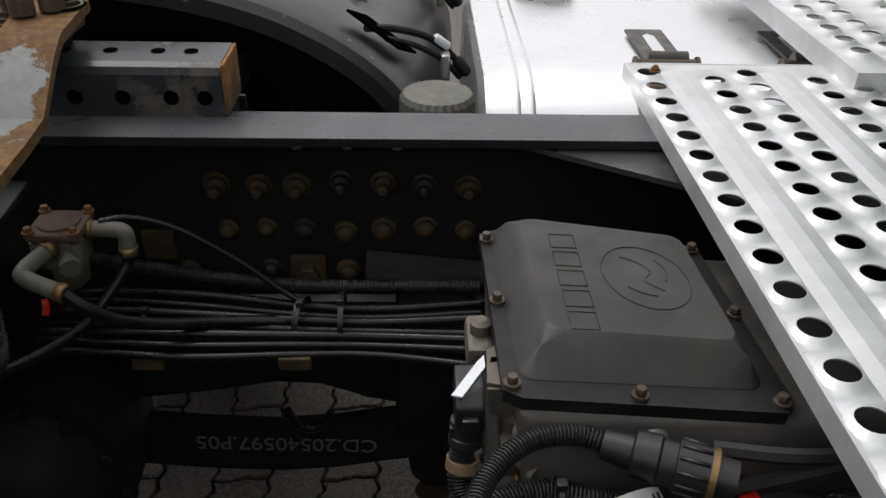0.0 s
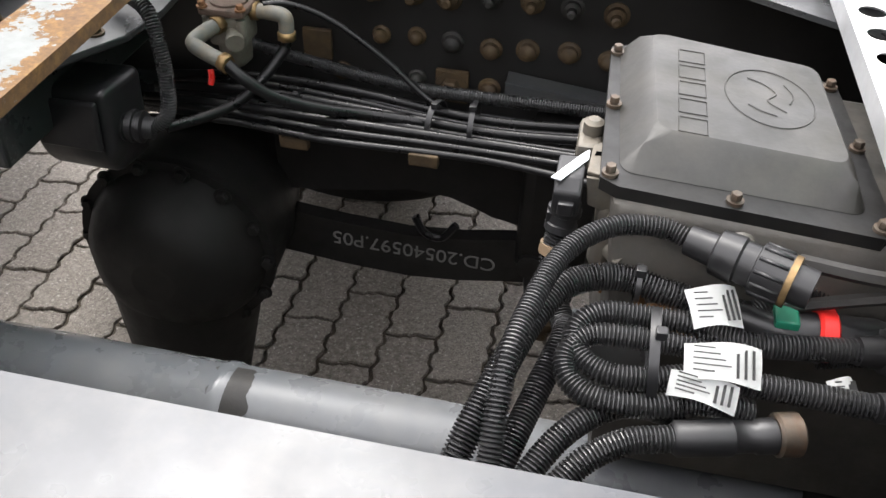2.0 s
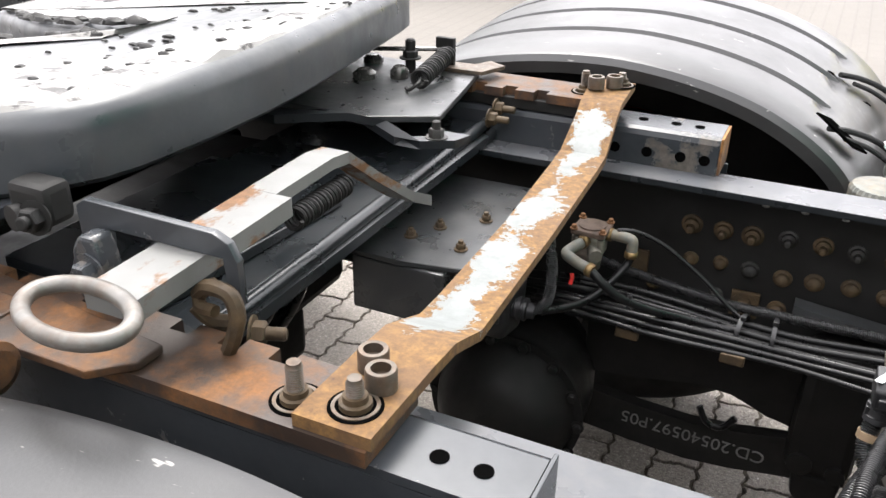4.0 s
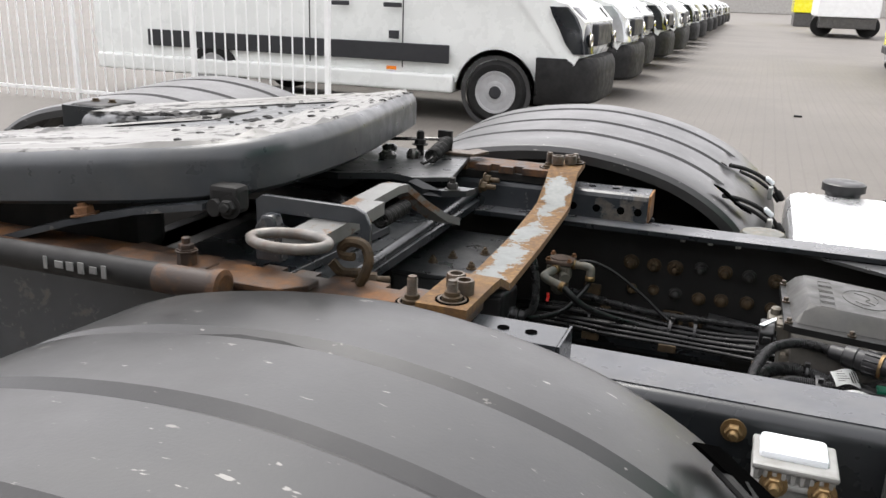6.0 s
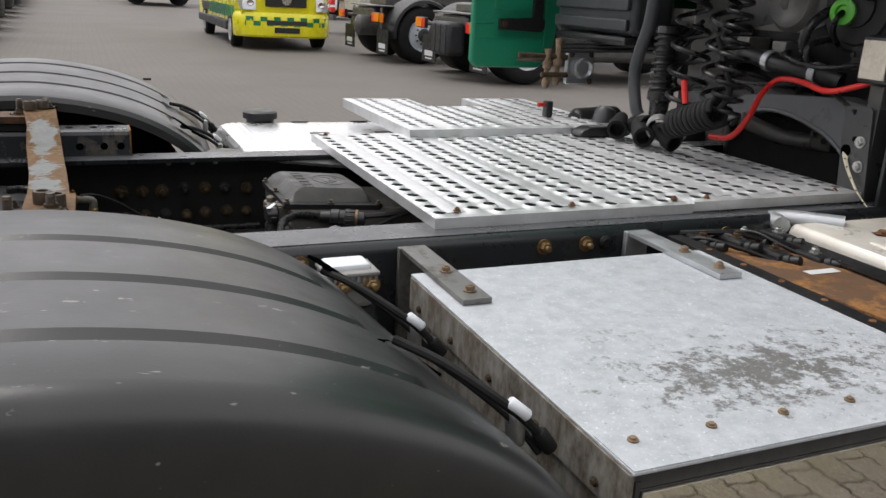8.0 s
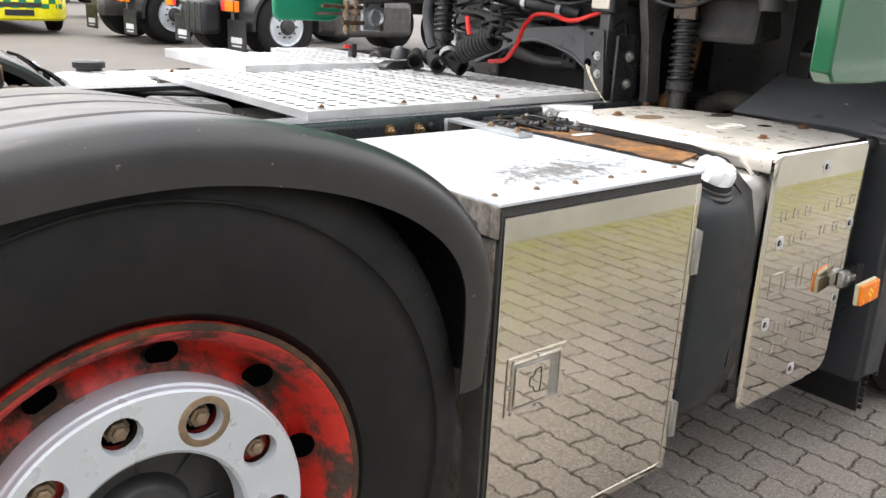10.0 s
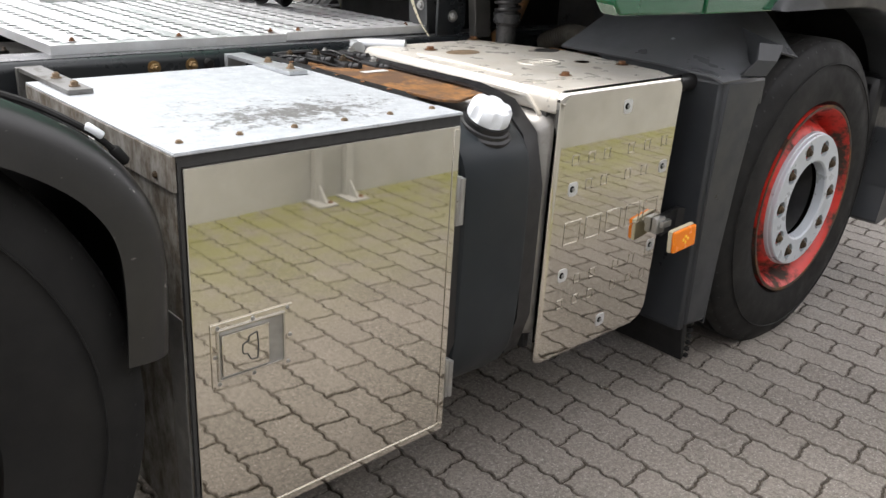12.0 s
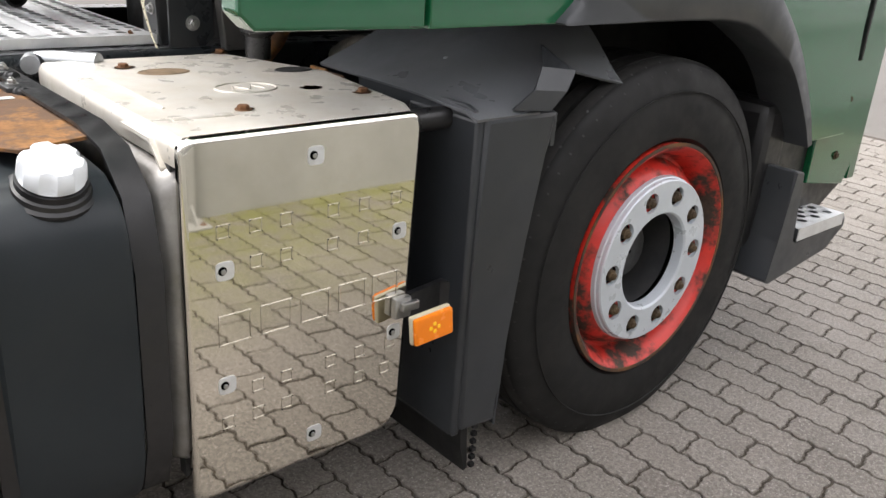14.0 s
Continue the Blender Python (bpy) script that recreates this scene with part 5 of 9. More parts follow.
tie((0.46, 0.262, 0.716), (1, -0.2, 0), 0.026, 0.007)
tie((0.505, 0.262, 0.716), (1, 0, 0), 0.030, 0.006)
tie((0.29, 0.262, 0.715), (1, 0, 0), 0.014, 0.005)
for x in (0.285, 0.44):
    solo("line_clip", box(x, x + 0.035, 0.205, 0.216, 0.690, 0.706, 0.002), M["darkbolt"], "rusty steel clip under the air lines", "clip", "line clips")

# relay valve with elbows
valve = thing("relay_valve", "weathered brake valve with a rusty cap and grey elbows", "valve")
M["valvecap"] = worn("corroded_valve_cap", (0.105, 0.070, 0.052), (0.050, 0.036, 0.026), 0.55, 40, 0.7, bump=0.6, sharp=0.12)
b = box(0.192, 0.246, 0.238, 0.292, 0.829, 0.838, 0.003)
turned(b, (0.219, 0.265, 0.838), (0, 0, 1), [(0, 0.0215), (0.0025, 0.021), (0.0035, 0.017), (0.003, 0.006)], 24)
part("valve_cap", b, M["valvecap"], valve, "rust-brown square cap with a shallow dome")
b = box(0.197, 0.241, 0.243, 0.287, 0.790, 0.8288, 0.006)
turned(b, (0.219, 0.265, 0.792), (0, 0, -1), [(0, 0.020), (0.024, 0.018), (0.032, 0.010)], 20)
turned(b, (0.228, 0.246, 0.808), (0.5, -1, -0.1), [(0, 0.0085), (0.012, 0.0085), (0.013, 0.0105), (0.022, 0.0105)], 12)
for x in (0.199, 0.239):
    turned(b, (x, 0.245, 0.826), (0, 0, -1), [(0, 0.0055), (0.020, 0.0050)], 10)
part("valve_body", b, M["greyvalve"], valve)
for x in (0.1965, 0.2415):
    for y in (0.2425, 0.2875):
        part("bolt", hexbolt(bmesh.new(), (x, y, 0.838), (0, 0, 1), 0.0042, 0.005), M["rustbolt"], valve)
for pts in ([(0.213, 0.238, 0.820), (0.206, 0.224, 0.818), (0.199, 0.209, 0.814), (0.2015, 0.203, 0.811), (0.218, 0.197, 0.806), (0.240, 0.190, 0.802)], [(0.246, 0.272, 0.826), (0.262, 0.272, 0.826), (0.277, 0.272, 0.824), (0.282, 0.271, 0.819), (0.282, 0.269, 0.804)]):
    b = bmesh.new()
    tube(b, pts, 0.0088, 12)
    part("elbow", b, M["elbow"], valve, "grey elbow fitting")
for p, d in (((0.216, 0.244, 0.8215), (-0.45, -1, -0.15)), ((0.236, 0.1915, 0.8025), (0.95, -0.3, -0.2)), ((0.240, 0.272, 0.826), (1, 0, 0)), ((0.282, 0.2695, 0.806), (0, -0.1, -1))):
    b = bmesh.new()
    turned(b, p, d, [(0, 0.0108), (0.010, 0.0108)], 6)
    part("union_nut", b, M["brassbolt"], valve, "brass union nut")
hose("air_line", [(0.243, 0.189, 0.801), (0.262, 0.188, 0.785), (0.290, 0.198, 0.762), (0.335, 0.222, 0.740), (0.39, 0.248, 0.724), (0.46, 0.262, 0.714)], 0.0070, "black rubber air hose from the valve", mat="cable", cat="air line", group=lines)
hose("air_line", [(0.282, 0.268, 0.798), (0.279, 0.264, 0.785), (0.262, 0.242, 0.762), (0.240, 0.212, 0.742), (0.215, 0.178, 0.738), (0.185, 0.140, 0.742)], 0.0062, "black rubber air hose from the valve", mat="cable", cat="air line", group=lines)
hose("air_line", [(0.256, 0.272, 0.835), (0.285, 0.285, 0.832), (0.33, 0.295, 0.812), (0.39, 0.295, 0.772), (0.435, 0.288, 0.738), (0.46, 0.282, 0.724)], 0.0036, "thin black air line from the valve", mat="cable", cat="air line", group=lines)
b = bmesh.new()
tube(b, [(0.205, 0.222, 0.772), (0.207, 0.218, 0.765), (0.206, 0.214, 0.757)], 0.0036, 8)
solo("line_marker", b, M["red"], "red plastic marker on an air line", "marker")


for k, (x, y) in enumerate(((-0.175, 0.040), (-0.200, 0.010), (-0.190, 0.075))):
    hose("brake_hose", [(x + 0.02, y, 0.80), (x, y + 0.005, 0.735), (x - 0.045, y + 0.02, 0.66), (x - 0.10 - 0.02 * k, y + 0.05, 0.60), (x - 0.18, y + 0.08, 0.565)], 0.0075, "black brake hose hanging under the coupling", mat="cable", cat="hose", group="brake hoses")
# actuator box with its conduit
act = thing("level_sensor", "black plastic sensor box with a conduit", "sensor")
b = bmesh.new()
lo = [b.verts.new(p) for p in ((0.050, 0.115, 0.690), (0.140, 0.105, 0.695), (0.150, 0.160, 0.695), (0.055, 0.17, 0.690))]
md = [b.verts.new(p) for p in ((0.046, 0.098, 0.722), (0.148, 0.088, 0.730), (0.158, 0.155, 0.735), (0.05, 0.165, 0.725))]
hi = [b.verts.new(p) for p in ((0.058, 0.105, 0.797), (0.150, 0.095, 0.806), (0.160, 0.160, 0.808), (0.062, 0.170, 0.797))]
rings(b, [lo, md, hi])
bmesh.ops.bevel(b, geom=b.edges[:], offset=0.012, segments=4, profile=0.5, affect="EDGES", clamp_overlap=True)
part("box_body", b, M["blackplastic"], act, auto=60)
b = bmesh.new()
lo = [b.verts.new(p) for p in ((0.062, 0.0945, 0.732), (0.142, 0.0855, 0.738), (0.143, 0.093, 0.795), (0.069, 0.101, 0.788))]
hi = [b.verts.new(p) for p in ((0.064, 0.0890, 0.734), (0.140, 0.0805, 0.740), (0.141, 0.087, 0.793), (0.071, 0.095, 0.786))]
rings(b, [lo, hi])
bmesh.ops.bevel(b, geom=b.edges[:], offset=0.004, segments=3, profile=0.5, affect="EDGES", clamp_overlap=True)
part("front_cover", b, M["blackplastic"], act, "raised front cover", auto=60)
b = bmesh.new()
turned(b, (0.146, 0.12, 0.752), (1, 0.1, -0.05), [(0, 0.016), (0.006, 0.018), (0.007, 0.0155), (0.010, 0.0155), (0.011, 0.018), (0.015, 0.018), (0.016, 0.0155), (0.019, 0.0155), (0.020, 0.0175), (0.024, 0.0175), (0.026, 0.013), (0.036, 0.0115)], 22)
part("plug", b, M["blackplastic"], act)
hose("conduit", [(0.176, 0.122, 0.750), (0.196, 0.128, 0.765), (0.200, 0.135, 0.80), (0.194, 0.145, 0.835), (0.18, 0.16, 0.866), (0.15, 0.175, 0.876), (0.12, 0.19, 0.872)], 0.0078, "black convoluted conduit up from a sensor box", 0.0009)

# ---- catwalk: punched anti-slip panels ----
def punched(bm, xs, ys, x0, x1, y0, y1, z, r, lip):
    """A plate between x0..x1, y0..y1 with raised punched holes at the crossings of xs and ys (staggered by column)."""
    xe = [x0] + [(a + b) / 2 for a, b in zip(xs, xs[1:])] + [x1]
    K = 16
    for i, cx in enumerate(xs):
        col = [y + (ys[1] - ys[0]) * 0.5 * (i % 2) for y in ys]
        col = [y for y in col if y0 + r * 1.6 < y < y1 - r * 1.6]
        ye = [y0] + [(a + b) / 2 for a, b in zip(col, col[1:])] + [y1]
        for j, cy in enumerate(col):
            a0, a1, b0, b1 = xe[i], xe[i + 1], ye[j], ye[j + 1]
            outer, foot, top, inn, deep = [], [], [], [], []
            for k in range(K):
                t = 2 * math.pi * (k + 0.5) / K
                c, s = math.cos(t), math.sin(t)
                f = 1e9
                if c > 1e-6: f = min(f, (a1 - cx) / c)
                if c < -1e-6: f = min(f, (a0 - cx) / c)
                if s > 1e-6: f = min(f, (b1 - cy) / s)
                if s < -1e-6: f = min(f, (b0 - cy) / s)
                outer.append(bm.verts.new((cx + c * f, cy + s * f, z)))
                foot.append(bm.verts.new((cx + c * r * 1.45, cy + s * r * 1.45, z)))
                top.append(bm.verts.new((cx + c * r * 1.08, cy + s * r * 1.08, z + lip)))
                inn.append(bm.verts.new((cx + c * r * 0.98, cy + s * r * 0.98, z + lip)))
                deep.append(bm.verts.new((cx + c * r * 1.02, cy + s * r * 1.02, z + lip - 0.0016)))
            rings(bm, [outer, foot, top, inn, deep], False)
            # corner fill
            for (ex, ey) in ((a0, b0), (a1, b0), (a1, b1), (a0, b1)):
                near = sorted(range(K), key=lambda k: (outer[k].co.x - ex) ** 2 + (outer[k].co.y - ey) ** 2)[:2]
                v = bm.verts.new((ex, ey, z))
                try:
                    bm.faces.new((outer[near[0]], v, outer[near[1]]))
                except ValueError:
                    pass
    return bm


def edge_fold(bm, x0, x1, y0, y1, z, drop, t=0.003):
    """Turned-down rims round a panel."""
    quad_box(bm, x0 - t, x0, y0 - t, y1 + t, z - drop, z + 0.0005)
    quad_box(bm, x1, x1 + t, y0 - t, y1 + t, z - drop, z + 0.0005)
    quad_box(bm, x0, x1, y0 - t, y0, z - drop, z + 0.0005)
    quad_box(bm, x0, x1, y1, y1 + t, z - drop, z + 0.0005)
    return bm


catwalk = thing("catwalk", "bright galvanised anti-slip catwalk bolted across the frame", "walkway")
CZ = 0.921
ys = [-0.35 + 0.0465 * k for k in range(20)]


def panel(name, x0, x1, cols, y0, y1, z, ylist, parent, label=""):
    bm = bmesh.new()
    punched(bm, cols, ylist, x0, x1, y0, y1, z, 0.0125, 0.0045)
    edge_fold(bm, x0, x1, y0, y1, z, 0.020)
    # long pressed ridges between the pairs of holes
    for a, b in zip(cols, cols[1:]):
        if b - a < 0.06:
            continue
        m = (a + b) / 2
        prism(bm, [(m - 0.021, z + 0.0003), (m - 0.008, z + 0.0022), (m + 0.008, z + 0.0022), (m + 0.021, z + 0.0003)], "y", y0 + 0.03, y1 - 0.03)
    return part(name, bm, M["alu"], parent, label, auto=50)


panel("tread_panel", 0.852, 1.425, [0.868, 0.945, 0.991, 1.070, 1.116, 1.195, 1.241, 1.320, 1.366, 1.405], -0.372, 0.528, CZ, ys, catwalk)
panel("tread_panel", 1.432, 1.90, [1.452, 1.498, 1.577, 1.623, 1.702, 1.748, 1.827, 1.873], -0.372, 0.528, CZ + 0.004, ys, catwalk)
for x, y in ((0.878, 0.49), (0.905, -0.345), (1.15, -0.35), (1.40, -0.345), (1.48, -0.35), (1.85, -0.345)):
    part("bolt", hexbolt(bmesh.new(), (x, y, CZ + 0.004), (0, 0, 1), 0.005, 0.004, 0.003), M["rustbolt"], catwalk)
for x in (0.95, 1.30, 1.46, 1.80):
    part("support_bar", box(x, x + 0.04, -0.36, 0.51, RT + 0.0005, 0.9005, 0.0), M["galv"], catwalk)
part("support_bar", box(0.86, 1.88, -0.345, -0.335, RT + 0.001, 0.917, 0.0), M["galv"], catwalk)
part("support_bar", box(0.86, 1.88, 0.395, 0.405, RT + 0.001, 0.917, 0.0), M["galv"], catwalk)

# raised side tread over the far tank
tread = thing("tank_step", "galvanised anti-slip step plate above the aluminium tank", "step plate")
TZ = 0.945
def notch_panel():
    bm = bmesh.new()
    yl = [0.46 + 0.0465 * k for k in range(20)]
    cols = [1.135, 1.181, 1.26, 1.306]
    punched(bm, cols, yl, 1.105, 1.335, 0.44, 1.10, TZ, 0.0125, 0.0045)
    punched(bm, [1.355, 1.401, 1.48, 1.526], yl, 1.335, 1.555, 0.44, 0.90, TZ, 0.0125, 0.0045)
    punched(bm, [1.577, 1.623, 1.702, 1.748], yl, 1.555, 1.80, 0.44, 1.10, TZ, 0.0125, 0.0045)
    for a in (( 1.102, 1.105, 0.44, 1.10), (1.105, 1.335, 1.10, 1.103), (1.335, 1.338, 0.90, 1.10), (1.338, 1.552, 0.90, 0.903), (1.552, 1.555, 0.90, 1.10), (1.555, 1.80, 1.10, 1.103), (1.80, 1.803, 0.44, 1.10), (1.102, 1.803, 0.437, 0.44)):
        quad_box(bm, *a, TZ - 0.03, TZ + 0.0005)
    return part("tread_panel", bm, M["alu"], tread, auto=50)


notch_panel()
part("leg", box(1.15, 1.18, 0.47, 1.05, 0.90, 0.916, 0.002), M["galv"], tread)
part("leg", box(1.70, 1.73, 0.47, 1.05, 0.90, 0.916, 0.002), M["galv"], tread)

# far fuel tank, rounded aluminium
tank = thing("fuel_tank", "polished aluminium fuel tank with black cap and steel straps", "fuel tank")
def rounded(x0, x1, y0, y1, z0, z1, r, n=6):
    pts = []
    for cx, cy, a0 in ((y1 - r, z1 - r, 0), (y0 + r, z1 - r, 90), (y0 + r, z0 + r, 180), (y1 - r, z0 + r, 270)):
        for k in range(n + 1):
            a = radians(a0 + 90 * k / n)
            pts.append((cx + r * math.cos(a), cy + r * math.sin(a)))
    return pts


b = bmesh.new()
pts = rounded(0, 0, 0.52, 1.16, 0.28, 0.872, 0.12)
loops = []
cy0, cz0 = 0.84, 0.576
for x, s in ((0.672, 0.93), (0.680, 0.975), (0.70, 1.0), (1.95, 1.0), (1.965, 0.97)):
    loops.append([b.verts.new((x, cy0 + (y - cy0) * s, cz0 + (z - cz0) * s)) for y, z in pts])
rings(b, loops)
part("tank_shell", b, M["aludrum"], tank, auto=30)
for x in (0.715, 0.735):
    b = bmesh.new()
    lo2 = []
    for dx, s in ((0, 1.0), (0.003, 1.006), (0.009, 1.006), (0.012, 1.0)):
        lo2.append([b.verts.new((x + dx, cy0 + (y - cy0) * s, cz0 + (z - cz0) * s)) for y, z in pts])
    rings(b, lo2, False)
    part("bead", b, M["aludrum"], tank)
b = bmesh.new()
turned(b, (0.815, 1.09, 0.868), (0, 0, 1), [(0, 0.045), (0.012, 0.045), (0.014, 0.056), (0.034, 0.056), (0.038, 0.050), (0.039, 0.02)], 28)
part("filler_cap", b, M["blackplastic"], tank, "black ribbed filler cap")
for x in (0.915, 1.125):
    b = bmesh.new()
    lo2 = []
    for dx, q in ((0, 1.004), (0.0, 1.014), (0.05, 1.014), (0.05, 1.004)):
        lo2.append([b.verts.new((x + dx, cy0 + (y - cy0) * q, cz0 + (z - cz0) * q)) for y, z in pts if y > 0.66])
    rings(b, lo2, False)
    strap_band = part("strap", b, M["zincdark"], tank, "dark steel strap")
    b = prism(bmesh.new(), [(x - 0.004, 0.655), (x + 0.054, 0.655), (x + 0.054, 0.80), (x - 0.004, 0.80)], "z", 0.8772, 0.8812, 0.001)
    rod(b, (x - 0.004, 0.652, 0.884), (x + 0.054, 0.652, 0.884), 0.012, 14)
    part("strap_end", b, M["zincdark"], tank, "rolled strap end with a slot")
    b = prism(bmesh.new(), [(x + 0.016, 0.672), (x + 0.034, 0.672), (x + 0.034, 0.765), (x + 0.025, 0.775), (x + 0.016, 0.765)], "z", 0.8815, 0.8820)
    part("strap_slot", b, M["aludrum"], strap_band, "bright slot in the strap end")
    b = bmesh.new()
    rod(b, (x - 0.016, 0.640, 0.878), (x + 0.066, 0.640, 0.878), 0.0105, 14)
    rod(b, (x - 0.022, 0.560, 0.872), (x + 0.085, 0.560, 0.872), 0.0125, 16)
    for dx in (-0.024, 0.064):
        turned(b, (x + dx, 0.640, 0.878), (1, 0, 0), [(0, 0.014), (0.004, 0.014)], 14)
    rod(b, (x + 0.025, 0.640, 0.878), (x + 0.025, 0.545, 0.872), 0.007, 10)
    part("strap_bolt", b, M["dulledsteel"], tank, "rust-browned cross bolts of the strap")
    b = prism(bmesh.new(), [(x - 0.030, 0.535), (x + 0.125, 0.535), (x + 0.100, 0.60), (x - 0.030, 0.575)], "z", 0.850, 0.857, 0.001)
    prism(b, [(0.535, 0.8575), (0.535, 0.893), (0.60, 0.893), (0.625, 0.8575)], "x", x + 0.094, x + 0.099)
    part("strap_lug", b, M["darkbolt"], tank, "rusty strap lug")

# ribbed grey filler cap by the far rail
res = thing("reservoir", "white reservoir with a ribbed grey screw cap", "reservoir")
b = bmesh.new()
turned(b, (0.613, 0.53, 0.70), (0, 0, 1), [(0, 0.04), (0.115, 0.04), (0.12, 0.034), (0.135, 0.034)], 24)
part("neck", b, M["white"], res)
b = bmesh.new()
R2 = 0.047
loops = []
for z, r in ((0.838, R2), (0.840, R2), (0.872, R2), (0.879, R2 - 0.004), (0.881, R2 - 0.02)):
    loops.append([b.verts.new((0.613 + (r + (0.0025 if k % 2 else 0)) * math.cos(k * math.pi / 28), 0.53 + (r + (0.0025 if k % 2 else 0)) * math.sin(k * math.pi / 28), z)) for k in range(56)])
rings(b, loops)
part("screw_cap", b, M["elbow"], res, "ribbed grey cap", auto=25)


# ---- mudguards over the rear wheels ----
def mud_outline(n=40):
    """Side view of the mudguard, from the front lower edge over the crown to the rear."""
    pts = [(0.708, 0.595), (0.713, 0.68), (0.712, 0.76), (0.700, 0.82), (0.672, 0.873), (0.63, 0.92), (0.57, 0.963), (0.50, 0.998), (0.42, 1.026), (0.33, 1.046), (0.23, 1.058), (0.14, 1.058), (0.05, 1.050), (-0.04, 1.035), (-0.12, 1.014), (-0.20, 0.980), (-0.28, 0.925), (-0.34, 0.855), (-0.38, 0.77), (-0.40, 0.68), (-0.405, 0.60)]
    return [(p.x, p.z) for p in smooth_path([(x, 0, z) for x, z in pts], 5)]


def mudguard(s, label, dx=0.0, straps=True):
    th = thing("mudguard", label, "mudguard", group="rear mudguards")
    out = [(x + dx, z) for x, z in mud_outline()]
    yo = s * 1.200
    bm = bmesh.new()
    # cross section from the outer lip over the crown to the inner edge, with pressed grooves
    sec = [(0.0, -0.076), (0.0005, -0.050), (0.003, -0.034), (0.008, -0.021), (0.015, -0.011), (0.024, -0.004), (0.036, 0.0)]
    for c in (0.129, 0.297, 0.459):
        sec += [(c - 0.015, 0.0), (c - 0.010, -0.0068), (c + 0.001, -0.0085), (c + 0.015, 0.0), (c + 0.045, 0.0), (c + 0.080, 0.0)]
    sec += [(0.615, 0.0), (0.630, -0.004), (0.638, -0.015), (0.640, -0.035)]
    loops = []
    n = len(out)
    for i, (x, z) in enumerate(out):
        a, c = out[max(i - 1, 0)], out[min(i + 1, n - 1)]
        t = Vector((c[0] - a[0], c[1] - a[1])).normalized()
        nx, nz = t.y, -t.x
        if nx * (x - dx - 0.14) + nz * (z - 0.5) < 0:
            nx, nz = -nx, -nz
        fade = min(1.0, max(0.0, (0.588 - (x - dx)) / 0.02)) if i / n < 0.9 else 0.0
        row = []
        for u, d in sec:
            dd = d
            if 0.09 < u < 0.56:
                dd = d * fade
                if 0.562 < x - dx < 0.584 and i / n < 0.5:      # each groove turns inwards at its front end
                    for c in (0.129, 0.297, 0.459):
                        if c + 0.012 < u < c + 0.06:
                            dd = -0.0055 if u < c + 0.02 else -0.0030
            cut = (0.036 + 0.017 * max(0.0, 1 - i / (0.36 * n))) * u / 0.64
            row.append(bm.verts.new((x + nx * (dd - cut), yo - s * u, z + nz * (dd - cut))))
        loops.append(row)
    for p, q in zip(loops, loops[1:]):
        for k in range(len(sec) - 1):
            bm.faces.new((p[k], p[k + 1], q[k + 1], q[k]))
    bmesh.ops.recalc_face_normals(bm, faces=bm.faces[:])
    bmesh.ops.solidify(bm, geom=bm.faces[:], thickness=0.004)
    part("shell", bm, M["scuffed"], th, auto=21)
    # slots with rubber straps and white clips on the front slope
    for y, dz in ((0.628, -0.014), (0.930, 0.006)) if straps else ():
        b = bmesh.new()
        prism(b, [(0.0, 0.0), (0.030, 0.034), (0.115, 0.034), (0.085, 0.0)], "z", -0.002, 0.002)
        b.transform(Matrix.Translation((0.548 + dx, s * (y - 0.006) - (0.022 if s < 0 else 0.0), 0.957)) @ Matrix.Rotation(radians(37), 4, "Y"))
        part("slot", b, M["void"], th, "black patch for the shaded slot in the front slope", flat=True)
        b = bmesh.new()
        tube(b, [(0.572 + dx, s * (y + 0.004), 0.944 + dz), (0.612 + dx, s * (y + 0.046), 0.930 + dz), (0.655 + dx, s * (y + 0.092), 0.905 + dz), (0.688 + dx, s * (y + 0.106), 0.878 + dz), (0.714 + dx, s * (y + 0.110), 0.846 + dz)], 0.0055, 8)
        tube(b, [(0.600 + dx, s * (y + 0.002), 0.930 + dz), (0.640 + dx, s * (y + 0.050), 0.905 + dz), (0.680 + dx, s * (y + 0.085), 0.872 + dz), (0.706 + dx, s * (y + 0.105), 0.838 + dz)], 0.0045, 8)
        turned(b, (0.700 + dx, s * (y + 0.108), 0.866 + dz), (0.6, 0, -0.8), [(0, 0.007), (0.004, 0.0095), (0.028, 0.009), (0.031, 0.005)], 14)
        part("rubber_strap", b, M["rubber"], th, "black rubber strap")
        b = bmesh.new()
        turned(b, (0.667 + dx, s * (y + 0.099), 0.902 + dz), (0.75, s * 0.25, -0.62), [(0, 0.0055), (0.002, 0.0072), (0.026, 0.0072), (0.028, 0.0055)], 18)
        part("clip", b, M["white"], th, "white plastic clip")
        part("clip_plate", box(0.676 + dx, 0.690 + dx, s * (y + 0.088) - 0.014, s * (y + 0.088) + 0.014, 0.846 + dz, 0.882 + dz, 0.004), M["steel"], th, "small bright clip plate")
    return th


mudguard(-1, "dark grey plastic mudguard with pressed grooves and scuffs")
mudguard(1, "dark grey plastic mudguard with pressed grooves", -0.055)
mudguard(1, "dark grey plastic mudguard over a second rear axle", -1.40, False)


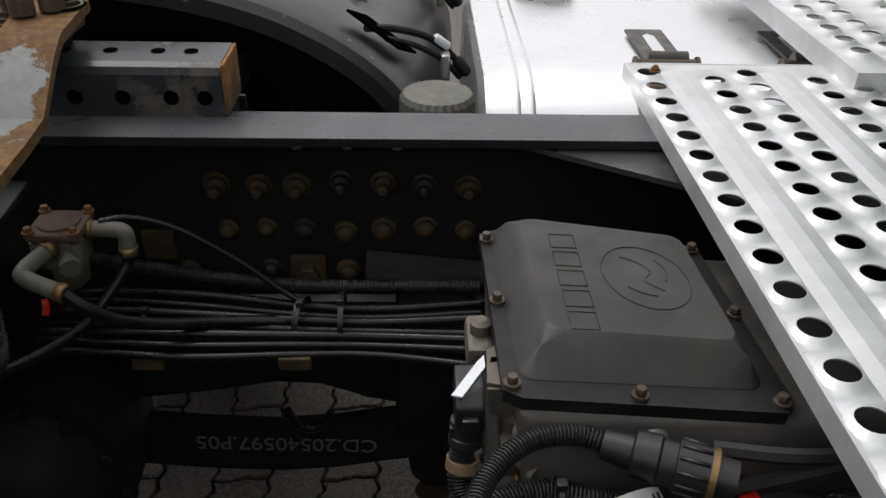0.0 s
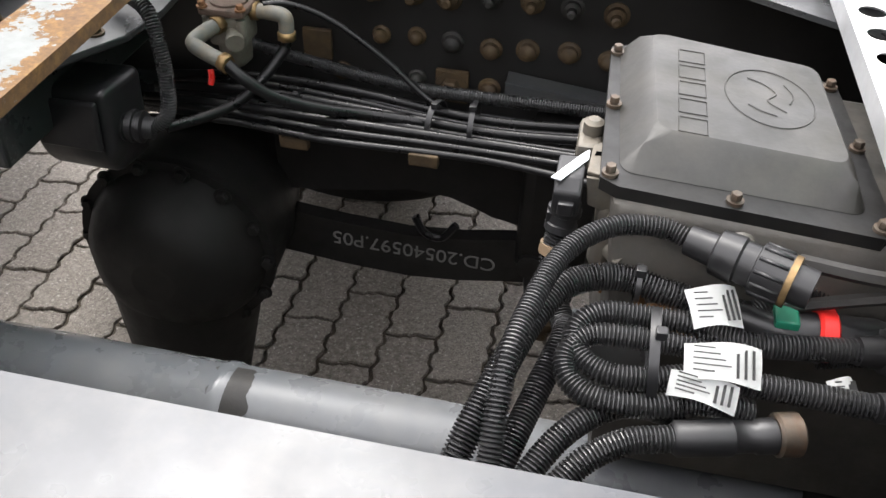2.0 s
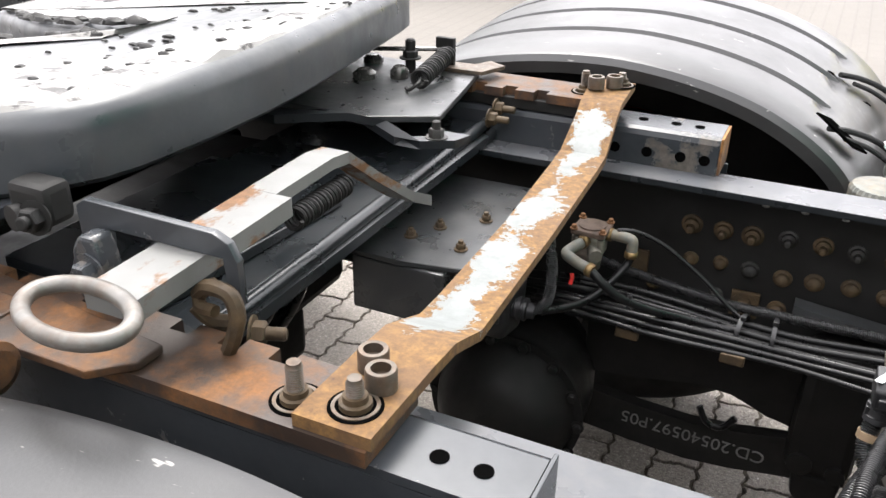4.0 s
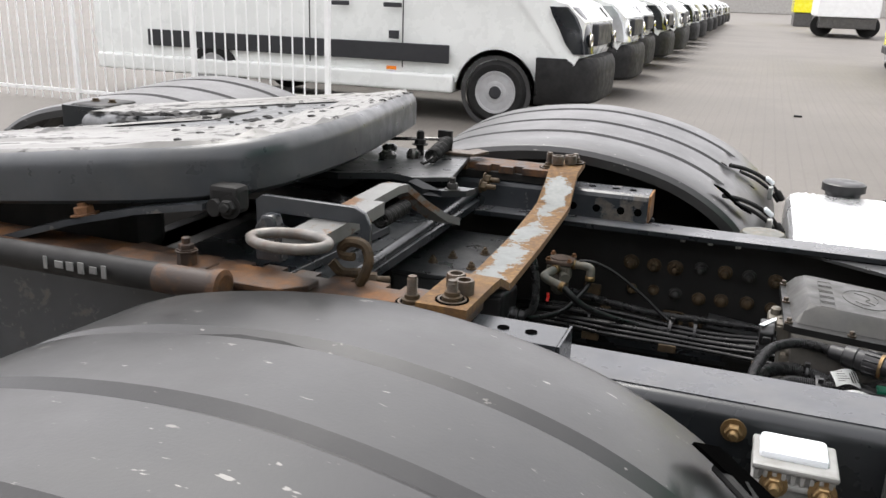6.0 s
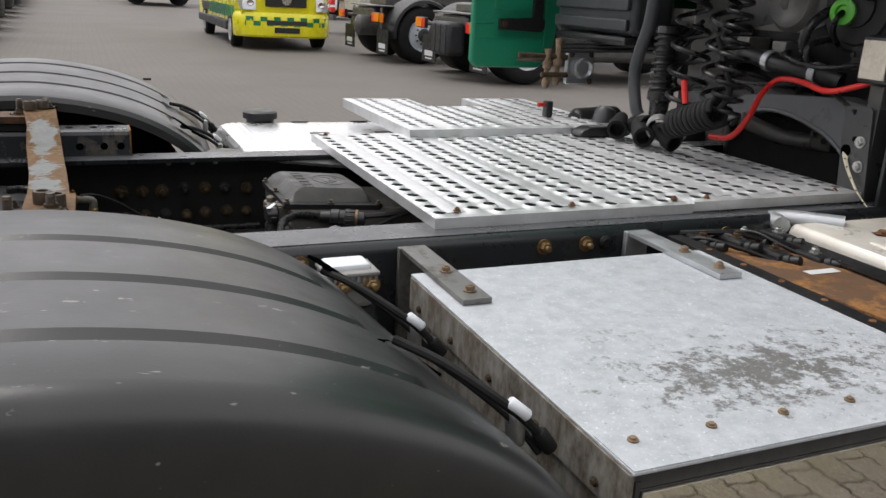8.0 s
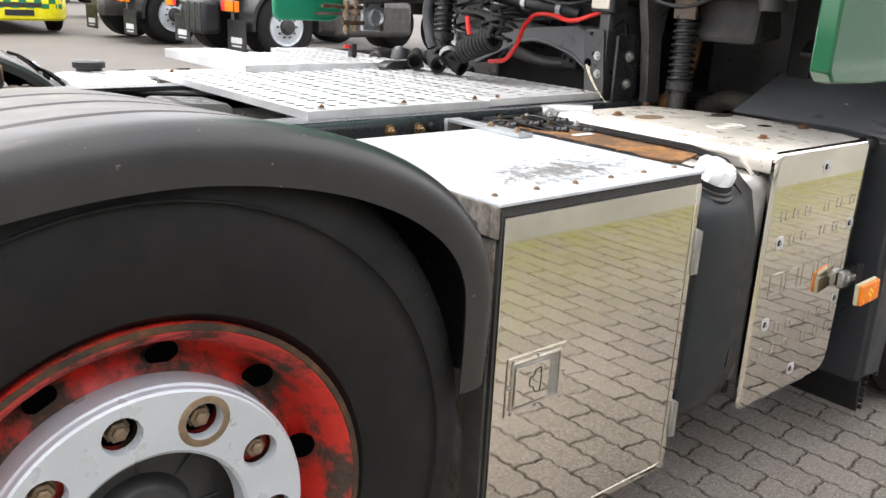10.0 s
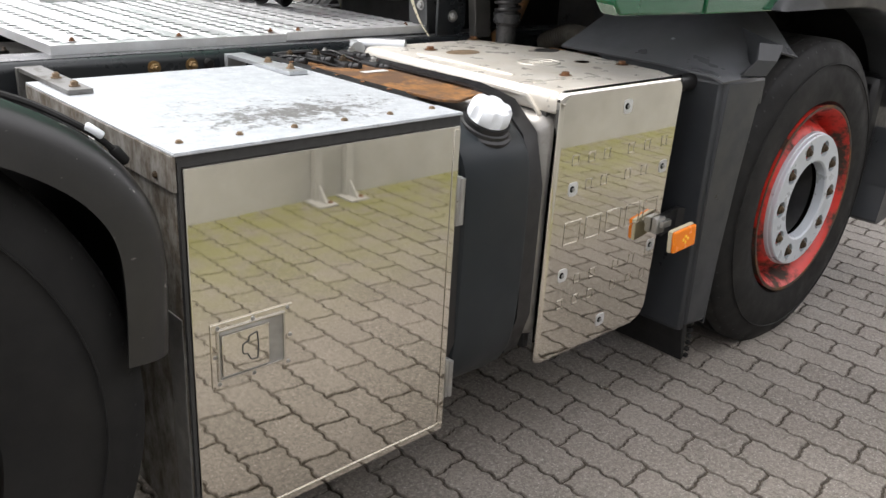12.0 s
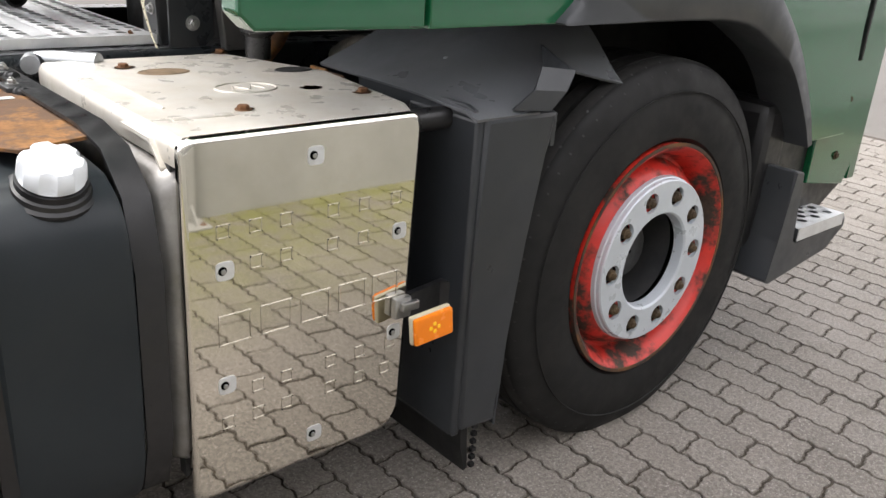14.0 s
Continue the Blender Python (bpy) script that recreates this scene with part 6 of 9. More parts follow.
def stay(x0, x1, y0, y1, z0, z1):
    """Steel arm with an end plate and two bolts that carries a mudguard."""
    th = thing("mudguard_stay", "black steel stay holding the mudguard", "stay", group="mudguard stays")
    part("arm", box(x0, x1, y0, y1, z0, z1, 0.01), M["underframe"], th)
    yp = y0 if abs(y0) < abs(y1) else y1
    d = 1 if yp > 0 else -1
    part("end_plate", box(x0 - 0.02, x1 + 0.02, min(yp, yp - d * 0.006), max(yp, yp - d * 0.006), z0 - 0.03, z1 - 0.004, 0.002), M["chassis"], th)
    for x in (x0 + 0.03, x1 - 0.03):
        part("bolt", hexbolt(bmesh.new(), (x, (y0 + y1) / 2, z1), (0, 0, 1), 0.009, 0.007), M["darkbolt"], th)


stay(0.02, 0.36, -0.62, -0.478, 0.86, 0.90)
stay(0.02, 0.36, 0.478, 0.62, 0.86, 0.90)
stay(-1.28, -1.16, 0.478, 0.63, 0.90, 1.03)


# ---- wheels ----
def wheel(cx, cy, cz, R, s, rear, label, W=0.285):
    """A wheel; s = -1 faces the near side. cy is the outer face of the tyre."""
    th = thing("wheel", label, "wheel", group="truck wheels")
    ph = 0.83 if rear else 0.0
    o = Vector((cx, cy, cz))
    inward = (0, -s, 0)
    rimr = 0.298
    b = bmesh.new()
    prof = [(0.028, rimr - 0.004), (0.006, rimr + 0.012), (0.0, rimr + 0.045), (0.002, R * 0.80), (0.012, R * 0.92), (0.024, R * 0.963), (0.030, R * 0.985), (0.042, R), (0.075, R + 0.002)]
    x = 0.075
    while x < W - 0.09:
        prof += [(x, R + 0.002), (x + 0.002, R - 0.008), (x + 0.008, R - 0.008), (x + 0.010, R + 0.002)]
        x += 0.046
    prof += [(W - 0.042, R), (W - 0.024, R * 0.963), (W, R * 0.8), (W - 0.02, rimr)]
    turned(b, o, inward, prof, 72, False)
    tyre = part("tyre", b, M["rubber"], th, "black worn tyre")
    b = bmesh.new()
    turned(b, o, inward, [(0.036, R * 0.990), (0.043, R + 0.0012), (0.072, R + 0.0032)], 72, False)
    x = 0.075
    while x < W - 0.09:
        turned(b, o, inward, [(x + 0.011, R + 0.0030), (x + 0.045, R + 0.0030)], 72, False)
        x += 0.046
    part("tread_ribs", b, M["tread"], tyre, "dusty grey tread ribs")
    b = bmesh.new()
    turned(b, o, inward, [(0.004, R * 0.86), (0.0005, R * 0.862), (0.0005, R * 0.866), (0.004, R * 0.868)], 72, False)
    part("tyre_bead_line", b, M["rubber"], th)
    b = bmesh.new()
    for k in range(60):
        a = 2 * math.pi * k / 60
        u = Vector((math.cos(a), 0, math.sin(a)))
        w = Vector((-math.sin(a), 0, math.cos(a)))
        vs = [b.verts.new(o + u * (R * rr) + w * (hw * sg) - Vector((0, s, 0)) * dp) for rr, hw, sg, dp in ((0.955, 0.002, -1, 0.0205), (0.955, 0.002, 1, 0.0205), (1.0025, 0.003, 1, 0.042), (1.0025, 0.003, -1, 0.042))]
        b.faces.new(vs)
    bmesh.ops.solidify(b, geom=b.faces[:], thickness=0.001)
    part("shoulder_grooves", b, M["ink"], th)
    dep = 0.055 if rear else 0.012
    b = bmesh.new()
    if rear:
        prof = [(0.026, rimr - 0.002), (0.004, rimr), (0.002, rimr - 0.010), (0.012, rimr - 0.020), (0.030, rimr - 0.030), (0.075, rimr - 0.045), (0.085, rimr - 0.060), (0.060, 0.215), (dep, 0.20), (dep, 0.125)]
    else:
        prof = [(0.026, rimr - 0.002), (0.004, rimr), (0.002, rimr - 0.010), (0.014, rimr - 0.022), (0.050, rimr - 0.036), (0.070, rimr - 0.042), (0.070, 0.248), (0.034, 0.230), (0.022, 0.216), (0.022, 0.122)]
    turned(b, o, inward, prof, 72, False)
    rim = part("rim", b, M["redrim"], th, "red painted rim with flaking paint")
    b = bmesh.new()
    turned(b, o, inward, [(0.003, rimr + 0.001), (0.0005, rimr + 0.001), (0.0005, rimr - 0.007), (0.006, rimr - 0.011)], 72, False)
    part("rim_flange", b, M["rust"], rim, "rusty rim edge")
    if rear:
        for k in range(10):
            a = 2 * math.pi * (k + 0.25) / 10
            b = bmesh.new()
            c = o + Vector(inward) * 0.064 + Vector((math.cos(a), 0, math.sin(a))) * 0.240
            turned(b, c, Vector((0, s, 0)) - Vector((math.cos(a), 0, math.sin(a))) * 0.5, [(0, 0.021), (0.002, 0.021)], 18)
            part("hand_hole", b, M["void"], rim)
    # silver nut ring with ten holes
    b = bmesh.new()
    face = 0.012 if rear else -0.002
    ri, ro, pc = 0.128, 0.206, 0.1675
    ax = Vector((1, 0, 0))
    az = Vector((0, 0, 1))
    hr = 0.0250

    def circle(cu, cw, r, n, dp):
        return [b.verts.new(o + ax * (cu + r * math.cos(2 * math.pi * k / n)) + az * (cw + r * math.sin(2 * math.pi * k / n)) - Vector((0, s * dp, 0))) for k in range(n)]
    holes = [(pc * math.cos(2 * math.pi * (k + ph) / 10), pc * math.sin(2 * math.pi * (k + ph) / 10)) for k in range(10)]
    loops = [circle(0, 0, ro, 80, face), circle(0, 0, ri, 80, face)] + [circle(u, w, hr, 20, face) for u, w in holes]
    edges = [b.edges.new((lp[k], lp[(k + 1) % len(lp)])) for lp in loops for k in range(len(lp))]
    bmesh.ops.triangle_fill(b, use_beauty=True, use_dissolve=False, edges=edges)
    for f in b.faces:
        f.material_index = 1
    for (u, w), lp in zip(holes, loops[2:]):
        rings(b, [lp, circle(u, w, hr * 0.95, 20, face + (0.016 if rear else 0.010))], False)
    for prof in ([(face, ro), (face + 0.003, ro + 0.003), (face + 0.012, ro + 0.004), (face + 0.014, ro + 0.007), (face + (0.050 if rear else 0.025), ro + 0.009)], [(face, ri), (face + 0.004, ri - 0.005), (face + 0.030, ri - 0.008)]):
        turned(b, o, inward, prof, 80, False)
    part("nut_ring", b, M["silver"], th, "pale silver wheel nut ring", auto=30)
    for k in range(10):
        a = 2 * math.pi * (k + ph) / 10
        c = o + ax * (pc * math.cos(a)) + az * (pc * math.sin(a)) + Vector((0, -s * (face + (0.028 if rear else 0.0145)), 0))
        b = bmesh.new()
        turned(b, c, (0, s, 0), [(0, 0.018), (0.003, 0.018), (0.004, 0.0145), (0.015, 0.0138), (0.017, 0.0095), (0.021, 0.009), (0.023, 0.006)], 6)
        nut = part("wheel_nut", b, M["nutbrown"] if rear else M["darkbolt"], th)
        b = bmesh.new()
        turned(b, c, (0, s, 0), [(0, 0.0238), (0.001, 0.0238)], 18)
        # black seats paint the shade deep in the nut holes, every third stays red
        part("nut_seat", b, M["redrim"] if k % 3 == 0 else M["void"], nut)
    if rear and s < 0:
        a = 2 * math.pi * (1 + ph) / 10
        c = o + ax * (pc * math.cos(a)) + az * (pc * math.sin(a)) + Vector((0, -s * face, 0))
        b = bmesh.new()
        turned(b, c, (0, s, 0), [(0.0, hr + 0.0002), (0.0008, hr + 0.0010), (0.0010, hr + 0.0085), (0.0, hr + 0.0100)], 26, False)
        part("worn_ring", b, M["nutbrown"], th, "tan ring where the paint has flaked")
    b = bmesh.new()
    if rear:
        turned(b, o, inward, [(0.075, 0.105), (0.072, 0.07), (0.052, 0.062), (0.048, 0.055), (0.046, 0.0005)], 40, False)
        for k in range(8):
            a = 2 * math.pi * k / 8
            c = o + Vector((0, -s * 0.072, 0))
            rod(b, c + Vector((math.cos(a), 0, math.sin(a))) * 0.062, c + Vector((math.cos(a), 0, math.sin(a))) * 0.108, 0.0022, 6)
        turned(b, o, inward, [(0.078, 0.136), (0.080, 0.02)], 32)
    else:
        turned(b, o, inward, [(0.045, 0.128), (0.16, 0.118), (0.15, 0.078), (0.085, 0.070), (0.075, 0.055), (0.075, 0.005)], 40, False)
    part("hub", b, M["hub"], th, "dark grey hub")
    if rear:
        part("brake_drum", turned(bmesh.new(), o, inward, [(0.11, 0.262), (W + 0.03, 0.262), (W + 0.035, 0.05)], 40), M["underframe"], th, "black brake drum")
    return th


wheel(0.150, -1.192, 0.520, 0.520, -1, True, "rear wheel with red rim, silver nut ring and worn tyre")
# hidden twin tyre, added to keep side light off the paving underneath
inner = thing("wheel", "unseen inner twin tyre behind the red rim", "wheel", group="truck wheels")
b = bmesh.new()
turned(b, (0.150, -0.880, 0.515), (0, 1, 0), [(0.02, 0.298), (0.0, 0.345), (0.0, 0.42), (0.025, 0.495), (0.045, 0.512), (0.215, 0.512), (0.235, 0.495), (0.26, 0.42), (0.26, 0.345), (0.24, 0.298)], 64, False)
part("tyre", b, M["rubber"], inner, "black worn tyre")
b = bmesh.new()
turned(b, (0.150, -0.860, 0.515), (0, 1, 0), [(0.0, 0.300), (0.0, 0.285), (0.20, 0.280), (0.22, 0.300)], 48, False)
part("rim", b, M["underframe"], inner, "dark inner rim")
wheel(0.095, 1.192, 0.515, 0.515, 1, True, "rear wheel under the far mudguard", 0.235)
wheel(-1.235, 1.192, 0.505, 0.505, 1, True, "rear wheel under the second far mudguard", 0.235)
wheel(2.786, -1.203, 0.462, 0.487, -1, False, "front wheel with red rim and silver nut ring")
wheel(2.790, 1.203, 0.457, 0.475, 1, False, "front wheel on the far side of the cab")
# ---- stainless tool box ----
M["boxside"] = worn("rust_streaked_galvanised", (0.30, 0.29, 0.265), (0.115, 0.092, 0.066), 0.50, 26, 0.5, (1.2, 1.2, 0.6), metal=0.25, sharp=0.12, bump=0.3)

tool = thing("tool_box", "galvanised tool box with a mirror-polished stainless door", "tool box")
BX0, BX1, BYF, BYB, BZ0, BZ1 = 0.742, 1.300, -1.146, -0.555, 0.205, 0.872
b = bmesh.new()
quad_box(b, BX0, BX1, BYF, BYB, BZ0, BZ1, 0.003)
part("body", b, M["boxside"], tool, "dull rust-streaked steel body")
b = bmesh.new()
quad_box(b, BX0 - 0.004, BX1 + 0.004, BYF - 0.010, BYB + 0.004, BZ1 + 0.0085, BZ1 + 0.012, 0.001)
part("lid", b, M["lid"], tool, "pale weathered lid with stains")
part("lid_fold", box(BX0 - 0.003, BX1 + 0.003, BYF - 0.009, -1.083, BZ1 + 0.0122, BZ1 + 0.0137, 0.0006), M["lid"], tool)
for k in range(6):
    part("rivet", hexbolt(bmesh.new(), (BX0 + 0.03 + k * 0.10, -1.105, BZ1 + 0.0139), (0, 0, 1), 0.0042, 0.0026), M["nutbrown"], tool)
for k in range(5):
    part("rivet", hexbolt(bmesh.new(), (BX0 - 0.0064, -1.10 + k * 0.125, BZ1 - 0.03), (-1, 0, 0), 0.0038, 0.003), M["darkbolt"], tool)
# ink strip gives the gap below the lid its dark shade
part("lid_seal", box(BX0 + 0.001, BX1 + 0.001, BYF - 0.006, BYF - 0.0005, BZ1 - 0.0095, BZ1 + 0.0083), M["ink"], tool, "black strip painting the shaded gap under the lid", flat=True)
part("body_rim", box(BX0 + 0.001, BX1 - 0.001, BYF + 0.0005, BYB - 0.001, BZ1 + 0.0005, BZ1 + 0.0083), M["boxside"], tool)
part("side_flange", box(BX0 - 0.0062, BX0 - 0.0002, BYF - 0.008, BYB, BZ1 - 0.045, BZ1 + 0.0083, 0.001), M["boxside"], tool, "riveted turned-down edge")
door = part("door", box(BX0 + 0.008, BX1 - 0.002, BYF - 0.012, BYF - 0.002, BZ0 + 0.004, BZ1 - 0.010, 0.002), M["mirror"], tool, "mirror-polished stainless door")
dy = BYF - 0.0122
b = bmesh.new()
for a in ((BX0 + 0.010, BX1 - 0.004, BZ0 + 0.006, BZ0 + 0.020), (BX1 - 0.018, BX1 - 0.004, BZ0 + 0.022, BZ1 - 0.016)):
    quad_box(b, a[0], a[1], dy - 0.0018, dy, a[2], a[3], 0.0008)
part("door_edge", b, M["mirror"], door)
part("door_seal", box(BX0 + 0.001, BX0 + 0.007, BYF - 0.009, BYF - 0.001, BZ0, BZ1, 0.0), M["ink"], tool, "black rubber seal")
part("side_strip", box(BX0 - 0.002, BX0 + 0.0, BYF + 0.002, BYF + 0.05, BZ0, 0.62, 0.0), M["steel"], tool)
# recessed paddle latch
hx0, hx1, hz0, hz1 = 0.778, 0.928, 0.492, 0.606
latch = part("latch_plate", box(hx0, hx1, dy - 0.0028, dy - 0.0002, hz0, hz1, 0.001), M["mirror"], tool, "polished latch plate")
b = bmesh.new()
ix0, ix1, iz0, iz1 = 0.791, 0.908, 0.508, 0.592
for a in ((ix0 - 0.004, ix1 + 0.004, iz1, iz1 + 0.004), (ix0 - 0.004, ix1 + 0.004, iz0 - 0.004, iz0), (ix0 - 0.004, ix0, iz0, iz1), (ix1, ix1 + 0.004, iz0, iz1)):
    quad_box(b, a[0], a[1], dy - 0.0062, dy - 0.0028, a[2], a[3], 0.0008)
part("latch_rim", b, M["chrome"], latch)
part("latch_well", box(ix0, ix1, dy - 0.0034, dy - 0.0029, iz0, iz1), M["steel"], latch, "shaded recess")
part("paddle", box(ix0 + 0.003, ix1 - 0.028, dy - 0.008, dy - 0.0036, iz0 + 0.004, iz1 - 0.006, 0.0015), M["mirror"], latch, "polished paddle")
b = bmesh.new()
tube(b, [(ix0 + u, dy - 0.0083, iz0 + w) for u, w in ((0.066, 0.068), (0.052, 0.064), (0.050, 0.056), (0.040, 0.052), (0.040, 0.036), (0.048, 0.033), (0.054, 0.022), (0.066, 0.020))], 0.0011, 6, n=3)
tube(b, [(ix0 + u, dy - 0.0083, iz0 + w) for u, w in ((0.066, 0.068), (0.068, 0.044), (0.066, 0.020))], 0.0011, 6, n=3)
part("paddle_cutout", b, M["ink"], latch, "outline of the key slot")
for x, z in ((hx0 + 0.012, hz1 - 0.007), ((hx0 + hx1) / 2, hz1 - 0.007), (hx1 - 0.010, hz1 - 0.006), (hx0 + 0.006, (hz0 + hz1) / 2), (hx1 - 0.006, (hz0 + hz1) / 2), (hx0 + 0.012, hz0 + 0.007), ((hx0 + hx1) / 2, hz0 + 0.007), (hx1 - 0.010, hz0 + 0.007)):
    b = bmesh.new()
    turned(b, (x, dy - 0.0028, z), (0, -1, 0), [(0, 0.0036), (0.0014, 0.0030), (0.0020, 0.001)], 12)
    part("rivet", b, M["steel"], latch)
for z0, z1 in ((0.665, 0.765), (0.285, 0.375)):
    b = box(BX1 - 0.004, BX1 + 0.008, BYF - 0.018, BYF - 0.004, z0, z1, 0.003)
    rod(b, (BX1 + 0.006, BYF - 0.018, z0 + 0.004), (BX1 + 0.006, BYF - 0.018, z1 - 0.004), 0.006, 10)
    part("hinge", b, M["steel"], tool, "steel hinge")
# straps to the frame
for x, m in ((0.760, "zincworn"), (1.222, "galv")):
    b = bmesh.new()
    quad_box(b, x, x + 0.046, -0.705, -0.436, BZ1 + 0.0128, BZ1 + 0.0215, 0.001)
    quad_box(b, x - 0.004, x + 0.046, -0.447, -0.4345, 0.62, BZ1 + 0.021, 0.001)
    st = solo("hanger_strap", b, M[m], "flat steel strap holding the tool box to the frame", "strap", "tool box straps")
    for y in (-0.580, -0.672):
        part("bolt", hexbolt(bmesh.new(), (x + 0.025, y, BZ1 + 0.0217), (0, 0, 1), 0.0068, 0.007, 0.003), M["nutbrown"], st)

# ---- air dryer with two studs ----
dry = thing("battery_isolator", "white and grey isolator block with two brass terminals", "isolator")
b = box(0.617, 0.690, -0.498, -0.447, 0.872, 0.888, 0.006)
part("cap", b, M["white"], dry, "white cap")
b = box(0.610, 0.700, -0.516, -0.443, 0.872, 0.8795, 0.003)
quad_box(b, 0.611, 0.699, -0.515, -0.443, 0.852, 0.860, 0.003)
for k in range(9):
    quad_box(b, 0.613 + k * 0.0096, 0.618 + k * 0.0096, -0.514, -0.509, 0.860, 0.872, 0.0008)
quad_box(b, 0.613, 0.697, -0.510, -0.445, 0.8605, 0.8715)
part("ribbed_flange", b, M["paleplastic"], dry, "ribbed grey flange")
part("block", box(0.616, 0.694, -0.506, -0.446, 0.815, 0.8515, 0.010), M["paleplastic"], dry)
for x in (0.635, 0.685):
    b = bmesh.new()
    hexbolt(b, (x, -0.513, 0.857), (0, -1, 0.15), 0.0105, 0.010, 0.014)
    part("terminal", b, M["brassbolt"], dry, "brass terminal nut")
b = bmesh.new()
turned(b, (0.672, -0.48, 0.815), (0.1, 0, -1), [(0, 0.03), (0.09, 0.034), (0.10, 0.02)], 18)
part("boot", b, M["bumperplastic"], dry)

# ---- grey plastic tank with white cap ----
ft = thing("plastic_tank", "dark grey plastic tank with a white screw cap", "tank")
b = bmesh.new()
prof = [(-0.60, 0.86), (-1.02, 0.845), (-1.09, 0.832), (-1.135, 0.80), (-1.155, 0.74), (-1.160, 0.60), (-1.155, 0.42), (-1.14, 0.33), (-1.10, 0.275), (-1.02, 0.25), (-0.60, 0.25)]
pp = [(p.y, p.z) for p in smooth_path([(0, y, z) for y, z in prof], 4)]
loops = []
yc, zc2 = -0.88, 0.55
for x, s in ((1.322, 0.965), (1.327, 0.99), (1.338, 1.0), (1.500, 1.0), (1.512, 0.985), (1.516, 0.96)):
    loops.append([b.verts.new((x, yc + (y - yc) * s, zc2 + (z - zc2) * s)) for y, z in pp])
rings(b, loops)
part("tank_body", b, M["tankplastic"], ft, "dark grey moulded body")
b = bmesh.new()
up = Vector((0, -0.42, 1)).normalized()
turned(b, (1.432, -1.085, 0.822), up, [(0, 0.060), (0.006, 0.060), (0.009, 0.054), (0.016, 0.052), (0.018, 0.048), (0.028, 0.048)], 32)
part("neck", b, M["blackplastic"], ft, "black ribbed neck")
b = bmesh.new()
cap_o = Vector((1.432, -1.085, 0.822)) + up * 0.030
a, c2, dd = basis(up)
loops = []
for h, r in ((0, 0.044), (0.005, 0.0455), (0.024, 0.044), (0.031, 0.039), (0.034, 0.027), (0.035, 0.012)):
    loops.append([b.verts.new(cap_o + dd * h + a * ((r - (0.006 if (k % 6) in (0, 1) and h > 0.004 else 0)) * math.cos(k * math.pi / 18)) + c2 * ((r - (0.006 if (k % 6) in (0, 1) and h > 0.004 else 0)) * math.sin(k * math.pi / 18))) for k in range(36)])
rings(b, loops)
part("screw_cap", b, M["white"], ft, "white fluted cap", auto=35)
# rusty carrier plates and black strap round the tank
carrier = thing("tank_carrier", "rust-covered steel carrier over the plastic tank", "bracket")
b = bmesh.new()
prism(b, [(1.345, -0.50), (1.56, -0.50), (1.565, -0.98), (1.41, -1.03), (1.385, -1.00)], "z", 0.868, 0.874, 0.001)
part("top_plate", b, M["rustedge"], carrier, "rusty top plate")
part("sticker", box(1.43, 1.50, -0.70, -0.68, 0.8745, 0.8752), M["label"], carrier, "white sticker")
b = bmesh.new()
sheet(b, [(-0.46, 0.870), (-0.80, 0.872), (-0.98, 0.866), (-1.06, 0.845), (-1.10, 0.80)], "x", 1.308, 1.335, 0.006)
part("side_rail", b, M["rustedge"], carrier, "rusty side rail")
for x0, x1 in ((1.303, 1.336), (1.517, 1.560)):
    b = bmesh.new()
    sheet(b, [(-0.46, 0.885), (-0.95, 0.885), (-1.05, 0.868), (-1.12, 0.81), (-1.150, 0.70), (-1.150, 0.40), (-1.12, 0.30), (-1.05, 0.245)], "x", x0, x1, 0.006)
    part("strap", b, M["blackplastic"], carrier, "black steel strap")
for x, y, z in ((1.345, -0.47, 0.888), (1.40, -0.50, 0.892), (1.455, -0.46, 0.886), (1.515, -0.49, 0.892), (1.43, -0.57, 0.886), (1.50, -0.60, 0.884)):
    b = box(x, x + 0.036, y - 0.05, y + 0.015, 0.85, z, 0.006)
    fit = part("air_fitting", b, M["blackplastic"], carrier, "black air fitting")
    b = bmesh.new()
    turned(b, (x + 0.018, y - 0.05, z - 0.012), (0.25, -1, 0.25), [(0, 0.011), (0.012, 0.012), (0.014, 0.009), (0.03, 0.0085), (0.031, 0.006)], 14)
    part("collar", b, M["blackplastic"], fit)
    b = bmesh.new()
    hexbolt(b, (x + 0.018, y - 0.02, z), (0, 0, 1), 0.008, 0.007, 0.005)
    part("bolt", b, M["darkbolt"] if x < 1.45 else M["steel"], fit)
for k in range(4):
    hose("air_line", [(1.33 + 0.06 * k, -0.452, 0.866), (1.35 + 0.06 * k, -0.50, 0.888 + 0.003 * (k % 3)), (1.39 + 0.05 * k, -0.56, 0.884), (1.43 + 0.04 * k, -0.61, 0.872)], 0.0045, "black air line beside the tank carrier", mat="cable", cat="air line", group="air lines over the tank carrier")
b = prism(bmesh.new(), [(-0.60, 0.868), (-0.95, 0.880), (-1.04, 0.862), (-1.10, 0.812), (-1.13, 0.745), (-1.05, 0.775), (-0.60, 0.825)], "x", 1.3045, 1.3075, 0.0)
part("side_cheek", b, M["rustcheek"], carrier, "rust-brown cheek below the strap")
for y, z in ((-0.56, 0.862), (-0.65, 0.858), (-0.76, 0.855), (-0.98, 0.842)):
    b = bmesh.new()
    turned(b, (1.3043, y, z), (-1, 0, 0), [(0, 0.0105), (0.004, 0.010), (0.007, 0.006), (0.008, 0.001)], 14)
    part("rivet", b, M["rustbolt"], carrier, "domed rusty rivet")
for k in range(5):
    part("bolt", hexbolt(bmesh.new(), (1.3215, -0.56 - 0.09 * k, 0.879), (0, 0, 1), 0.006, 0.006), M["rustbolt"], carrier)
b = bmesh.new()
tube(b, [(1.34, -0.45, 0.885), (1.42, -0.50, 0.895), (1.50, -0.54, 0.88)], 0.006, 8)
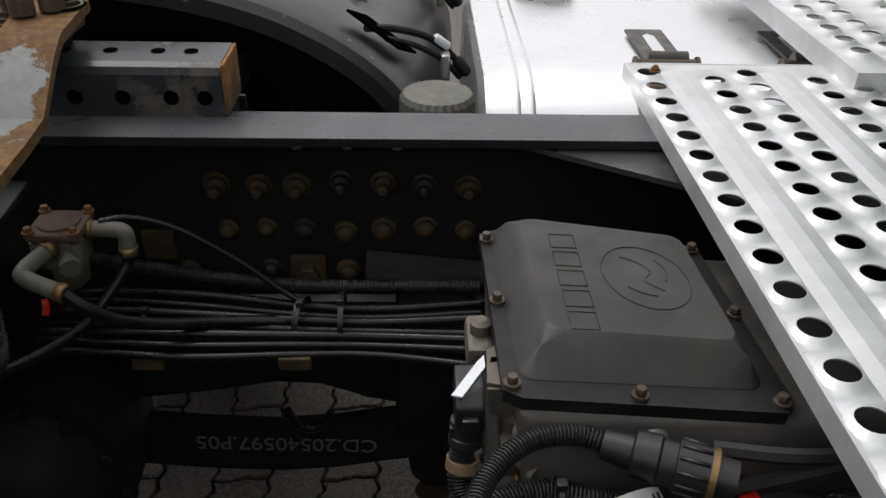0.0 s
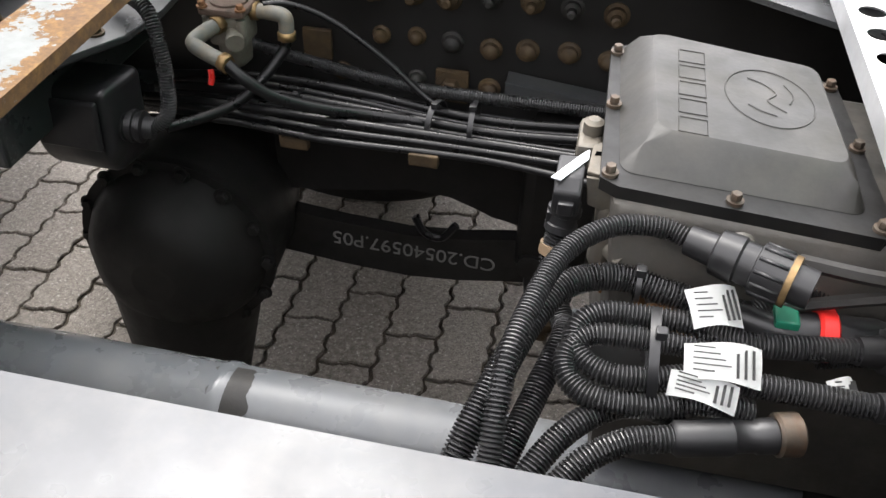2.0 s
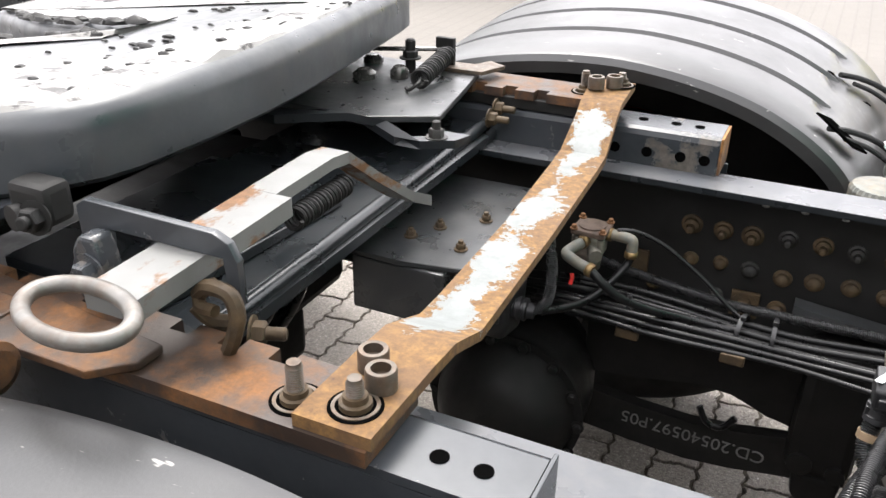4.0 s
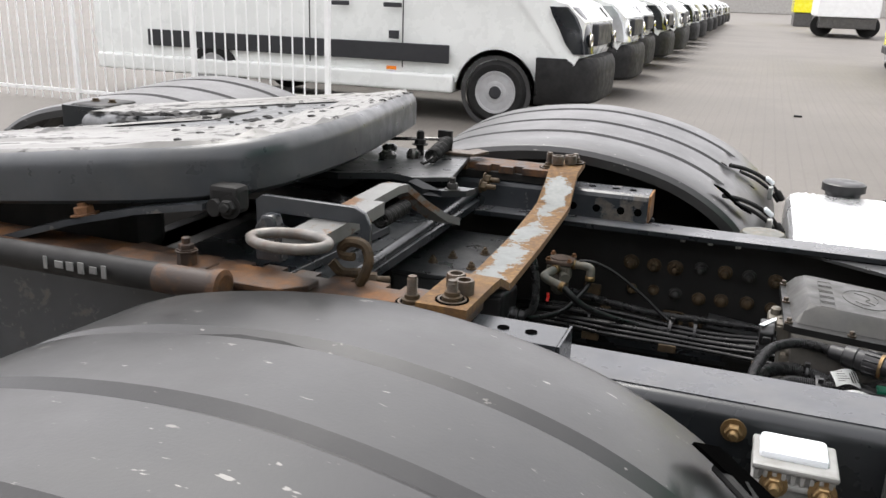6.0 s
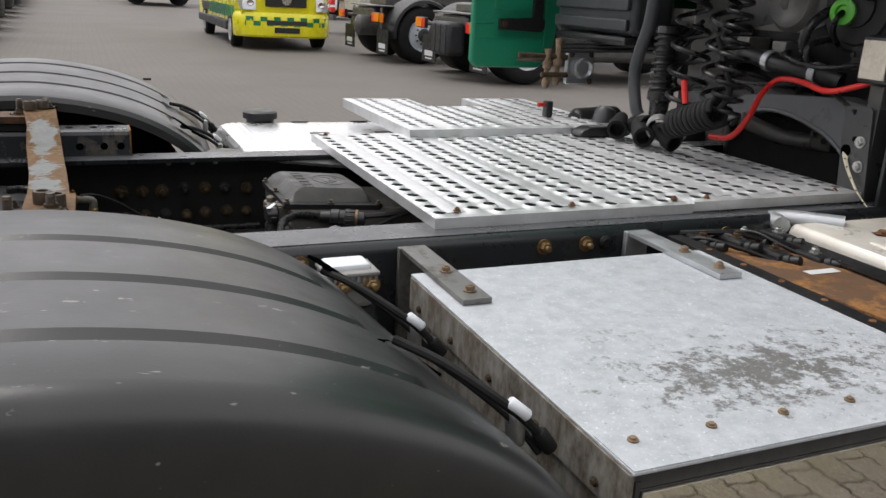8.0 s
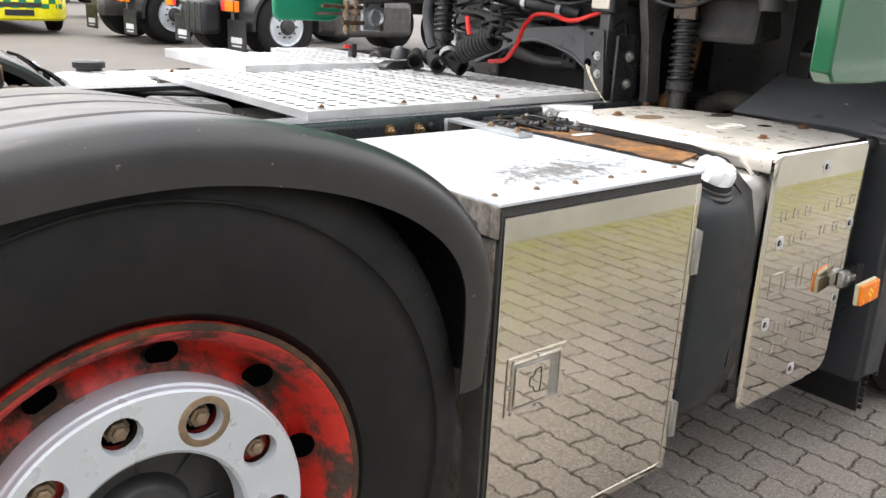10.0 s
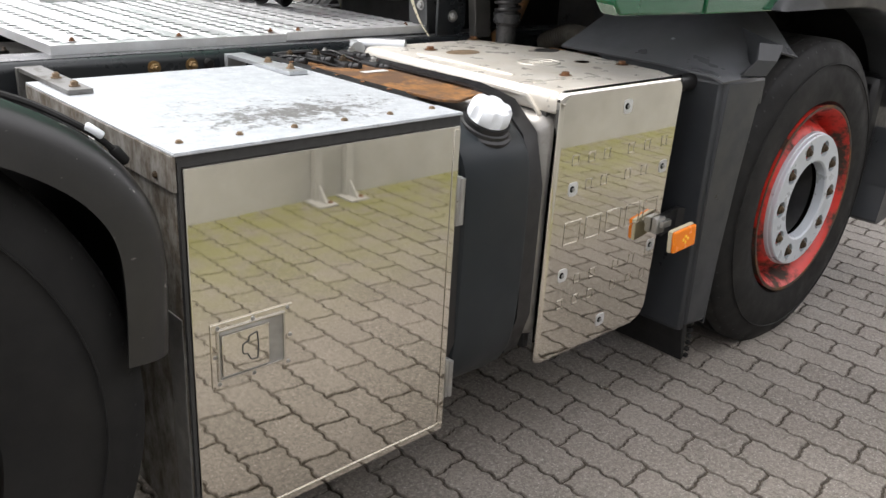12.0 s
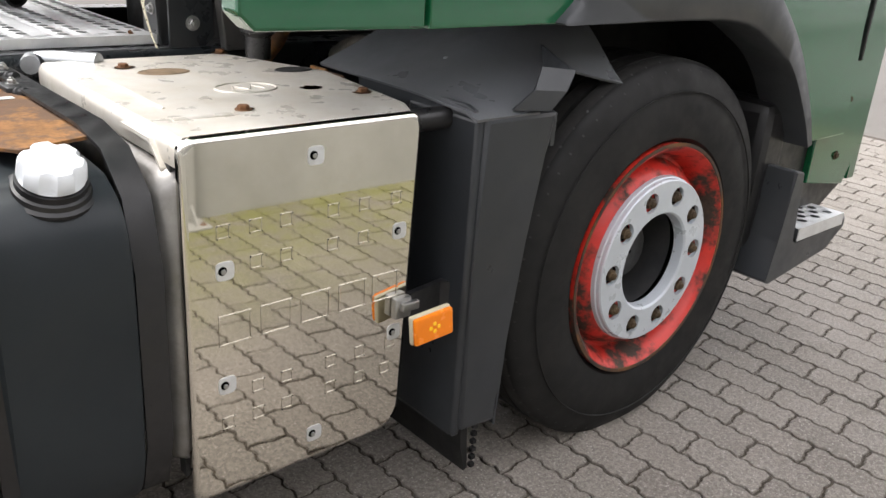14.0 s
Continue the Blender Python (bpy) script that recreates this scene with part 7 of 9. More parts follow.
part("air_pipe", b, M["cable"], carrier)

# ---- silencer with polished cover ----
M["sooted"] = surface("heat_dulled_steel", (0.32, 0.31, 0.295), 0.42, 0.6, 0.25, 8, 120, 0.15, 0.5, (0.10, 0.085, 0.07))
sil = thing("silencer", "boxed exhaust silencer with polished stainless cover", "silencer")
part("body", box(1.564, 2.03, -1.136, -0.47, 0.315, 0.845, 0.045, 4), M["sooted"], sil, "grey steel silencer body")
CX0, CX1, CZ0, CZ1, CY = 1.590, 2.048, 0.256, 0.896, -1.157
def cover_panel():
    bm = bmesh.new()
    r = 0.022
    pts = []
    corners = ((CX1 - r, CZ1 - r, 0, r), (CX0 + r, CZ1 - r, 90, r), (CX0 + r, CZ0 + r, 180, r), (CX1 - 0.07, CZ0 + 0.05, 270, 0.05))
    for cx, cz, a0, rr in corners:
        for k in range(7):
            a = radians(a0 + 15 * k)
            pts.append((cx + rr * math.cos(a), cz + rr * math.sin(a)))
    cxm, czm = (CX0 + CX1) / 2, (CZ0 + CZ1) / 2
    loops = []
    for y, ins in ((CY + 0.016, 0.0), (CY + 0.008, 0.0), (CY + 0.002, 0.0025), (CY, 0.009)):
        loops.append([bm.verts.new((x - ins * (1 if x > cxm else -1), y, z - ins * (1 if z > czm else -1))) for x, z in pts])
    rings(bm, loops)
    bm.faces.ensure_lookup_table()
    for f in bm.faces[:len(pts)]:
        f.material_index = 1
    return part("cover", bm, M["mirror"], sil, "mirror-polished embossed cover", auto=50)


cov = cover_panel()
# black box painting the shade in the gap beside the cover
part("cover_gap", box(CX0 + 0.005, CX0 + 0.02, CY + 0.046, CY + 0.07, CZ0 + 0.03, CZ1 - 0.02), M["ink"], sil)
for x, z in ((1.823, 0.845), (1.825, 0.312), (1.656, 0.678), (1.654, 0.472), (2.005, 0.679), (2.003, 0.472)):
    b = bmesh.new()
    prism(b, [(x + 0.016 * math.copysign(abs(math.cos(a)) ** 0.5, math.cos(a)), z + 0.016 * math.copysign(abs(math.sin(a)) ** 0.5, math.sin(a))) for a in [k * math.pi / 12 + 0.01 for k in range(24)]], "y", CY - 0.0015, CY - 0.0002, 0.0005)
    # flat pale plate: the sky glint of the dished recess is in its colour
    sq = part("screw_recess", b, M["alu"], cov, "pale square plate with the glint of a screw recess")
    b = bmesh.new()
    turned(b, (x - 0.005, CY - 0.0016, z + 0.001), (0, -1, 0), [(0, 0.0075), (0.0006, 0.0075)], 16)
    part("hole", b, M["void"], sq)
    b = bmesh.new()
    hexbolt(b, (x - 0.005, CY - 0.0022, z + 0.001), (0, -1, 0), 0.0045, 0.003, washer=False)
    part("screw", b, M["steel"], sq)
# embossed small squares in rows
def emboss(x, z, w=0.024, t=0.0013):
    bm = bmesh.new()
    for a in ((-w / 2, w / 2, w / 2 - 0.003, w / 2), (-w / 2, w / 2, -w / 2, -w / 2 + 0.003), (-w / 2, -w / 2 + 0.003, -w / 2, w / 2), (w / 2 - 0.003, w / 2, -w / 2, w / 2)):
        quad_box(bm, x + a[0], x + a[1], CY - t, CY - 0.0002, z + a[2], z + a[3], 0.0005)
    return part("embossed_square", bm, M["mirror"], cov)


for z, xs in ((0.744, (1.655, 1.712, 1.768, 1.860, 1.925, 1.995)), (0.682, (1.712, 1.768, 1.860, 1.925)), (0.452, (1.712, 1.768, 1.860, 1.925, 1.995)), (0.398, (1.655, 1.712, 1.768, 1.860, 1.925, 1.985))):
    for x in xs:
        emboss(x, z)
for k, x in enumerate((1.672, 1.748, 1.826, 1.904, 1.978)):
    b = bmesh.new()
    for a in ((-0.030, 0.030, 0.024, 0.028), (-0.030, 0.030, -0.028, -0.024), (-0.030, -0.026, -0.024, 0.024), (0.026, 0.030, -0.024, 0.024)):
        quad_box(b, x + a[0], x + a[1], CY - 0.0016, CY - 0.0002, 0.573 + a[2], 0.573 + a[3], 0.0011)
    part("embossed_bar", b, M["mirror"], cov)
# top plate
b = bmesh.new()
tp = [(1.592, -1.140), (1.60, -0.72), (1.61, -0.46), (2.02, -0.46), (2.13, -0.74), (2.085, -1.07), (2.045, -1.140)]
lo = [b.verts.new((x, y, 0.846)) for x, y in tp]
md = [b.verts.new((x, y, 0.880)) for x, y in tp]
cxm, cym = 1.84, -0.78
hi = [b.verts.new((cxm + (x - cxm) * 0.965, max(-1.134, cym + (y - cym) * 0.985), 0.893)) for x, y in tp]
rings(b, [lo, md, hi])
bmesh.ops.bevel(b, geom=b.edges[:], offset=0.006, segments=2, profile=0.5, affect="EDGES", clamp_overlap=True)
top = part("top_plate", b, M["beige"], sil, "stained pale stainless top plate", auto=50)
b = bmesh.new()
oval = [Vector((1.868 + 0.060 * math.cos(a), -0.845 + 0.046 * math.sin(a), 0.8935)) for a in [k * 2 * math.pi / 24 for k in range(25)]]
tube(b, oval, 0.0022, 6, n=2)
tube(b, [(1.835, -0.86, 0.8935), (1.85, -0.83, 0.8935), (1.868, -0.858, 0.8935), (1.886, -0.83, 0.8935), (1.90, -0.86, 0.8935)], 0.002, 6)
part("embossed_emblem", b, M["beige"], top)
for pts in ([(1.64, -1.03), (1.78, -1.035)], [(1.66, -0.62), (1.66, -0.95)]):
    b = bmesh.new()
    tube(b, [(*pts[0], 0.8925), ((pts[0][0] + pts[1][0]) / 2, (pts[0][1] + pts[1][1]) / 2, 0.8945), (*pts[1], 0.8925)], 0.004, 8)
    part("pressed_bead", b, M["beige"], top)
for x, y, r in ((1.795, -0.645, 0.036), (2.055, -0.71, 0.030)):
    b = bmesh.new()
    lp = [[b.verts.new((x + rr * 1.5 * math.cos(k * math.pi / 12), y + rr * 0.9 * math.sin(k * math.pi / 12), zz)) for k in range(24)] for rr, zz in ((r, 0.8934), (r * 0.93, 0.8950), (r * 0.85, 0.8938))]
    rings(b, lp)
    part("cutout", b, M["nutbrown"] if x < 1.8 else M["ink"], top, "pressed opening in the plate")
for x, y in ((1.740, -0.577), (1.774, -1.008), (2.007, -0.470), (2.055, -0.964)):
    part("bolt", hexbolt(bmesh.new(), (x, y, 0.8935), (0, 0, 1), 0.010, 0.007), M["rustbolt"], top)
for x, y, a in ((1.742, -0.577, 0.022), (1.778, -1.006, 0.018), (2.005, -0.472, 0.020), (2.052, -0.966, 0.020), (1.985, -0.89, 0.022)):
    b = bmesh.new()
    lp = [b.verts.new((x + a * (1 + 0.5 * noise.noise((k * 0.9, x * 9, y * 7))) * math.cos(k * math.pi / 9), y + a * 0.8 * (1 + 0.5 * noise.noise((k * 0.9, y * 9, 2))) * math.sin(k * math.pi / 9), 0.8942)) for k in range(18)]
    b.faces.new(lp)
    bmesh.ops.solidify(b, geom=b.faces[:], thickness=0.0006)
    part("rust_stain", b, M["rustedge"], top, "orange rust stain")
b = bmesh.new()
sheet(b, [(-0.95, 0.880), (-1.06, 0.878), (-1.10, 0.84), (-1.115, 0.78), (-1.118, 0.70)], "x", 1.586, 1.628, 0.006)
part("corner_flange", b, M["beige"], sil, "pale turned-down corner of the top plate")
part("rim_tube", tube(bmesh.new(), [(1.60, -0.45, 0.885), (1.62, -0.40, 0.885), (1.66, -0.43, 0.89), (1.72, -0.50, 0.893)], 0.019, 12), M["galv"], sil)
b = bmesh.new()
for k in range(8):
    x = 2.05 + 0.012 * k
    quad_box(b, x, x + 0.010, -1.06 + 0.05 * k, -1.00 + 0.05 * k, 0.865, 0.885 + 0.004 * (k % 3), 0.002)
part("heat_shield_scraps", b, M["rustedge"], sil, "corroded heat shield edge")

# side marker lamp on a bracket
lampth = thing("side_marker_lamp", "orange side marker lamp on a black bracket", "lamp")
part("bracket", prism(bmesh.new(), [(2.03, -1.150), (2.14, -1.135), (2.16, -1.17), (2.15, -1.175), (2.125, -1.148), (2.035, -1.165)], "z", 0.49, 0.545, 0.001), M["blackplastic"], lampth)
b = box(1.992, 2.030, -1.176, -1.158, 0.505, 0.548, 0.004)
quad_box(b, 2.002, 2.042, -1.186, -1.174, 0.522, 0.540, 0.003)
part("catch", b, M["steel"], lampth, "steel toggle catch")
R3 = Matrix.Translation((2.045, -1.220, 0.500)) @ Matrix.Rotation(radians(-4), 4, "Z") @ Matrix.Rotation(radians(-6), 4, "Y")
b = box(-0.046, 0.046, 0.0, 0.012, -0.030, 0.030, 0.004)
b.transform(R3)
part("housing", b, M["tan"], lampth, "pale lamp back")
b = box(-0.045, 0.045, -0.010, 0.001, -0.029, 0.029, 0.006)
b.transform(R3)
part("lens", b, M["orange"], lampth, "bright orange lens")
b = bmesh.new()
for u, w in ((0, 0.008), (0.009, 0), (-0.009, 0), (0, -0.008)):
    turned(b, (u, -0.0102, w), (0, -1, 0), [(0, 0.0045), (0.0012, 0.0035)], 10)
b.transform(R3)
part("reflector", b, M["amberled"], lampth, "yellow reflector dots")

# ---- front mudguard ----
fm = thing("front_mudguard", "dark grey plastic front mudguard and mud flap", "mudguard")
b = bmesh.new()
def arch(bm, y0, y1, pts, t=0.006):
    loops = [[bm.verts.new(q) for q in ((x, y0, z), (x, y1, z1), (x + t, y1, z1 - t), (x + t, y0, z - t))] for x, z, z1 in pts]
    rings(bm, loops)


arch(b, -1.212, -0.72, [(2.250, 0.20, 0.20), (2.262, 0.42, 0.42), (2.285, 0.62, 0.62), (2.315, 0.80, 0.80), (2.340, 0.870, 0.875)])
prism(b, [(2.153, 0.884), (2.350, 0.882), (2.322, 0.80), (2.292, 0.62), (2.268, 0.42), (2.255, 0.205), (2.150, 0.215), (2.150, 0.60)], "y", -1.213, -1.190, 0.010)
quad_box(b, 2.138, 2.160, -1.206, -1.00, 0.20, 0.884, 0.010, 3)
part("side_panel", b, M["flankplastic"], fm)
# upper shell sweeping from the ledge up to the cab
b = bmesh.new()
crown = smooth_path([(2.128, 0, 0.902), (2.142, 0, 0.909), (2.20, 0, 0.932), (2.25, 0, 0.954), (2.32, 0, 0.985), (2.40, 0, 1.012), (2.49, 0, 1.030), (2.60, 0, 1.040)], 3)
edge = [(2.10, -1.212), (2.30, -1.212), (2.35, -1.15), (2.41, -1.11), (2.50, -1.14), (2.62, -1.175)]
grid = []
for p in crown:
    for (xa, ya), (xb, yb) in zip(edge, edge[1:]):
        if xa <= p.x <= xb:
            yo = ya + (yb - ya) * (p.x - xa) / (xb - xa)
    row = []
    for k in range(19):
        y = yo + (-0.70 - yo) * (k / 18) ** 1.3
        g = min(1.0, max(0.0, (y + 1.212) / 0.21))
        g = g * g * (3 - 2 * g)
        base = min(p.z, 0.884 + 0.010 * min(1.0, (y + 1.212) / 0.03))
        row.append(b.verts.new((p.x, y, base + (p.z - base) * g)))
    grid.append(row)
for r0, r1 in zip(grid, grid[1:]):
    for k in range(18):
        b.faces.new((r0[k], r0[k + 1], r1[k + 1], r1[k]))
bmesh.ops.recalc_face_normals(b, faces=b.faces[:])
bmesh.ops.solidify(b, geom=b.faces[:], thickness=0.006)
# the shell's sky reflection is painted in by the paler grey
part("upper_shell", b, M["guardgrey"], fm, "smooth grey upper shell, paled for sky sheen", auto=60)
b = bmesh.new()
prism(b, [(-1.21, 0.878), (-1.12, 0.888), (-1.06, 0.90), (-1.02, 0.925), (-1.02, 0.86), (-1.12, 0.82), (-1.21, 0.81)], "x", 2.335, 2.348, 0.002)
part("end_flange", b, M["flankplastic"], fm)
b = bmesh.new()
G = [[b.verts.new(q) for q in row] for row in (((2.225, -1.205, 0.892), (2.262, -1.222, 0.930), (2.300, -1.200, 0.968)), ((2.300, -1.233, 0.889), (2.335, -1.238, 0.925), (2.354, -1.238, 0.964)), ((2.345, -1.16, 0.884), (2.375, -1.16, 0.925), (2.395, -1.15, 0.975)), ((2.41, -1.06, 0.89), (2.44, -1.05, 0.94), (2.46, -1.03, 0.99)))]
for r0, r1 in zip(G, G[1:]):
    for k in range(2):
        b.faces.new((r0[k], r0[k + 1], r1[k + 1], r1[k]))
bmesh.ops.recalc_face_normals(b, faces=b.faces[:])
bmesh.ops.solidify(b, geom=b.faces[:], thickness=0.006)
part("wing_flap", b, M["bumperplastic"], fm, "pointed dark grey wing flap", auto=20)
b = bmesh.new()
prism(b, [(2.16, 0.27), (2.18, 0.27), (2.195, 0.10), (2.185, 0.095), (2.17, 0.16)], "y", -1.20, -0.85, 0.001)
for k in range(8):
    z = 0.10 + 0.020 * k
    quad_box(b, 2.20, 2.212, -1.206, -1.195, z, z + 0.010, 0.001)
part("mud_flap", b, M["rubber"], fm, "black ribbed mud flap")
b = bmesh.new()
rod(b, (2.06, -1.10, 0.865), (2.17, -1.12, 0.870), 0.022, 14)
part("support_tube", b, M["blackplastic"], fm)
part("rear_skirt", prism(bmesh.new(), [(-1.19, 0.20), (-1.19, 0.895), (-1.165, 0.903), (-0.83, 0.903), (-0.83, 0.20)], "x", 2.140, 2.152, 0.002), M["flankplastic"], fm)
b = bmesh.new()
turned(b, (2.248, -0.983, 0.951), (-0.3, -0.2, 1), [(0, 0.007), (0.002, 0.006), (0.003, 0.002)], 14)
part("rivet", b, M["galv"], fm)
b = bmesh.new()
tube(b, [(2.36, -0.44, 0.86), (2.355, -0.50, 0.89), (2.35, -0.56, 0.905), (2.33, -0.64, 0.90)], 0.030, 18, 0.0022, 0.010)
solo("flexible_pipe", b, M["cast"], "grey corrugated exhaust pipe behind the silencer", "pipe")

# ---- cab ----
cab = thing("truck_cab", "green truck cab with dark grey wheel arch and step", "truck cab")
YC = -1.20
b = bmesh.new()
prism(b, [(1.665, 1.075), (1.69, 1.05), (2.005, 1.045), (2.005, 2.6), (1.665, 2.6)], "y", YC, YC + 0.05, 0.006)
part("rear_side_panel", b, M["greenpaint"], cab, "glossy dark green panel")
b = bmesh.new()
prism(b, [(2.010, 1.045), (2.33, 1.045), (2.43, 1.13), (2.70, 1.17), (2.98, 1.15), (3.08, 1.10), (3.20, 1.01), (3.285, 0.925), (3.35, 0.84), (3.41, 0.75), (3.455, 0.682), (3.715, 0.682), (3.665, 1.00), (3.66, 2.6), (2.010, 2.6)], "y", YC - 0.003, YC + 0.05, 0.004)
part("side_panel", b, M["greenpaint"], cab, "glossy dark green panel")
# wheel arch lip
b = bmesh.new()
ar = [(2.325, 1.046), (2.50, 1.045), (2.70, 1.045), (2.88, 1.041), (3.00, 1.025), (3.09, 0.990), (3.19, 0.940), (3.26, 0.885), (3.32, 0.820), (3.38, 0.745), (3.422, 0.680)]
oo = [(2.318, 1.050), (2.36, 1.085), (2.43, 1.15), (2.70, 1.19), (2.98, 1.17), (3.08, 1.12), (3.20, 1.03), (3.285, 0.945), (3.35, 0.86), (3.41, 0.77), (3.452, 0.686)]
ar = [(p.x, p.y) for p in smooth_path([(x, z, 0) for x, z in ar], 5)]
oo = [(p.x, p.y) for p in smooth_path([(x, z, 0) for x, z in oo], 5)]
loops = [[b.verts.new(q) for q in ((x, YC - 0.022, z), (x * 0.94 + u * 0.06, YC - 0.030, z * 0.94 + w * 0.06), (x * 0.1 + u * 0.9, YC - 0.028, z * 0.1 + w * 0.9), (u, YC - 0.020, w), (u, YC + 0.06, w), (x, YC + 0.10, z))] for (x, z), (u, w) in zip(ar, oo)]
rings(b, loops)
part("wheel_arch", b, M["bumperplastic"], cab, "dark grey plastic wheel arch", auto=60)
b = bmesh.new()
loops = [[b.verts.new(q) for q in ((x, YC + 0.06, z), (x, YC + 0.42, z + 0.02), (x, YC + 0.42, z + 0.03), (x, YC + 0.06, z + 0.01))] for x, z in oo]
rings(b, loops)
part("arch_liner", b, M["blackplastic"], cab, "black wheel arch liner")
part("arch_back", box(2.36, 3.50, -0.80, -0.72, 0.45, 1.25, 0.01), M["underframe"], cab)
part("arch_front", box(3.30, 3.44, -1.16, -0.74, 0.36, 0.80, 0.03), M["blackplastic"], cab, "black liner ahead of the wheel")
# door and step ahead of the wheel
b = bmesh.new()
prism(b, [(3.60, 0.53), (3.86, 0.49), (3.90, 0.56), (3.90, 2.6), (3.672, 2.6), (3.672, 0.70), (3.60, 0.70)], "y", YC + 0.03, YC + 0.06, 0.004)
part("door", b, M["greenpaint"], cab, "glossy green cab door")
part("door_handle_strip", box(3.735, 3.750, YC + 0.012, YC + 0.029, 0.90, 1.20, 0.004), M["blackplastic"], cab, "black seal strip on the door edge")
for z in (0.60, 0.78):
    part("bolt", hexbolt(bmesh.new(), (3.76, YC + 0.029, z), (0, -1, 0), 0.010, 0.006), M["darkbolt"], cab)
b = bmesh.new()
prism(b, [(3.300, 0.300), (3.325, 0.285), (3.66, 0.325), (3.76, 0.385), (3.76, 0.420), (3.44, 0.385), (3.415, 0.40), (3.402, 0.615), (3.352, 0.625), (3.335, 0.42)], "y", YC - 0.05, YC + 0.25, 0.006)
part("step_panel", b, M["bumperplastic"], cab, "dark grey step moulding")
b = bmesh.new()
punched(b, [3.47, 3.51, 3.55, 3.59, 3.63, 3.67], [YC - 0.05 + 0.05 * k for k in range(6)], 3.43, 3.72, YC - 0.055, YC + 0.20, 0.440, 0.015, 0.002)
quad_box(b, 3.43, 3.72, YC - 0.058, YC - 0.0552, 0.402, 0.441)
part("step_tread", b, M["alu"], cab, "perforated aluminium step")
part("bumper_side", prism(bmesh.new(), [(3.40, 0.72), (3.44, 0.42), (3.78, 0.42), (3.93, 0.50), (3.90, 0.56), (3.62, 0.56), (3.60, 0.72)], "y", YC + 0.05, YC + 0.14, 0.004), M["blackplastic"], cab)
# back wall and floor of the cab
part("rear_wall", box(1.70, 1.74, -1.15, 1.20, 1.64, 2.6, 0.01), M["greenback"], cab, "green painted back wall")
part("far_side", box(2.10, 3.90, 1.17, 1.20, 1.30, 2.6, 0.0), M["greenpaint"], cab)
b = bmesh.new()
prism(b, [(1.615, 1.075), (1.635, 1.052), (1.90, 1.052), (1.945, 1.075), (1.96, 1.14), (1.985, 1.30), (1.985, 2.6), (1.615, 2.6)], "y", 1.18, 1.21, 0.010)
fp = part("far_corner_panel", b, M["greenback"], cab, "green inner face of the cab corner panel")
for a in ((1.700, 1.716, 1.265, 2.5), (1.664, 1.676, 1.30, 2.5), (1.915, 1.93, 1.10, 2.5)):
    part("stiffening_rib", box(a[0], a[1], 1.174, 1.1795, a[2], a[3], 0.003), M["greenback"], fp)
for z, x0, x1 in ((1.262, 1.717, 1.86), (1.212, 1.63, 1.70), (1.160, 1.63, 1.87)):
    part("crease", box(x0, x1, 1.175, 1.1795, z, z + 0.006, 0.002), M["greenback"], fp)
b = prism(bmesh.new(), [(1.715, 1.193), (1.715, 1.232), (1.858, 1.236), (1.860, 1.6), (1.888, 1.6), (1.892, 1.236), (1.905, 1.232), (1.905, 1.20), (1.89, 1.186)], "y", 1.155, 1.1735, 0.003)
part("hinge_bracket", b, M["blackplastic"], fp, "black hinge bracket")
part("bolt", hexbolt(bmesh.new(), (1.735, 1.1548, 1.213), (0, -1, 0), 0.009, 0.006), M["darkbolt"], fp)
part("panel_rod", rod(bmesh.new(), (1.80, 1.16, 1.085), (2.02, 1.12, 1.088), 0.007, 8), M["dulledsteel"], fp)
part("roof", box(1.70, 3.92, -1.19, 1.19, 2.601, 2.65, 0.01), M["greenpaint"], cab)
part("front_wall", box(3.905, 3.95, -1.165, 1.19, 0.50, 2.60, 0.0), M["greenpaint"], cab)
part("cab_floor", box(1.75, 3.72, -1.14, 1.16, 1.66, 1.72, 0.02), M["cabback"], cab)
b = box(1.665, 1.72, -1.14, -0.690, 1.360, 1.65, 0.012)
part("lock_pocket", b, M["greenback"], cab, "green cab lock pocket")
b = box(1.652, 1.716, -0.843, -0.835, 1.322, 1.384, 0.003)
quad_box(b, 1.652, 1.716, -0.752, -0.744, 1.322, 1.384, 0.003)
quad_box(b, 1.652, 1.716, -0.8345, -0.7525, 1.321, 1.329, 0.003)
quad_box(b, 1.652, 1.664, -0.8345, -0.7525, 1.377, 1.384, 0.002)
quad_box(b, 1.708, 1.716, -0.8345, -0.7525, 1.3295, 1.40, 0.002)
lp2 = part("lock_pocket", b, M["greenback"], cab, "open green lock pocket")
b = box(1.690, 1.7075, -0.812, -0.790, 1.337, 1.366, 0.003)
part("latch", b, M["cabback"], lp2, "dark latch inside the pocket")
part("lock_pocket", box(1.665, 1.72, 0.055, 0.30, 1.350, 1.65, 0.012), M["greenback"], cab, "green cab lock pocket")
part("lock_pocket", box(1.662, 1.70, 0.20, 0.26, 1.335, 1.352, 0.006), M["greenback"], cab, "green cab lock pocket")

# ---- behind the cab: engine bay parts ----
eng = thing("engine", "sooty black engine and intake behind the cab", "engine")
b = bmesh.new()
turned(b, (2.35, -0.05, 1.30), (0, -1, 0), [(0, 0.17), (0.10, 0.19), (0.12, 0.17), (0.24, 0.17), (0.25, 0.20), (0.28, 0.20)], 28)
turned(b, (2.30, 0.15, 1.33), (0, 1, 0), [(0, 0.20), (0.30, 0.22), (0.34, 0.16)], 28)
part("air_cleaner", b, M["cabback"], eng)
b = bmesh.new()
turned(b, (2.17, -0.20, 1.35), (0, -1, 0), [(0, 0.088), (0.005, 0.096), (0.30, 0.096), (0.31, 0.088)], 32)
part("filter_drum", b, M["blackplastic"], eng, "black filter drum")
b = bmesh.new()
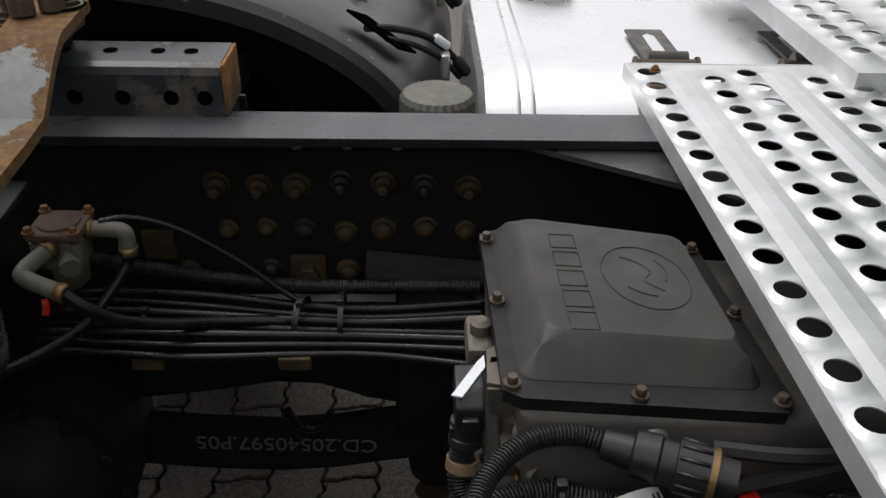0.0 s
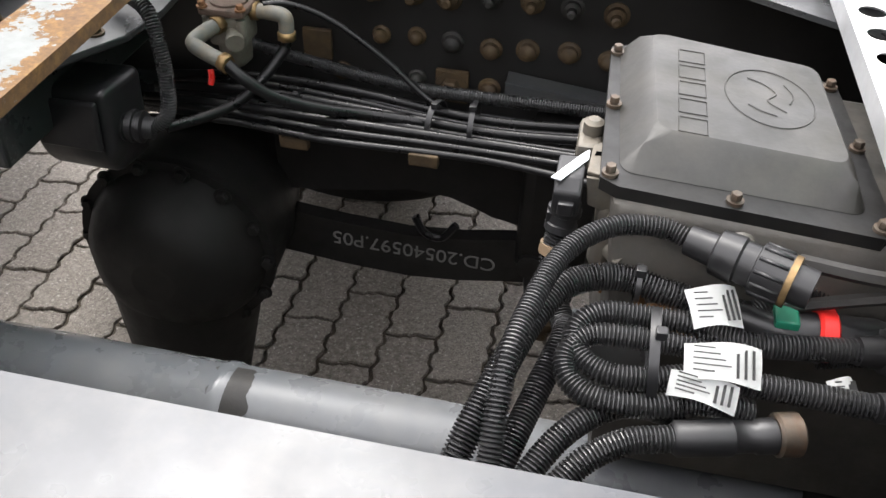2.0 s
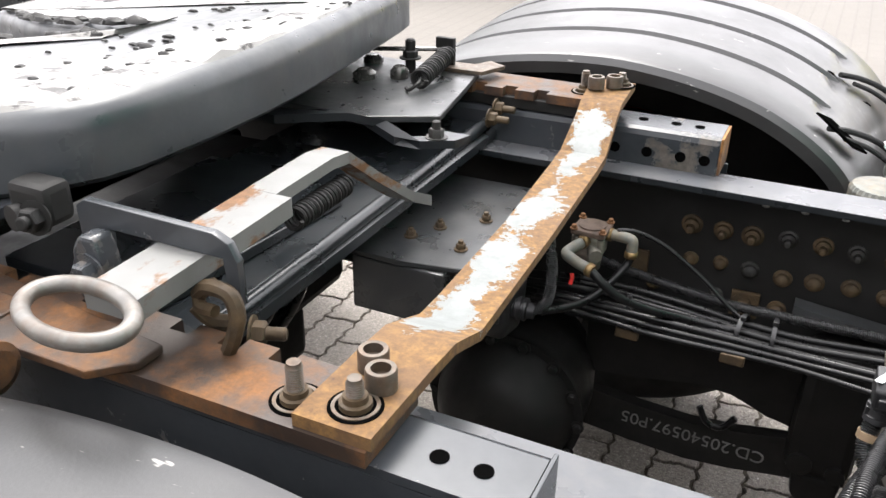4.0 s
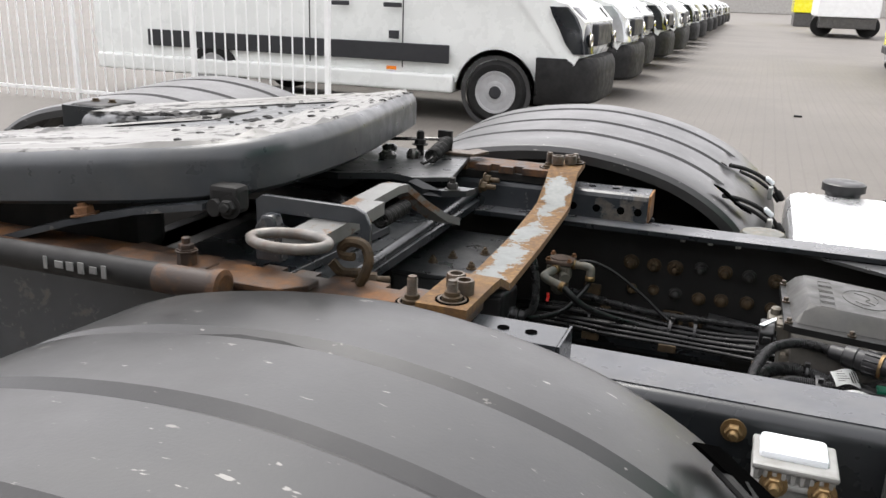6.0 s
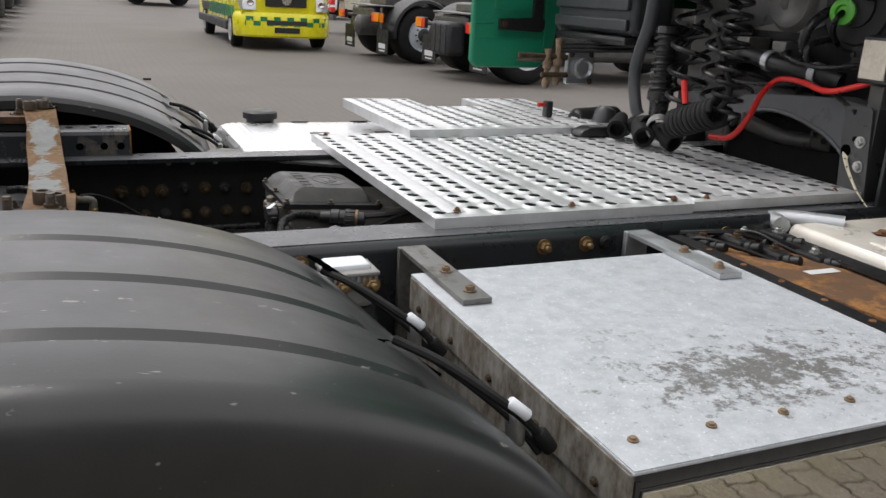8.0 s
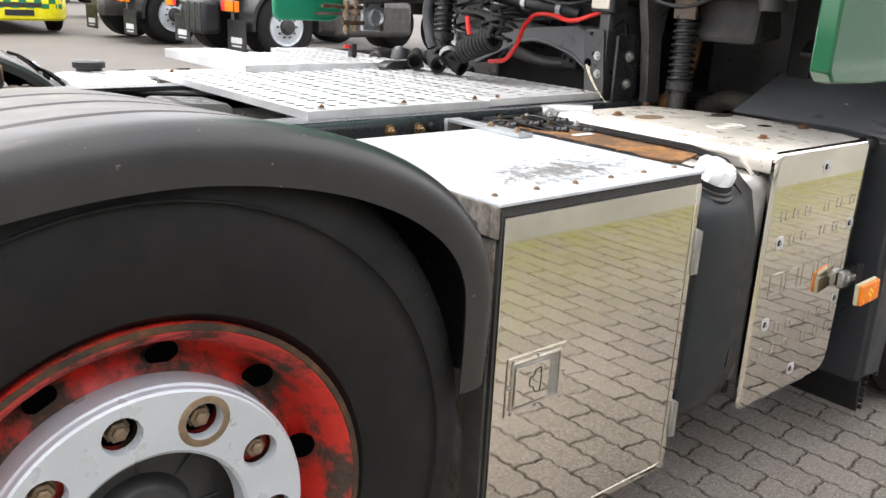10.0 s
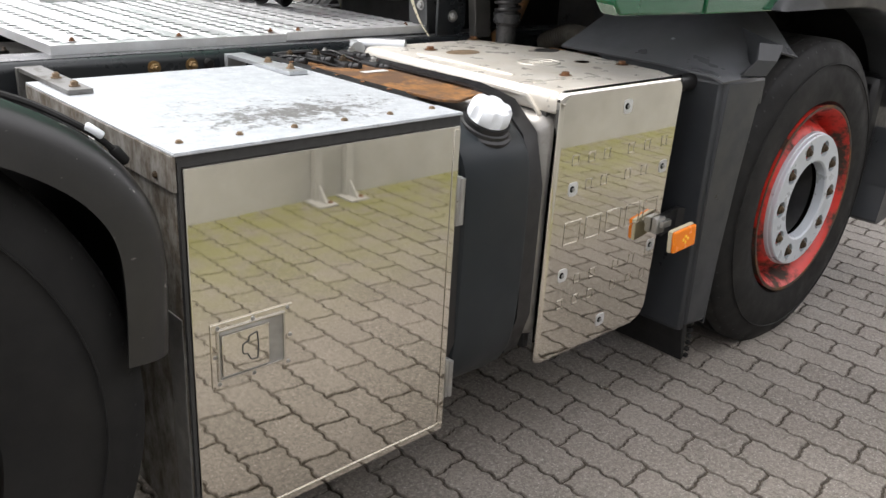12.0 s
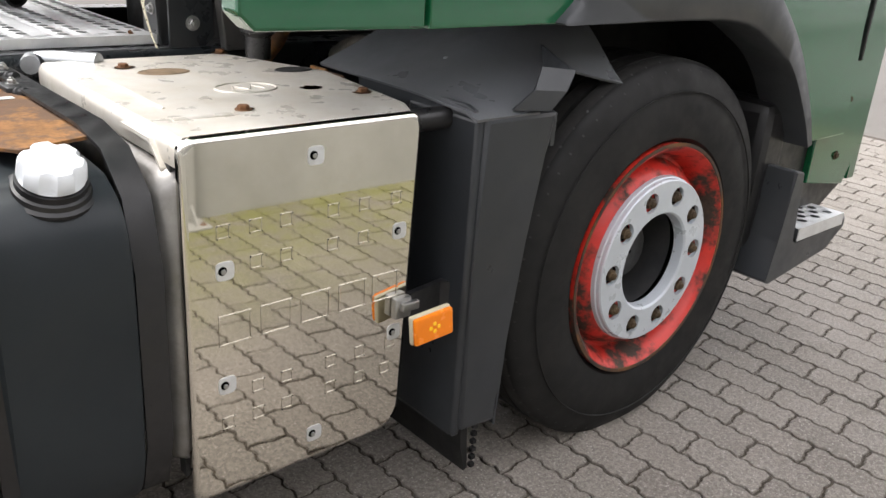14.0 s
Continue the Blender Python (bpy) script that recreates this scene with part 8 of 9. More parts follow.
turned(b, (2.17, -0.278, 1.35), (0, -1, 0), [(0, 0.097), (0.002, 0.101), (0.016, 0.101), (0.018, 0.097)], 32, False)
part("clamp_band", b, M["galv"], eng, "bright clamp band")
b = bmesh.new()
turned(b, (2.12, -0.128, 1.333), (-1, 0, 0), [(0, 0.112), (0.050, 0.112), (0.056, 0.106), (0.054, 0.096), (0.060, 0.092), (0.060, 0.052), (0.066, 0.050), (0.068, 0.02)], 36)
part("fan_hub", b, M["blackplastic"], eng, "black round housing")
b = bmesh.new()
turned(b, (2.052, -0.098, 1.317), (-1, -0.25, 0.05), [(0, 0.033), (0.016, 0.033), (0.019, 0.028), (0.019, 0.018), (0.010, 0.016), (0.010, 0.002)], 24)
part("green_cap", b, M["limegreen"], eng, "bright lime green cap")
b = bmesh.new()
tube(b, [(2.036, -0.104, 1.318), (2.015, -0.108, 1.300), (2.02, -0.10, 1.268), (2.05, -0.095, 1.235)], 0.007, 8)
part("cap_hose", b, M["cable"], eng)
b = box(2.105, 2.40, 0.015, 0.40, 1.12, 1.62, 0.05, 4)
part("casting", b, M["casting"], eng, "dusty grey engine casting")
b = bmesh.new()
turned(b, (2.106, 0.132, 1.341), (-1, 0, 0), [(0, 0.088), (0.016, 0.078), (0.020, 0.072), (0.014, 0.062), (0.005, 0.040), (0.003, 0.002)], 36)
part("dished_cover", b, M["casting"], eng)
for y, z in ((0.215, 1.225), (0.075, 1.222)):
    b = prism(bmesh.new(), [(y - 0.022, z - 0.05), (y + 0.022, z - 0.05), (y + 0.026, z + 0.012), (y - 0.026, z + 0.012)], "x", 2.02, 2.10, 0.004)
    part("pipe_bracket", b, M["casting"], eng)
b = bmesh.new()
quad_box(b, 2.1, 3.3, -0.33, 0.36, 0.66, 1.30, 0.06, 3)
part("engine_block", b, M["underframe"], eng)
b = bmesh.new()
tube(b, [(1.90, 0.28, 1.12), (2.0, 0.16, 1.10), (2.08, 0.02, 1.07), (2.2, -0.05, 1.06)], 0.035, 12)
tube(b, [(1.95, 0.10, 1.02), (2.05, 0.0, 0.98), (2.15, -0.15, 1.0)], 0.022, 10)
part("coolant_pipe", b, M["cabback"], eng)
b = bmesh.new()
arc = [(p.x, p.y) for p in smooth_path([(0.30, 0.955, 0), (0.23, 0.985, 0), (0.162, 1.013, 0), (0.09, 1.042, 0), (0.024, 1.055, 0), (-0.045, 1.052, 0), (-0.108, 1.039, 0), (-0.201, 1.006, 0), (-0.30, 0.935, 0)], 4)]
prism(b, [(-0.345, 0.905), (-0.345, 1.10), (-0.19, 1.118), (0.0, 1.100), (0.21, 1.075), (0.42, 1.06), (0.42, 0.95)] + arc, "x", 1.98, 2.04, 0.003)
tube(b, [(1.980, y, z + 0.002) for y, z in arc[::3]], 0.006, 8)
part("cab_crossmember", b, M["guardgrey"], eng, "dark grey arched cross member")
b = box(2.15, 3.4, -0.45, 0.55, 0.22, 0.66, 0.05, 3)
part("sump", b, M["underframe"], eng)
# tall pipe
b = bmesh.new()
tube(b, [(1.655, 0.163, 1.025), (1.65, 0.172, 1.045), (1.65, 0.190, 1.10), (1.65, 0.194, 1.15), (1.65, 0.175, 1.21), (1.65, 0.154, 1.27), (1.65, 0.142, 1.40), (1.66, 0.14, 1.7)], 0.0165, 14)
solo("rubber_pipe", b, M["bumperplastic"], "upright dark grey rubber pipe", "pipe")
# coiled trailer lines
def coil_line(name, top, bot, R, turns, r, label):
    bm = bmesh.new()
    n = int(turns * 14)
    pts = []
    for i in range(n + 1):
        f = i / n
        c = Vector(top).lerp(Vector(bot), f)
        w = 1 + 0.15 * math.sin(f * 9)
        pts.append(c + Vector((R * w * math.cos(2 * math.pi * i / 14), R * w * math.sin(2 * math.pi * i / 14), 0.0)))
    tube(bm, pts, r, 7, n=2)
    return solo(name, bm, M["cable"], label, "coiled cable", "coiled trailer cables")


coil_line("coiled_cable", (1.75, 0.125, 1.75), (1.73, 0.070, 1.05), 0.042, 11, 0.0065, "black coiled trailer cable hanging behind the cab")
coil_line("coiled_cable", (1.76, 0.015, 1.75), (1.74, -0.038, 1.06), 0.034, 11, 0.0065, "black coiled trailer cable hanging behind the cab")
coil_line("coiled_cable", (1.76, -0.055, 1.75), (1.73, -0.085, 1.06), 0.031, 21, 0.0052, "thin black coiled trailer cable hanging behind the cab")
# air couplings lying on the catwalk
coup = thing("trailer_couplings", "black air couplings lying on the catwalk", "coupling")
for p, q in (((1.722, 0.250, 0.985), (1.684, 0.166, 0.962)), ((1.728, 0.175, 0.985), (1.742, 0.105, 0.957)), ((1.74, 0.36, 0.985), (1.68, 0.29, 0.962))):
    b = bmesh.new()
    d = Vector(q) - Vector(p)
    L = d.length
    turned(b, p, d, [(0, 0.020), (L * 0.3, 0.024), (L * 0.6, 0.024), (L * 0.62, 0.029), (L, 0.029), (L, 0.021), (L * 0.7, 0.019)], 22)
    part("coupling_head", b, M["rubber"], coup)
b = bmesh.new()
coil(b, (1.72, 0.20, 0.99), (1.74, 0.29, 0.975), 0.022, 0.006, 8, 8)
coil(b, (1.69, 0.060, 1.015), (1.70, -0.095, 1.070), 0.031, 0.0075, 10, 8)
tube(b, [(1.735, 0.18, 0.985), (1.71, 0.13, 1.00), (1.69, 0.08, 1.01), (1.69, 0.06, 1.02)], 0.009, 8)
tube(b, [(1.70, -0.095, 1.075), (1.72, -0.10, 1.11), (1.74, -0.06, 1.16), (1.75, 0.0, 1.24)], 0.008, 8)
part("coiled_hose", b, M["rubber"], coup)
part("coupling_spring", coil(bmesh.new(), (1.715, 0.150, 0.985), (1.735, 0.175, 0.995), 0.030, 0.0035, 3, 6), M["steel"], coup, "bright wire clip")
b = bmesh.new()
tube(b, [(1.80, 0.037, 0.985), (1.80, -0.039, 0.998), (1.83, -0.057, 1.047), (1.89, -0.030, 1.107), (1.93, -0.038, 1.143), (1.93, -0.114, 1.146), (1.93, -0.19, 1.133), (1.94, -0.25, 1.146), (1.96, -0.36, 1.19), (1.96, -0.42, 1.235), (1.94, -0.455, 1.245)], 0.0075, 10)
solo("red_hose", b, M["red"], "bright red air hose", "hose")
b = bmesh.new()
tube(b, [(1.70, 0.048, 1.13), (1.70, 0.040, 1.10), (1.70, 0.032, 1.072)], 0.008, 8)
solo("red_hose", b, M["red"], "short bright red hose end", "hose")
hose("cable_run", [(2.0, 0.35, 1.13), (1.95, 0.10, 1.12), (1.98, -0.12, 1.135), (1.9, -0.32, 1.10)], 0.006, "black cable under the cab", mat="cable", cat="cable")
hose("cable_run", [(1.93, -0.44, 1.25), (1.90, -0.488, 1.23), (1.90, -0.566, 1.203), (1.90, -0.652, 1.197), (1.90, -0.747, 1.226), (1.92, -0.90, 1.25)], 0.006, "black cable under the cab", mat="cable", cat="cable")
# cab suspension struts
def strut(x, y, z0, z1, label):
    th = thing("cab_strut", label, "suspension strut", group="cab suspension struts")
    bm = bmesh.new()
    rod(bm, (x, y, z0), (x, y, z1), 0.029, 20)
    turned(bm, (x, y, z0), (0, 0, 1), [(0, 0.028), (0.05, 0.030), (0.06, 0.040), (0.085, 0.040)], 20)
    turned(bm, (x, y, z1), (0, 0, -1), [(0, 0.034), (0.02, 0.038), (0.024, 0.030)], 20)
    part("damper", bm, M["conduit"], th)
    bm = bmesh.new()
    coil(bm, (x, y, z0 + 0.07), (x, y, z1 - 0.02), 0.034, 0.0052, 10, 8, 16)
    part("coil_spring", bm, M["blackplastic"], th, "black coil spring")


strut(2.065, -0.542, 0.89, 1.18, "black coil-over cab damper")
strut(1.93, 0.44, 0.97, 1.25, "black coil-over cab damper on the far side")
mount = thing("cab_mount", "dark steel cab mount bracket with a square post", "bracket")
mount.location = (0.038, 0.033, -0.006)
b = prism(bmesh.new(), [(-0.318, 1.112), (-0.326, 1.118), (-0.388, 1.122), (-0.396, 1.116), (-0.418, 0.905), (-0.340, 0.905)], "x", 1.862, 1.870, 0.001)
quad_box(b, 1.8705, 1.93, -0.405, -0.395, 0.905, 1.12, 0.002)
post = part("post", b, M["crossplate"], mount, "grey steel post with punched holes")
for y, z, r in ((-0.363, 1.046, 0.007), (-0.344, 1.017, 0.014)):
    part("bolt_hole", turned(bmesh.new(), (1.8615, y, z), (-1, 0, 0), [(0, r), (0.0006, r)], 18), M["void"], post)
for y, z in ((-0.380, 1.042), (-0.386, 0.987)):
    part("bolt", hexbolt(bmesh.new(), (1.8615, y, z), (-1, 0, 0), 0.0095, 0.008, 0.004), M["steel"], mount)
b = prism(bmesh.new(), [(1.876, 1.105), (1.965, 1.112), (1.985, 1.06), (1.985, 0.93), (1.96, 0.905), (1.876, 0.905)], "y", -0.445, -0.435, 0.002)
part("side_plate", b, M["chassis"], mount)
b = prism(bmesh.new(), [(1.925, 1.29), (1.945, 1.312), (2.085, 1.312), (2.105, 1.29), (2.06, 1.22), (2.03, 1.10), (2.06, 0.90), (1.995, 0.90), (1.972, 1.095), (1.945, 1.20)], "y", -0.485, -0.455, 0.004)
part("bracket_plate", b, M["cabback"], mount)
part("damper_bracket", box(1.992, 2.004, -0.625, -0.548, 1.165, 1.335, 0.003), M["dulledsteel"], mount, "rust-browned damper bracket")
b = bmesh.new()
tube(b, [(2.10, -0.44, 0.86), (2.13, -0.50, 0.95), (2.16, -0.52, 1.10), (2.13, -0.48, 1.25)], 0.025, 10)
part("stay", b, M["rustedge"], mount, "rust-brown stay")
for x, z in ((1.934, 1.044), (1.932, 0.960)):
    part("bolt", hexbolt(bmesh.new(), (x, -0.4455, z), (0, -1, 0), 0.012, 0.010, 0.006), M["steel"], mount)
b = bmesh.new()
rod(b, (2.06, -0.46, 1.25), (2.12, -0.80, 1.25), 0.032, 16)
rod(b, (2.10, -0.80, 1.20), (2.10, -0.80, 1.30), 0.045, 16)
part("lock_arm", b, M["cabback"], mount)
part("lock_bolt", hexbolt(bmesh.new(), (2.09, -0.86, 1.26), (-0.4, -1, 0), 0.022, 0.016, 0.01), M["steel"], mount)
b = bmesh.new()
prism(b, [(2.04, 1.10), (2.20, 1.12), (2.16, 1.24), (2.06, 1.24)], "y", -0.80, -0.58, 0.02)
part("arm_casting", b, M["gearbox"], mount)
M["milky"] = surface("yellowed_lens", (0.55, 0.50, 0.42), 0.3, 0, 0.15, 30, 80, 0.05, 0.4, (0.36, 0.31, 0.24))
wl2 = thing("work_lamp", "square black work lamp with a milky lens", "lamp")
R4 = Matrix.Translation((1.900, -0.343, 1.219)) @ Matrix.Rotation(radians(-3), 4, "Z")
b = box(-0.002, 0.072, -0.050, 0.046, -0.054, 0.052, 0.010, 3)
b.transform(R4)
part("housing", b, M["blackplastic"], wl2)
b = box(-0.006, -0.001, -0.036, 0.036, -0.043, 0.042, 0.004)
b.transform(R4)
part("lens", b, M["milky"], wl2, "milky yellowed lens")
b = box(0.02, 0.045, -0.02, 0.02, -0.115, -0.0545, 0.004)
b.transform(R4)
part("foot", b, M["cabback"], wl2)
b = bmesh.new()
pts = [(1.900, -0.311, 1.005), (1.893, -0.319, 0.993), (1.890, -0.338, 0.966), (1.886, -0.372, 0.930), (1.882, -0.414, 0.899)]
path = smooth_path(pts, 6)
lp = [[b.verts.new(p + Vector(q)) for q in ((0, 0.0085, 0.005), (0, -0.0085, -0.005), (0.0015, -0.0085, -0.005), (0.0015, 0.0085, 0.005))] for p in path]
rings(b, lp)
tie_strap = solo("perforated_tie", b, M["tan"], "cream perforated strap end hanging down", "strap")
for p in path[6::4]:
    part("punched_hole", turned(bmesh.new(), p + Vector((-0.0001, 0, 0)), (-1, 0, 0), [(0, 0.0022), (0.0004, 0.0022)], 10), M["void"], tie_strap)
# dark screen beneath the cab closing the bay
solo("bay_shield", box(2.55, 2.60, -0.70, 1.10, 0.62, 1.34, 0.01), M["cabback"], "sooty black panel under the cab", "panel")
# battery-box and air tank shapes on the far side by the cab
b = bmesh.new()
turned(b, (1.74, 0.62, 0.935), (0.9, 0.3, 0), [(0, 0.03), (0.015, 0.042), (0.20, 0.042), (0.21, 0.03)], 20)
solo("air_bellows", b, M["blackplastic"], "black bellows beside the far step", "bellows")
b = bmesh.new()
turned(b, (1.80, 0.55, 0.935), (0.3, 0, 1), [(0, 0.035), (0.04, 0.035), (0.055, 0.026), (0.06, 0.01)], 20)
solo("dust_cap", b, M["bumperplastic"], "grey domed plastic dust cap", "cap")
b = box(1.64, 1.665, 0.63, 0.66, 0.945, 0.998, 0.006)
solo("small_valve", b, M["blackplastic"], "small black valve with a red tap", "valve")
part("tap", box(1.615, 1.6395, 0.638, 0.652, 0.980, 0.992, 0.003), M["red"], bpy.data.objects["small_valve"], "red tap")
# ribbed intake housing and cab tilt lock on the far side
duct = thing("intake_duct", "dark grey ribbed air intake housing behind the cab", "duct")
part("housing", box(1.86, 2.02, 0.53, 1.00, 1.21, 2.2, 0.025, 3), M["bumperplastic"], duct)
for k in range(7):
    part("rib", box(1.845, 1.862, 0.545, 0.985, 1.225 + 0.062 * k, 1.262 + 0.062 * k, 0.006), M["bumperplastic"], duct)
part("bottom_lip", box(1.85, 2.0, 0.55, 0.98, 1.180, 1.209, 0.012), M["blackplastic"], duct)
lockt = thing("tilt_lock", "weathered aluminium tilt lock with rusty pipes", "lock")
part("lock_plate", box(1.80, 1.905, 0.795, 0.815, 1.035, 1.150, 0.006), M["galv"], lockt)
b = bmesh.new()
turned(b, (1.862, 0.794, 1.088), (0, -1, 0), [(0, 0.036), (0.012, 0.036), (0.014, 0.030), (0.006, 0.022), (0.006, 0.004)], 24)
part("lock_ring", b, M["galv"], lockt)
for x, z0, z1 in ((1.765, 1.03, 1.185), (1.725, 1.02, 1.15)):
    b = bmesh.new()
    turned(b, (x, 0.80, z0), (0, 0, 1), [(0, 0.007), (0.012, 0.013), (0.030, 0.013), (0.032, 0.009), (0.065, 0.009), (0.067, 0.015), (0.088, 0.015), (0.090, 0.010), (0.115, 0.010), (z1 - z0, 0.013)], 12)
    part("union", b, M["nutbrown"], lockt, "rusty union")
part("cross_pipe", rod(bmesh.new(), (1.62, 0.81, 1.128), (1.80, 0.80, 1.124), 0.009, 10), M["darkbolt"], lockt, "rusty cross pipe")
part("cross_pipe", rod(bmesh.new(), (1.70, 0.79, 1.066), (1.80, 0.79, 1.066), 0.009, 10), M["darkbolt"], lockt, "rusty cross pipe")
for x, z in ((1.815, 1.135), (1.893, 1.135), (1.893, 1.045)):
    part("bolt", hexbolt(bmesh.new(), (x, 0.794, z), (0, -1, 0), 0.007, 0.006), M["dulledsteel"], lockt)
for k in range(3):
    hose("tilt_pipe", [(1.78, 0.80, 1.17 - 0.012 * k), (1.95, 0.66, 1.185 - 0.012 * k), (2.0, 0.50, 1.20 - 0.014 * k), (1.99, 0.36, 1.27 - 0.014 * k)], 0.0075, "black tilt hydraulics pipe", mat="cable", cat="pipe", group="tilt pipes")
# engine dressing: pulley, ducts, flanges, hoses and wiring
b = bmesh.new()
tube(b, [(2.04, 0.24, 1.198), (2.01, 0.184, 1.192), (2.0, 0.12, 1.187), (2.0, 0.058, 1.178), (2.0, -0.02, 1.172), (2.01, -0.09, 1.162), (2.03, -0.145, 1.150)], 0.023, 16)
part("intake_pipe", b, M["blackplastic"], eng)
for p, d in (((2.0, 0.085, 1.182), (0, -1, -0.12)), ((2.005, -0.075, 1.165), (0.1, -1, -0.1))):
    b = bmesh.new()
    turned(b, p, d, [(0, 0.0235), (0, 0.028), (0.020, 0.028), (0.020, 0.0235)], 24, False)
    part("hose_clamp", b, M["galv"], eng)
for k, (y, z) in enumerate(((0.30, 1.24), (-0.20, 1.21), (-0.30, 1.22), (-0.12, 1.00), (0.28, 1.14), (-0.30, 1.06))):
    b = box(2.02, 2.10, y - 0.035, y + 0.035, z - 0.03, z + 0.03, 0.010)
    hexbolt(b, (2.02, y - 0.012, z), (-1, 0, 0), 0.009, 0.008, 0.005)
    hexbolt(b, (2.02, y + 0.02, z + 0.01), (-1, 0, 0), 0.007, 0.008)
    part("bracket_block", b, M["gearbox"], eng)
wires = "engine hoses and wiring"
rr = random.Random(11)
for k in range(12):
    y0 = rr.uniform(-0.40, 0.35)
    y1 = y0 + rr.uniform(-0.35, 0.35)
    z0, z1 = rr.uniform(0.98, 1.38), rr.uniform(0.98, 1.38)
    xm = rr.uniform(1.95, 2.05)
    hose("engine_hose", [(2.09, y0, z0), (xm, y0 * 0.7 + y1 * 0.3, (z0 + z1) / 2 + rr.uniform(-0.05, 0.08)), (xm, y0 * 0.3 + y1 * 0.7, (z0 + z1) / 2 + rr.uniform(-0.06, 0.05)), (2.09, y1, z1)], rr.choice((0.006, 0.009, 0.013)), "black hose on the engine", rib=0.0, mat=rr.choice(("cable", "conduit")), cat="hose", group=wires)
# cab tilt arm with its bright pivot bolt, beside the damper
b = bmesh.new()
rod(b, (1.97, -0.47, 1.262), (1.97, -0.70, 1.268), 0.020, 16)
turned(b, (1.97, -0.66, 1.268), (0, -1, 0), [(0, 0.034), (0.06, 0.034), (0.065, 0.026)], 18)
part("tilt_arm", b, M["chassis"], mount)
part("pivot_bolt", hexbolt(bmesh.new(), (1.945, -0.665, 1.272), (-1, -0.1, 0), 0.013, 0.010, 0.006), M["steel"], mount, "bright pivot bolt")
# mudflap and bumper beside the far step
b = bmesh.new()
prism(b, [(1.60, 0.93), (1.612, 0.948), (1.64, 0.958), (1.75, 0.96), (1.78, 0.948), (1.78, 0.93)], "y", 0.36, 0.42, 0.008)
solo("pipe_cover", b, M["blackplastic"], "black plastic cover on the far rail", "cover")

M["stucco"] = surface("weathered_grey_stucco", (0.36, 0.355, 0.335), 0.8, 0, 0.15, 2, 80, 0.15, 0.35, (0.25, 0.24, 0.21))
M["skyblock"] = surface("dull_grey_sky_block", (0.20, 0.20, 0.19), 0.6, 0, 0.1, 0.8, 60, 0.05)
# ---- low wall with white fence along the near edge of the yard ----
WY = -3.10
b = bmesh.new()
quad_box(b, -8, 12, WY - 0.25, WY, -0.05, 0.62, 0.012)
quad_box(b, -8, 12, WY - 0.28, WY + 0.03, 0.62, 0.70, 0.010)
tagged(part("wall_near", b, M["stucco"]), "low pale plastered wall beside the lorry", "wall", kind="structure")


def fence_run(name, x0, x1, y, z0, z1, step, label):
    th = thing(name, label, "fence")
    x = x0
    k = 0
    while x <= x1 + 0.001:
        post = k % 12 == 0
        w = 0.05 if post else 0.014
        part("post" if post else "bar", box(x - w / 2, x + w / 2, y - w / 2, y + w / 2, z0, z1 + (0.06 if post else 0)), M["fence"], th, flat=True)
        x += step
        k += 1
    for z in (z0 + 0.10, z1 - 0.10):
        part("rail", box(x0, x1, y - 0.010, y + 0.010, z - 0.02, z + 0.02), M["fence"], th, flat=True)
    return th


fence_run("white_fence", -4.0, 10.4, WY - 0.12, 0.70, 1.9, 0.40, "white tubular fence on a low wall")
fence_run("white_fence", -12.12, -3.72, 6.6, 0.0, 2.1, 0.14, "white painted steel fence in front of parked vans")
b = box(-4.25, -3.35, 6.35, 6.75, 0.0, 0.26, 0.02)
for x in (-4.05, -3.65):
    quad_box(b, x - 0.10, x + 0.10, 6.33, 6.345, 0.02, 0.12, 0.004)
solo("concrete_block", b, M["concrete"], "pale concrete ballast block at a fence post", "concrete block")


ff = thing("fence_foot", "pair of grey fence feet bolted to the paving", "fence foot")
for x, d in ((2.30, -1), (2.47, 1)):
    part("upright", box(x - 0.022, x + 0.022, WY + 0.020, WY + 0.055, 0.012, 1.90, 0.003), M["stucco"], ff)
    part("base_plate", box(x - 0.05, x + 0.05, WY + 0.012, WY + 0.135, 0.002, 0.011, 0.002), M["stucco"], ff)
    part("gusset", prism(bmesh.new(), [(WY + 0.056, 0.0115), (WY + 0.12, 0.0115), (WY + 0.056, 0.085)], "x", x - 0.004, x + 0.004), M["stucco"], ff)
    part("bolt", hexbolt(bmesh.new(), (x + 0.028, WY + 0.10, 0.0112), (0, 0, 1), 0.009, 0.007), M["rustbolt"], ff)

# plain unseen wall behind the camera, added to block sky light there
tagged(part("wall_hall", box(-40, 40, -8.4, -8.0, -0.05, 5.2, 0.02), M["skyblock"]), "unseen grey wall added to block low sky light", "wall", kind="structure")

# ---- vans ----
def nose_x(y):
    """How far a van's bumper reaches forwards at a distance y from its middle line."""
    return 0.44 + 0.61 * (1 - (abs(y) / 1.012) ** 4.5) ** 0.55


def nose_plan():
    ys = [1.012 * math.sin(radians(90 * k / 12)) for k in range(-12, 13)]
    return [(nose_x(y), y) for y in ys]


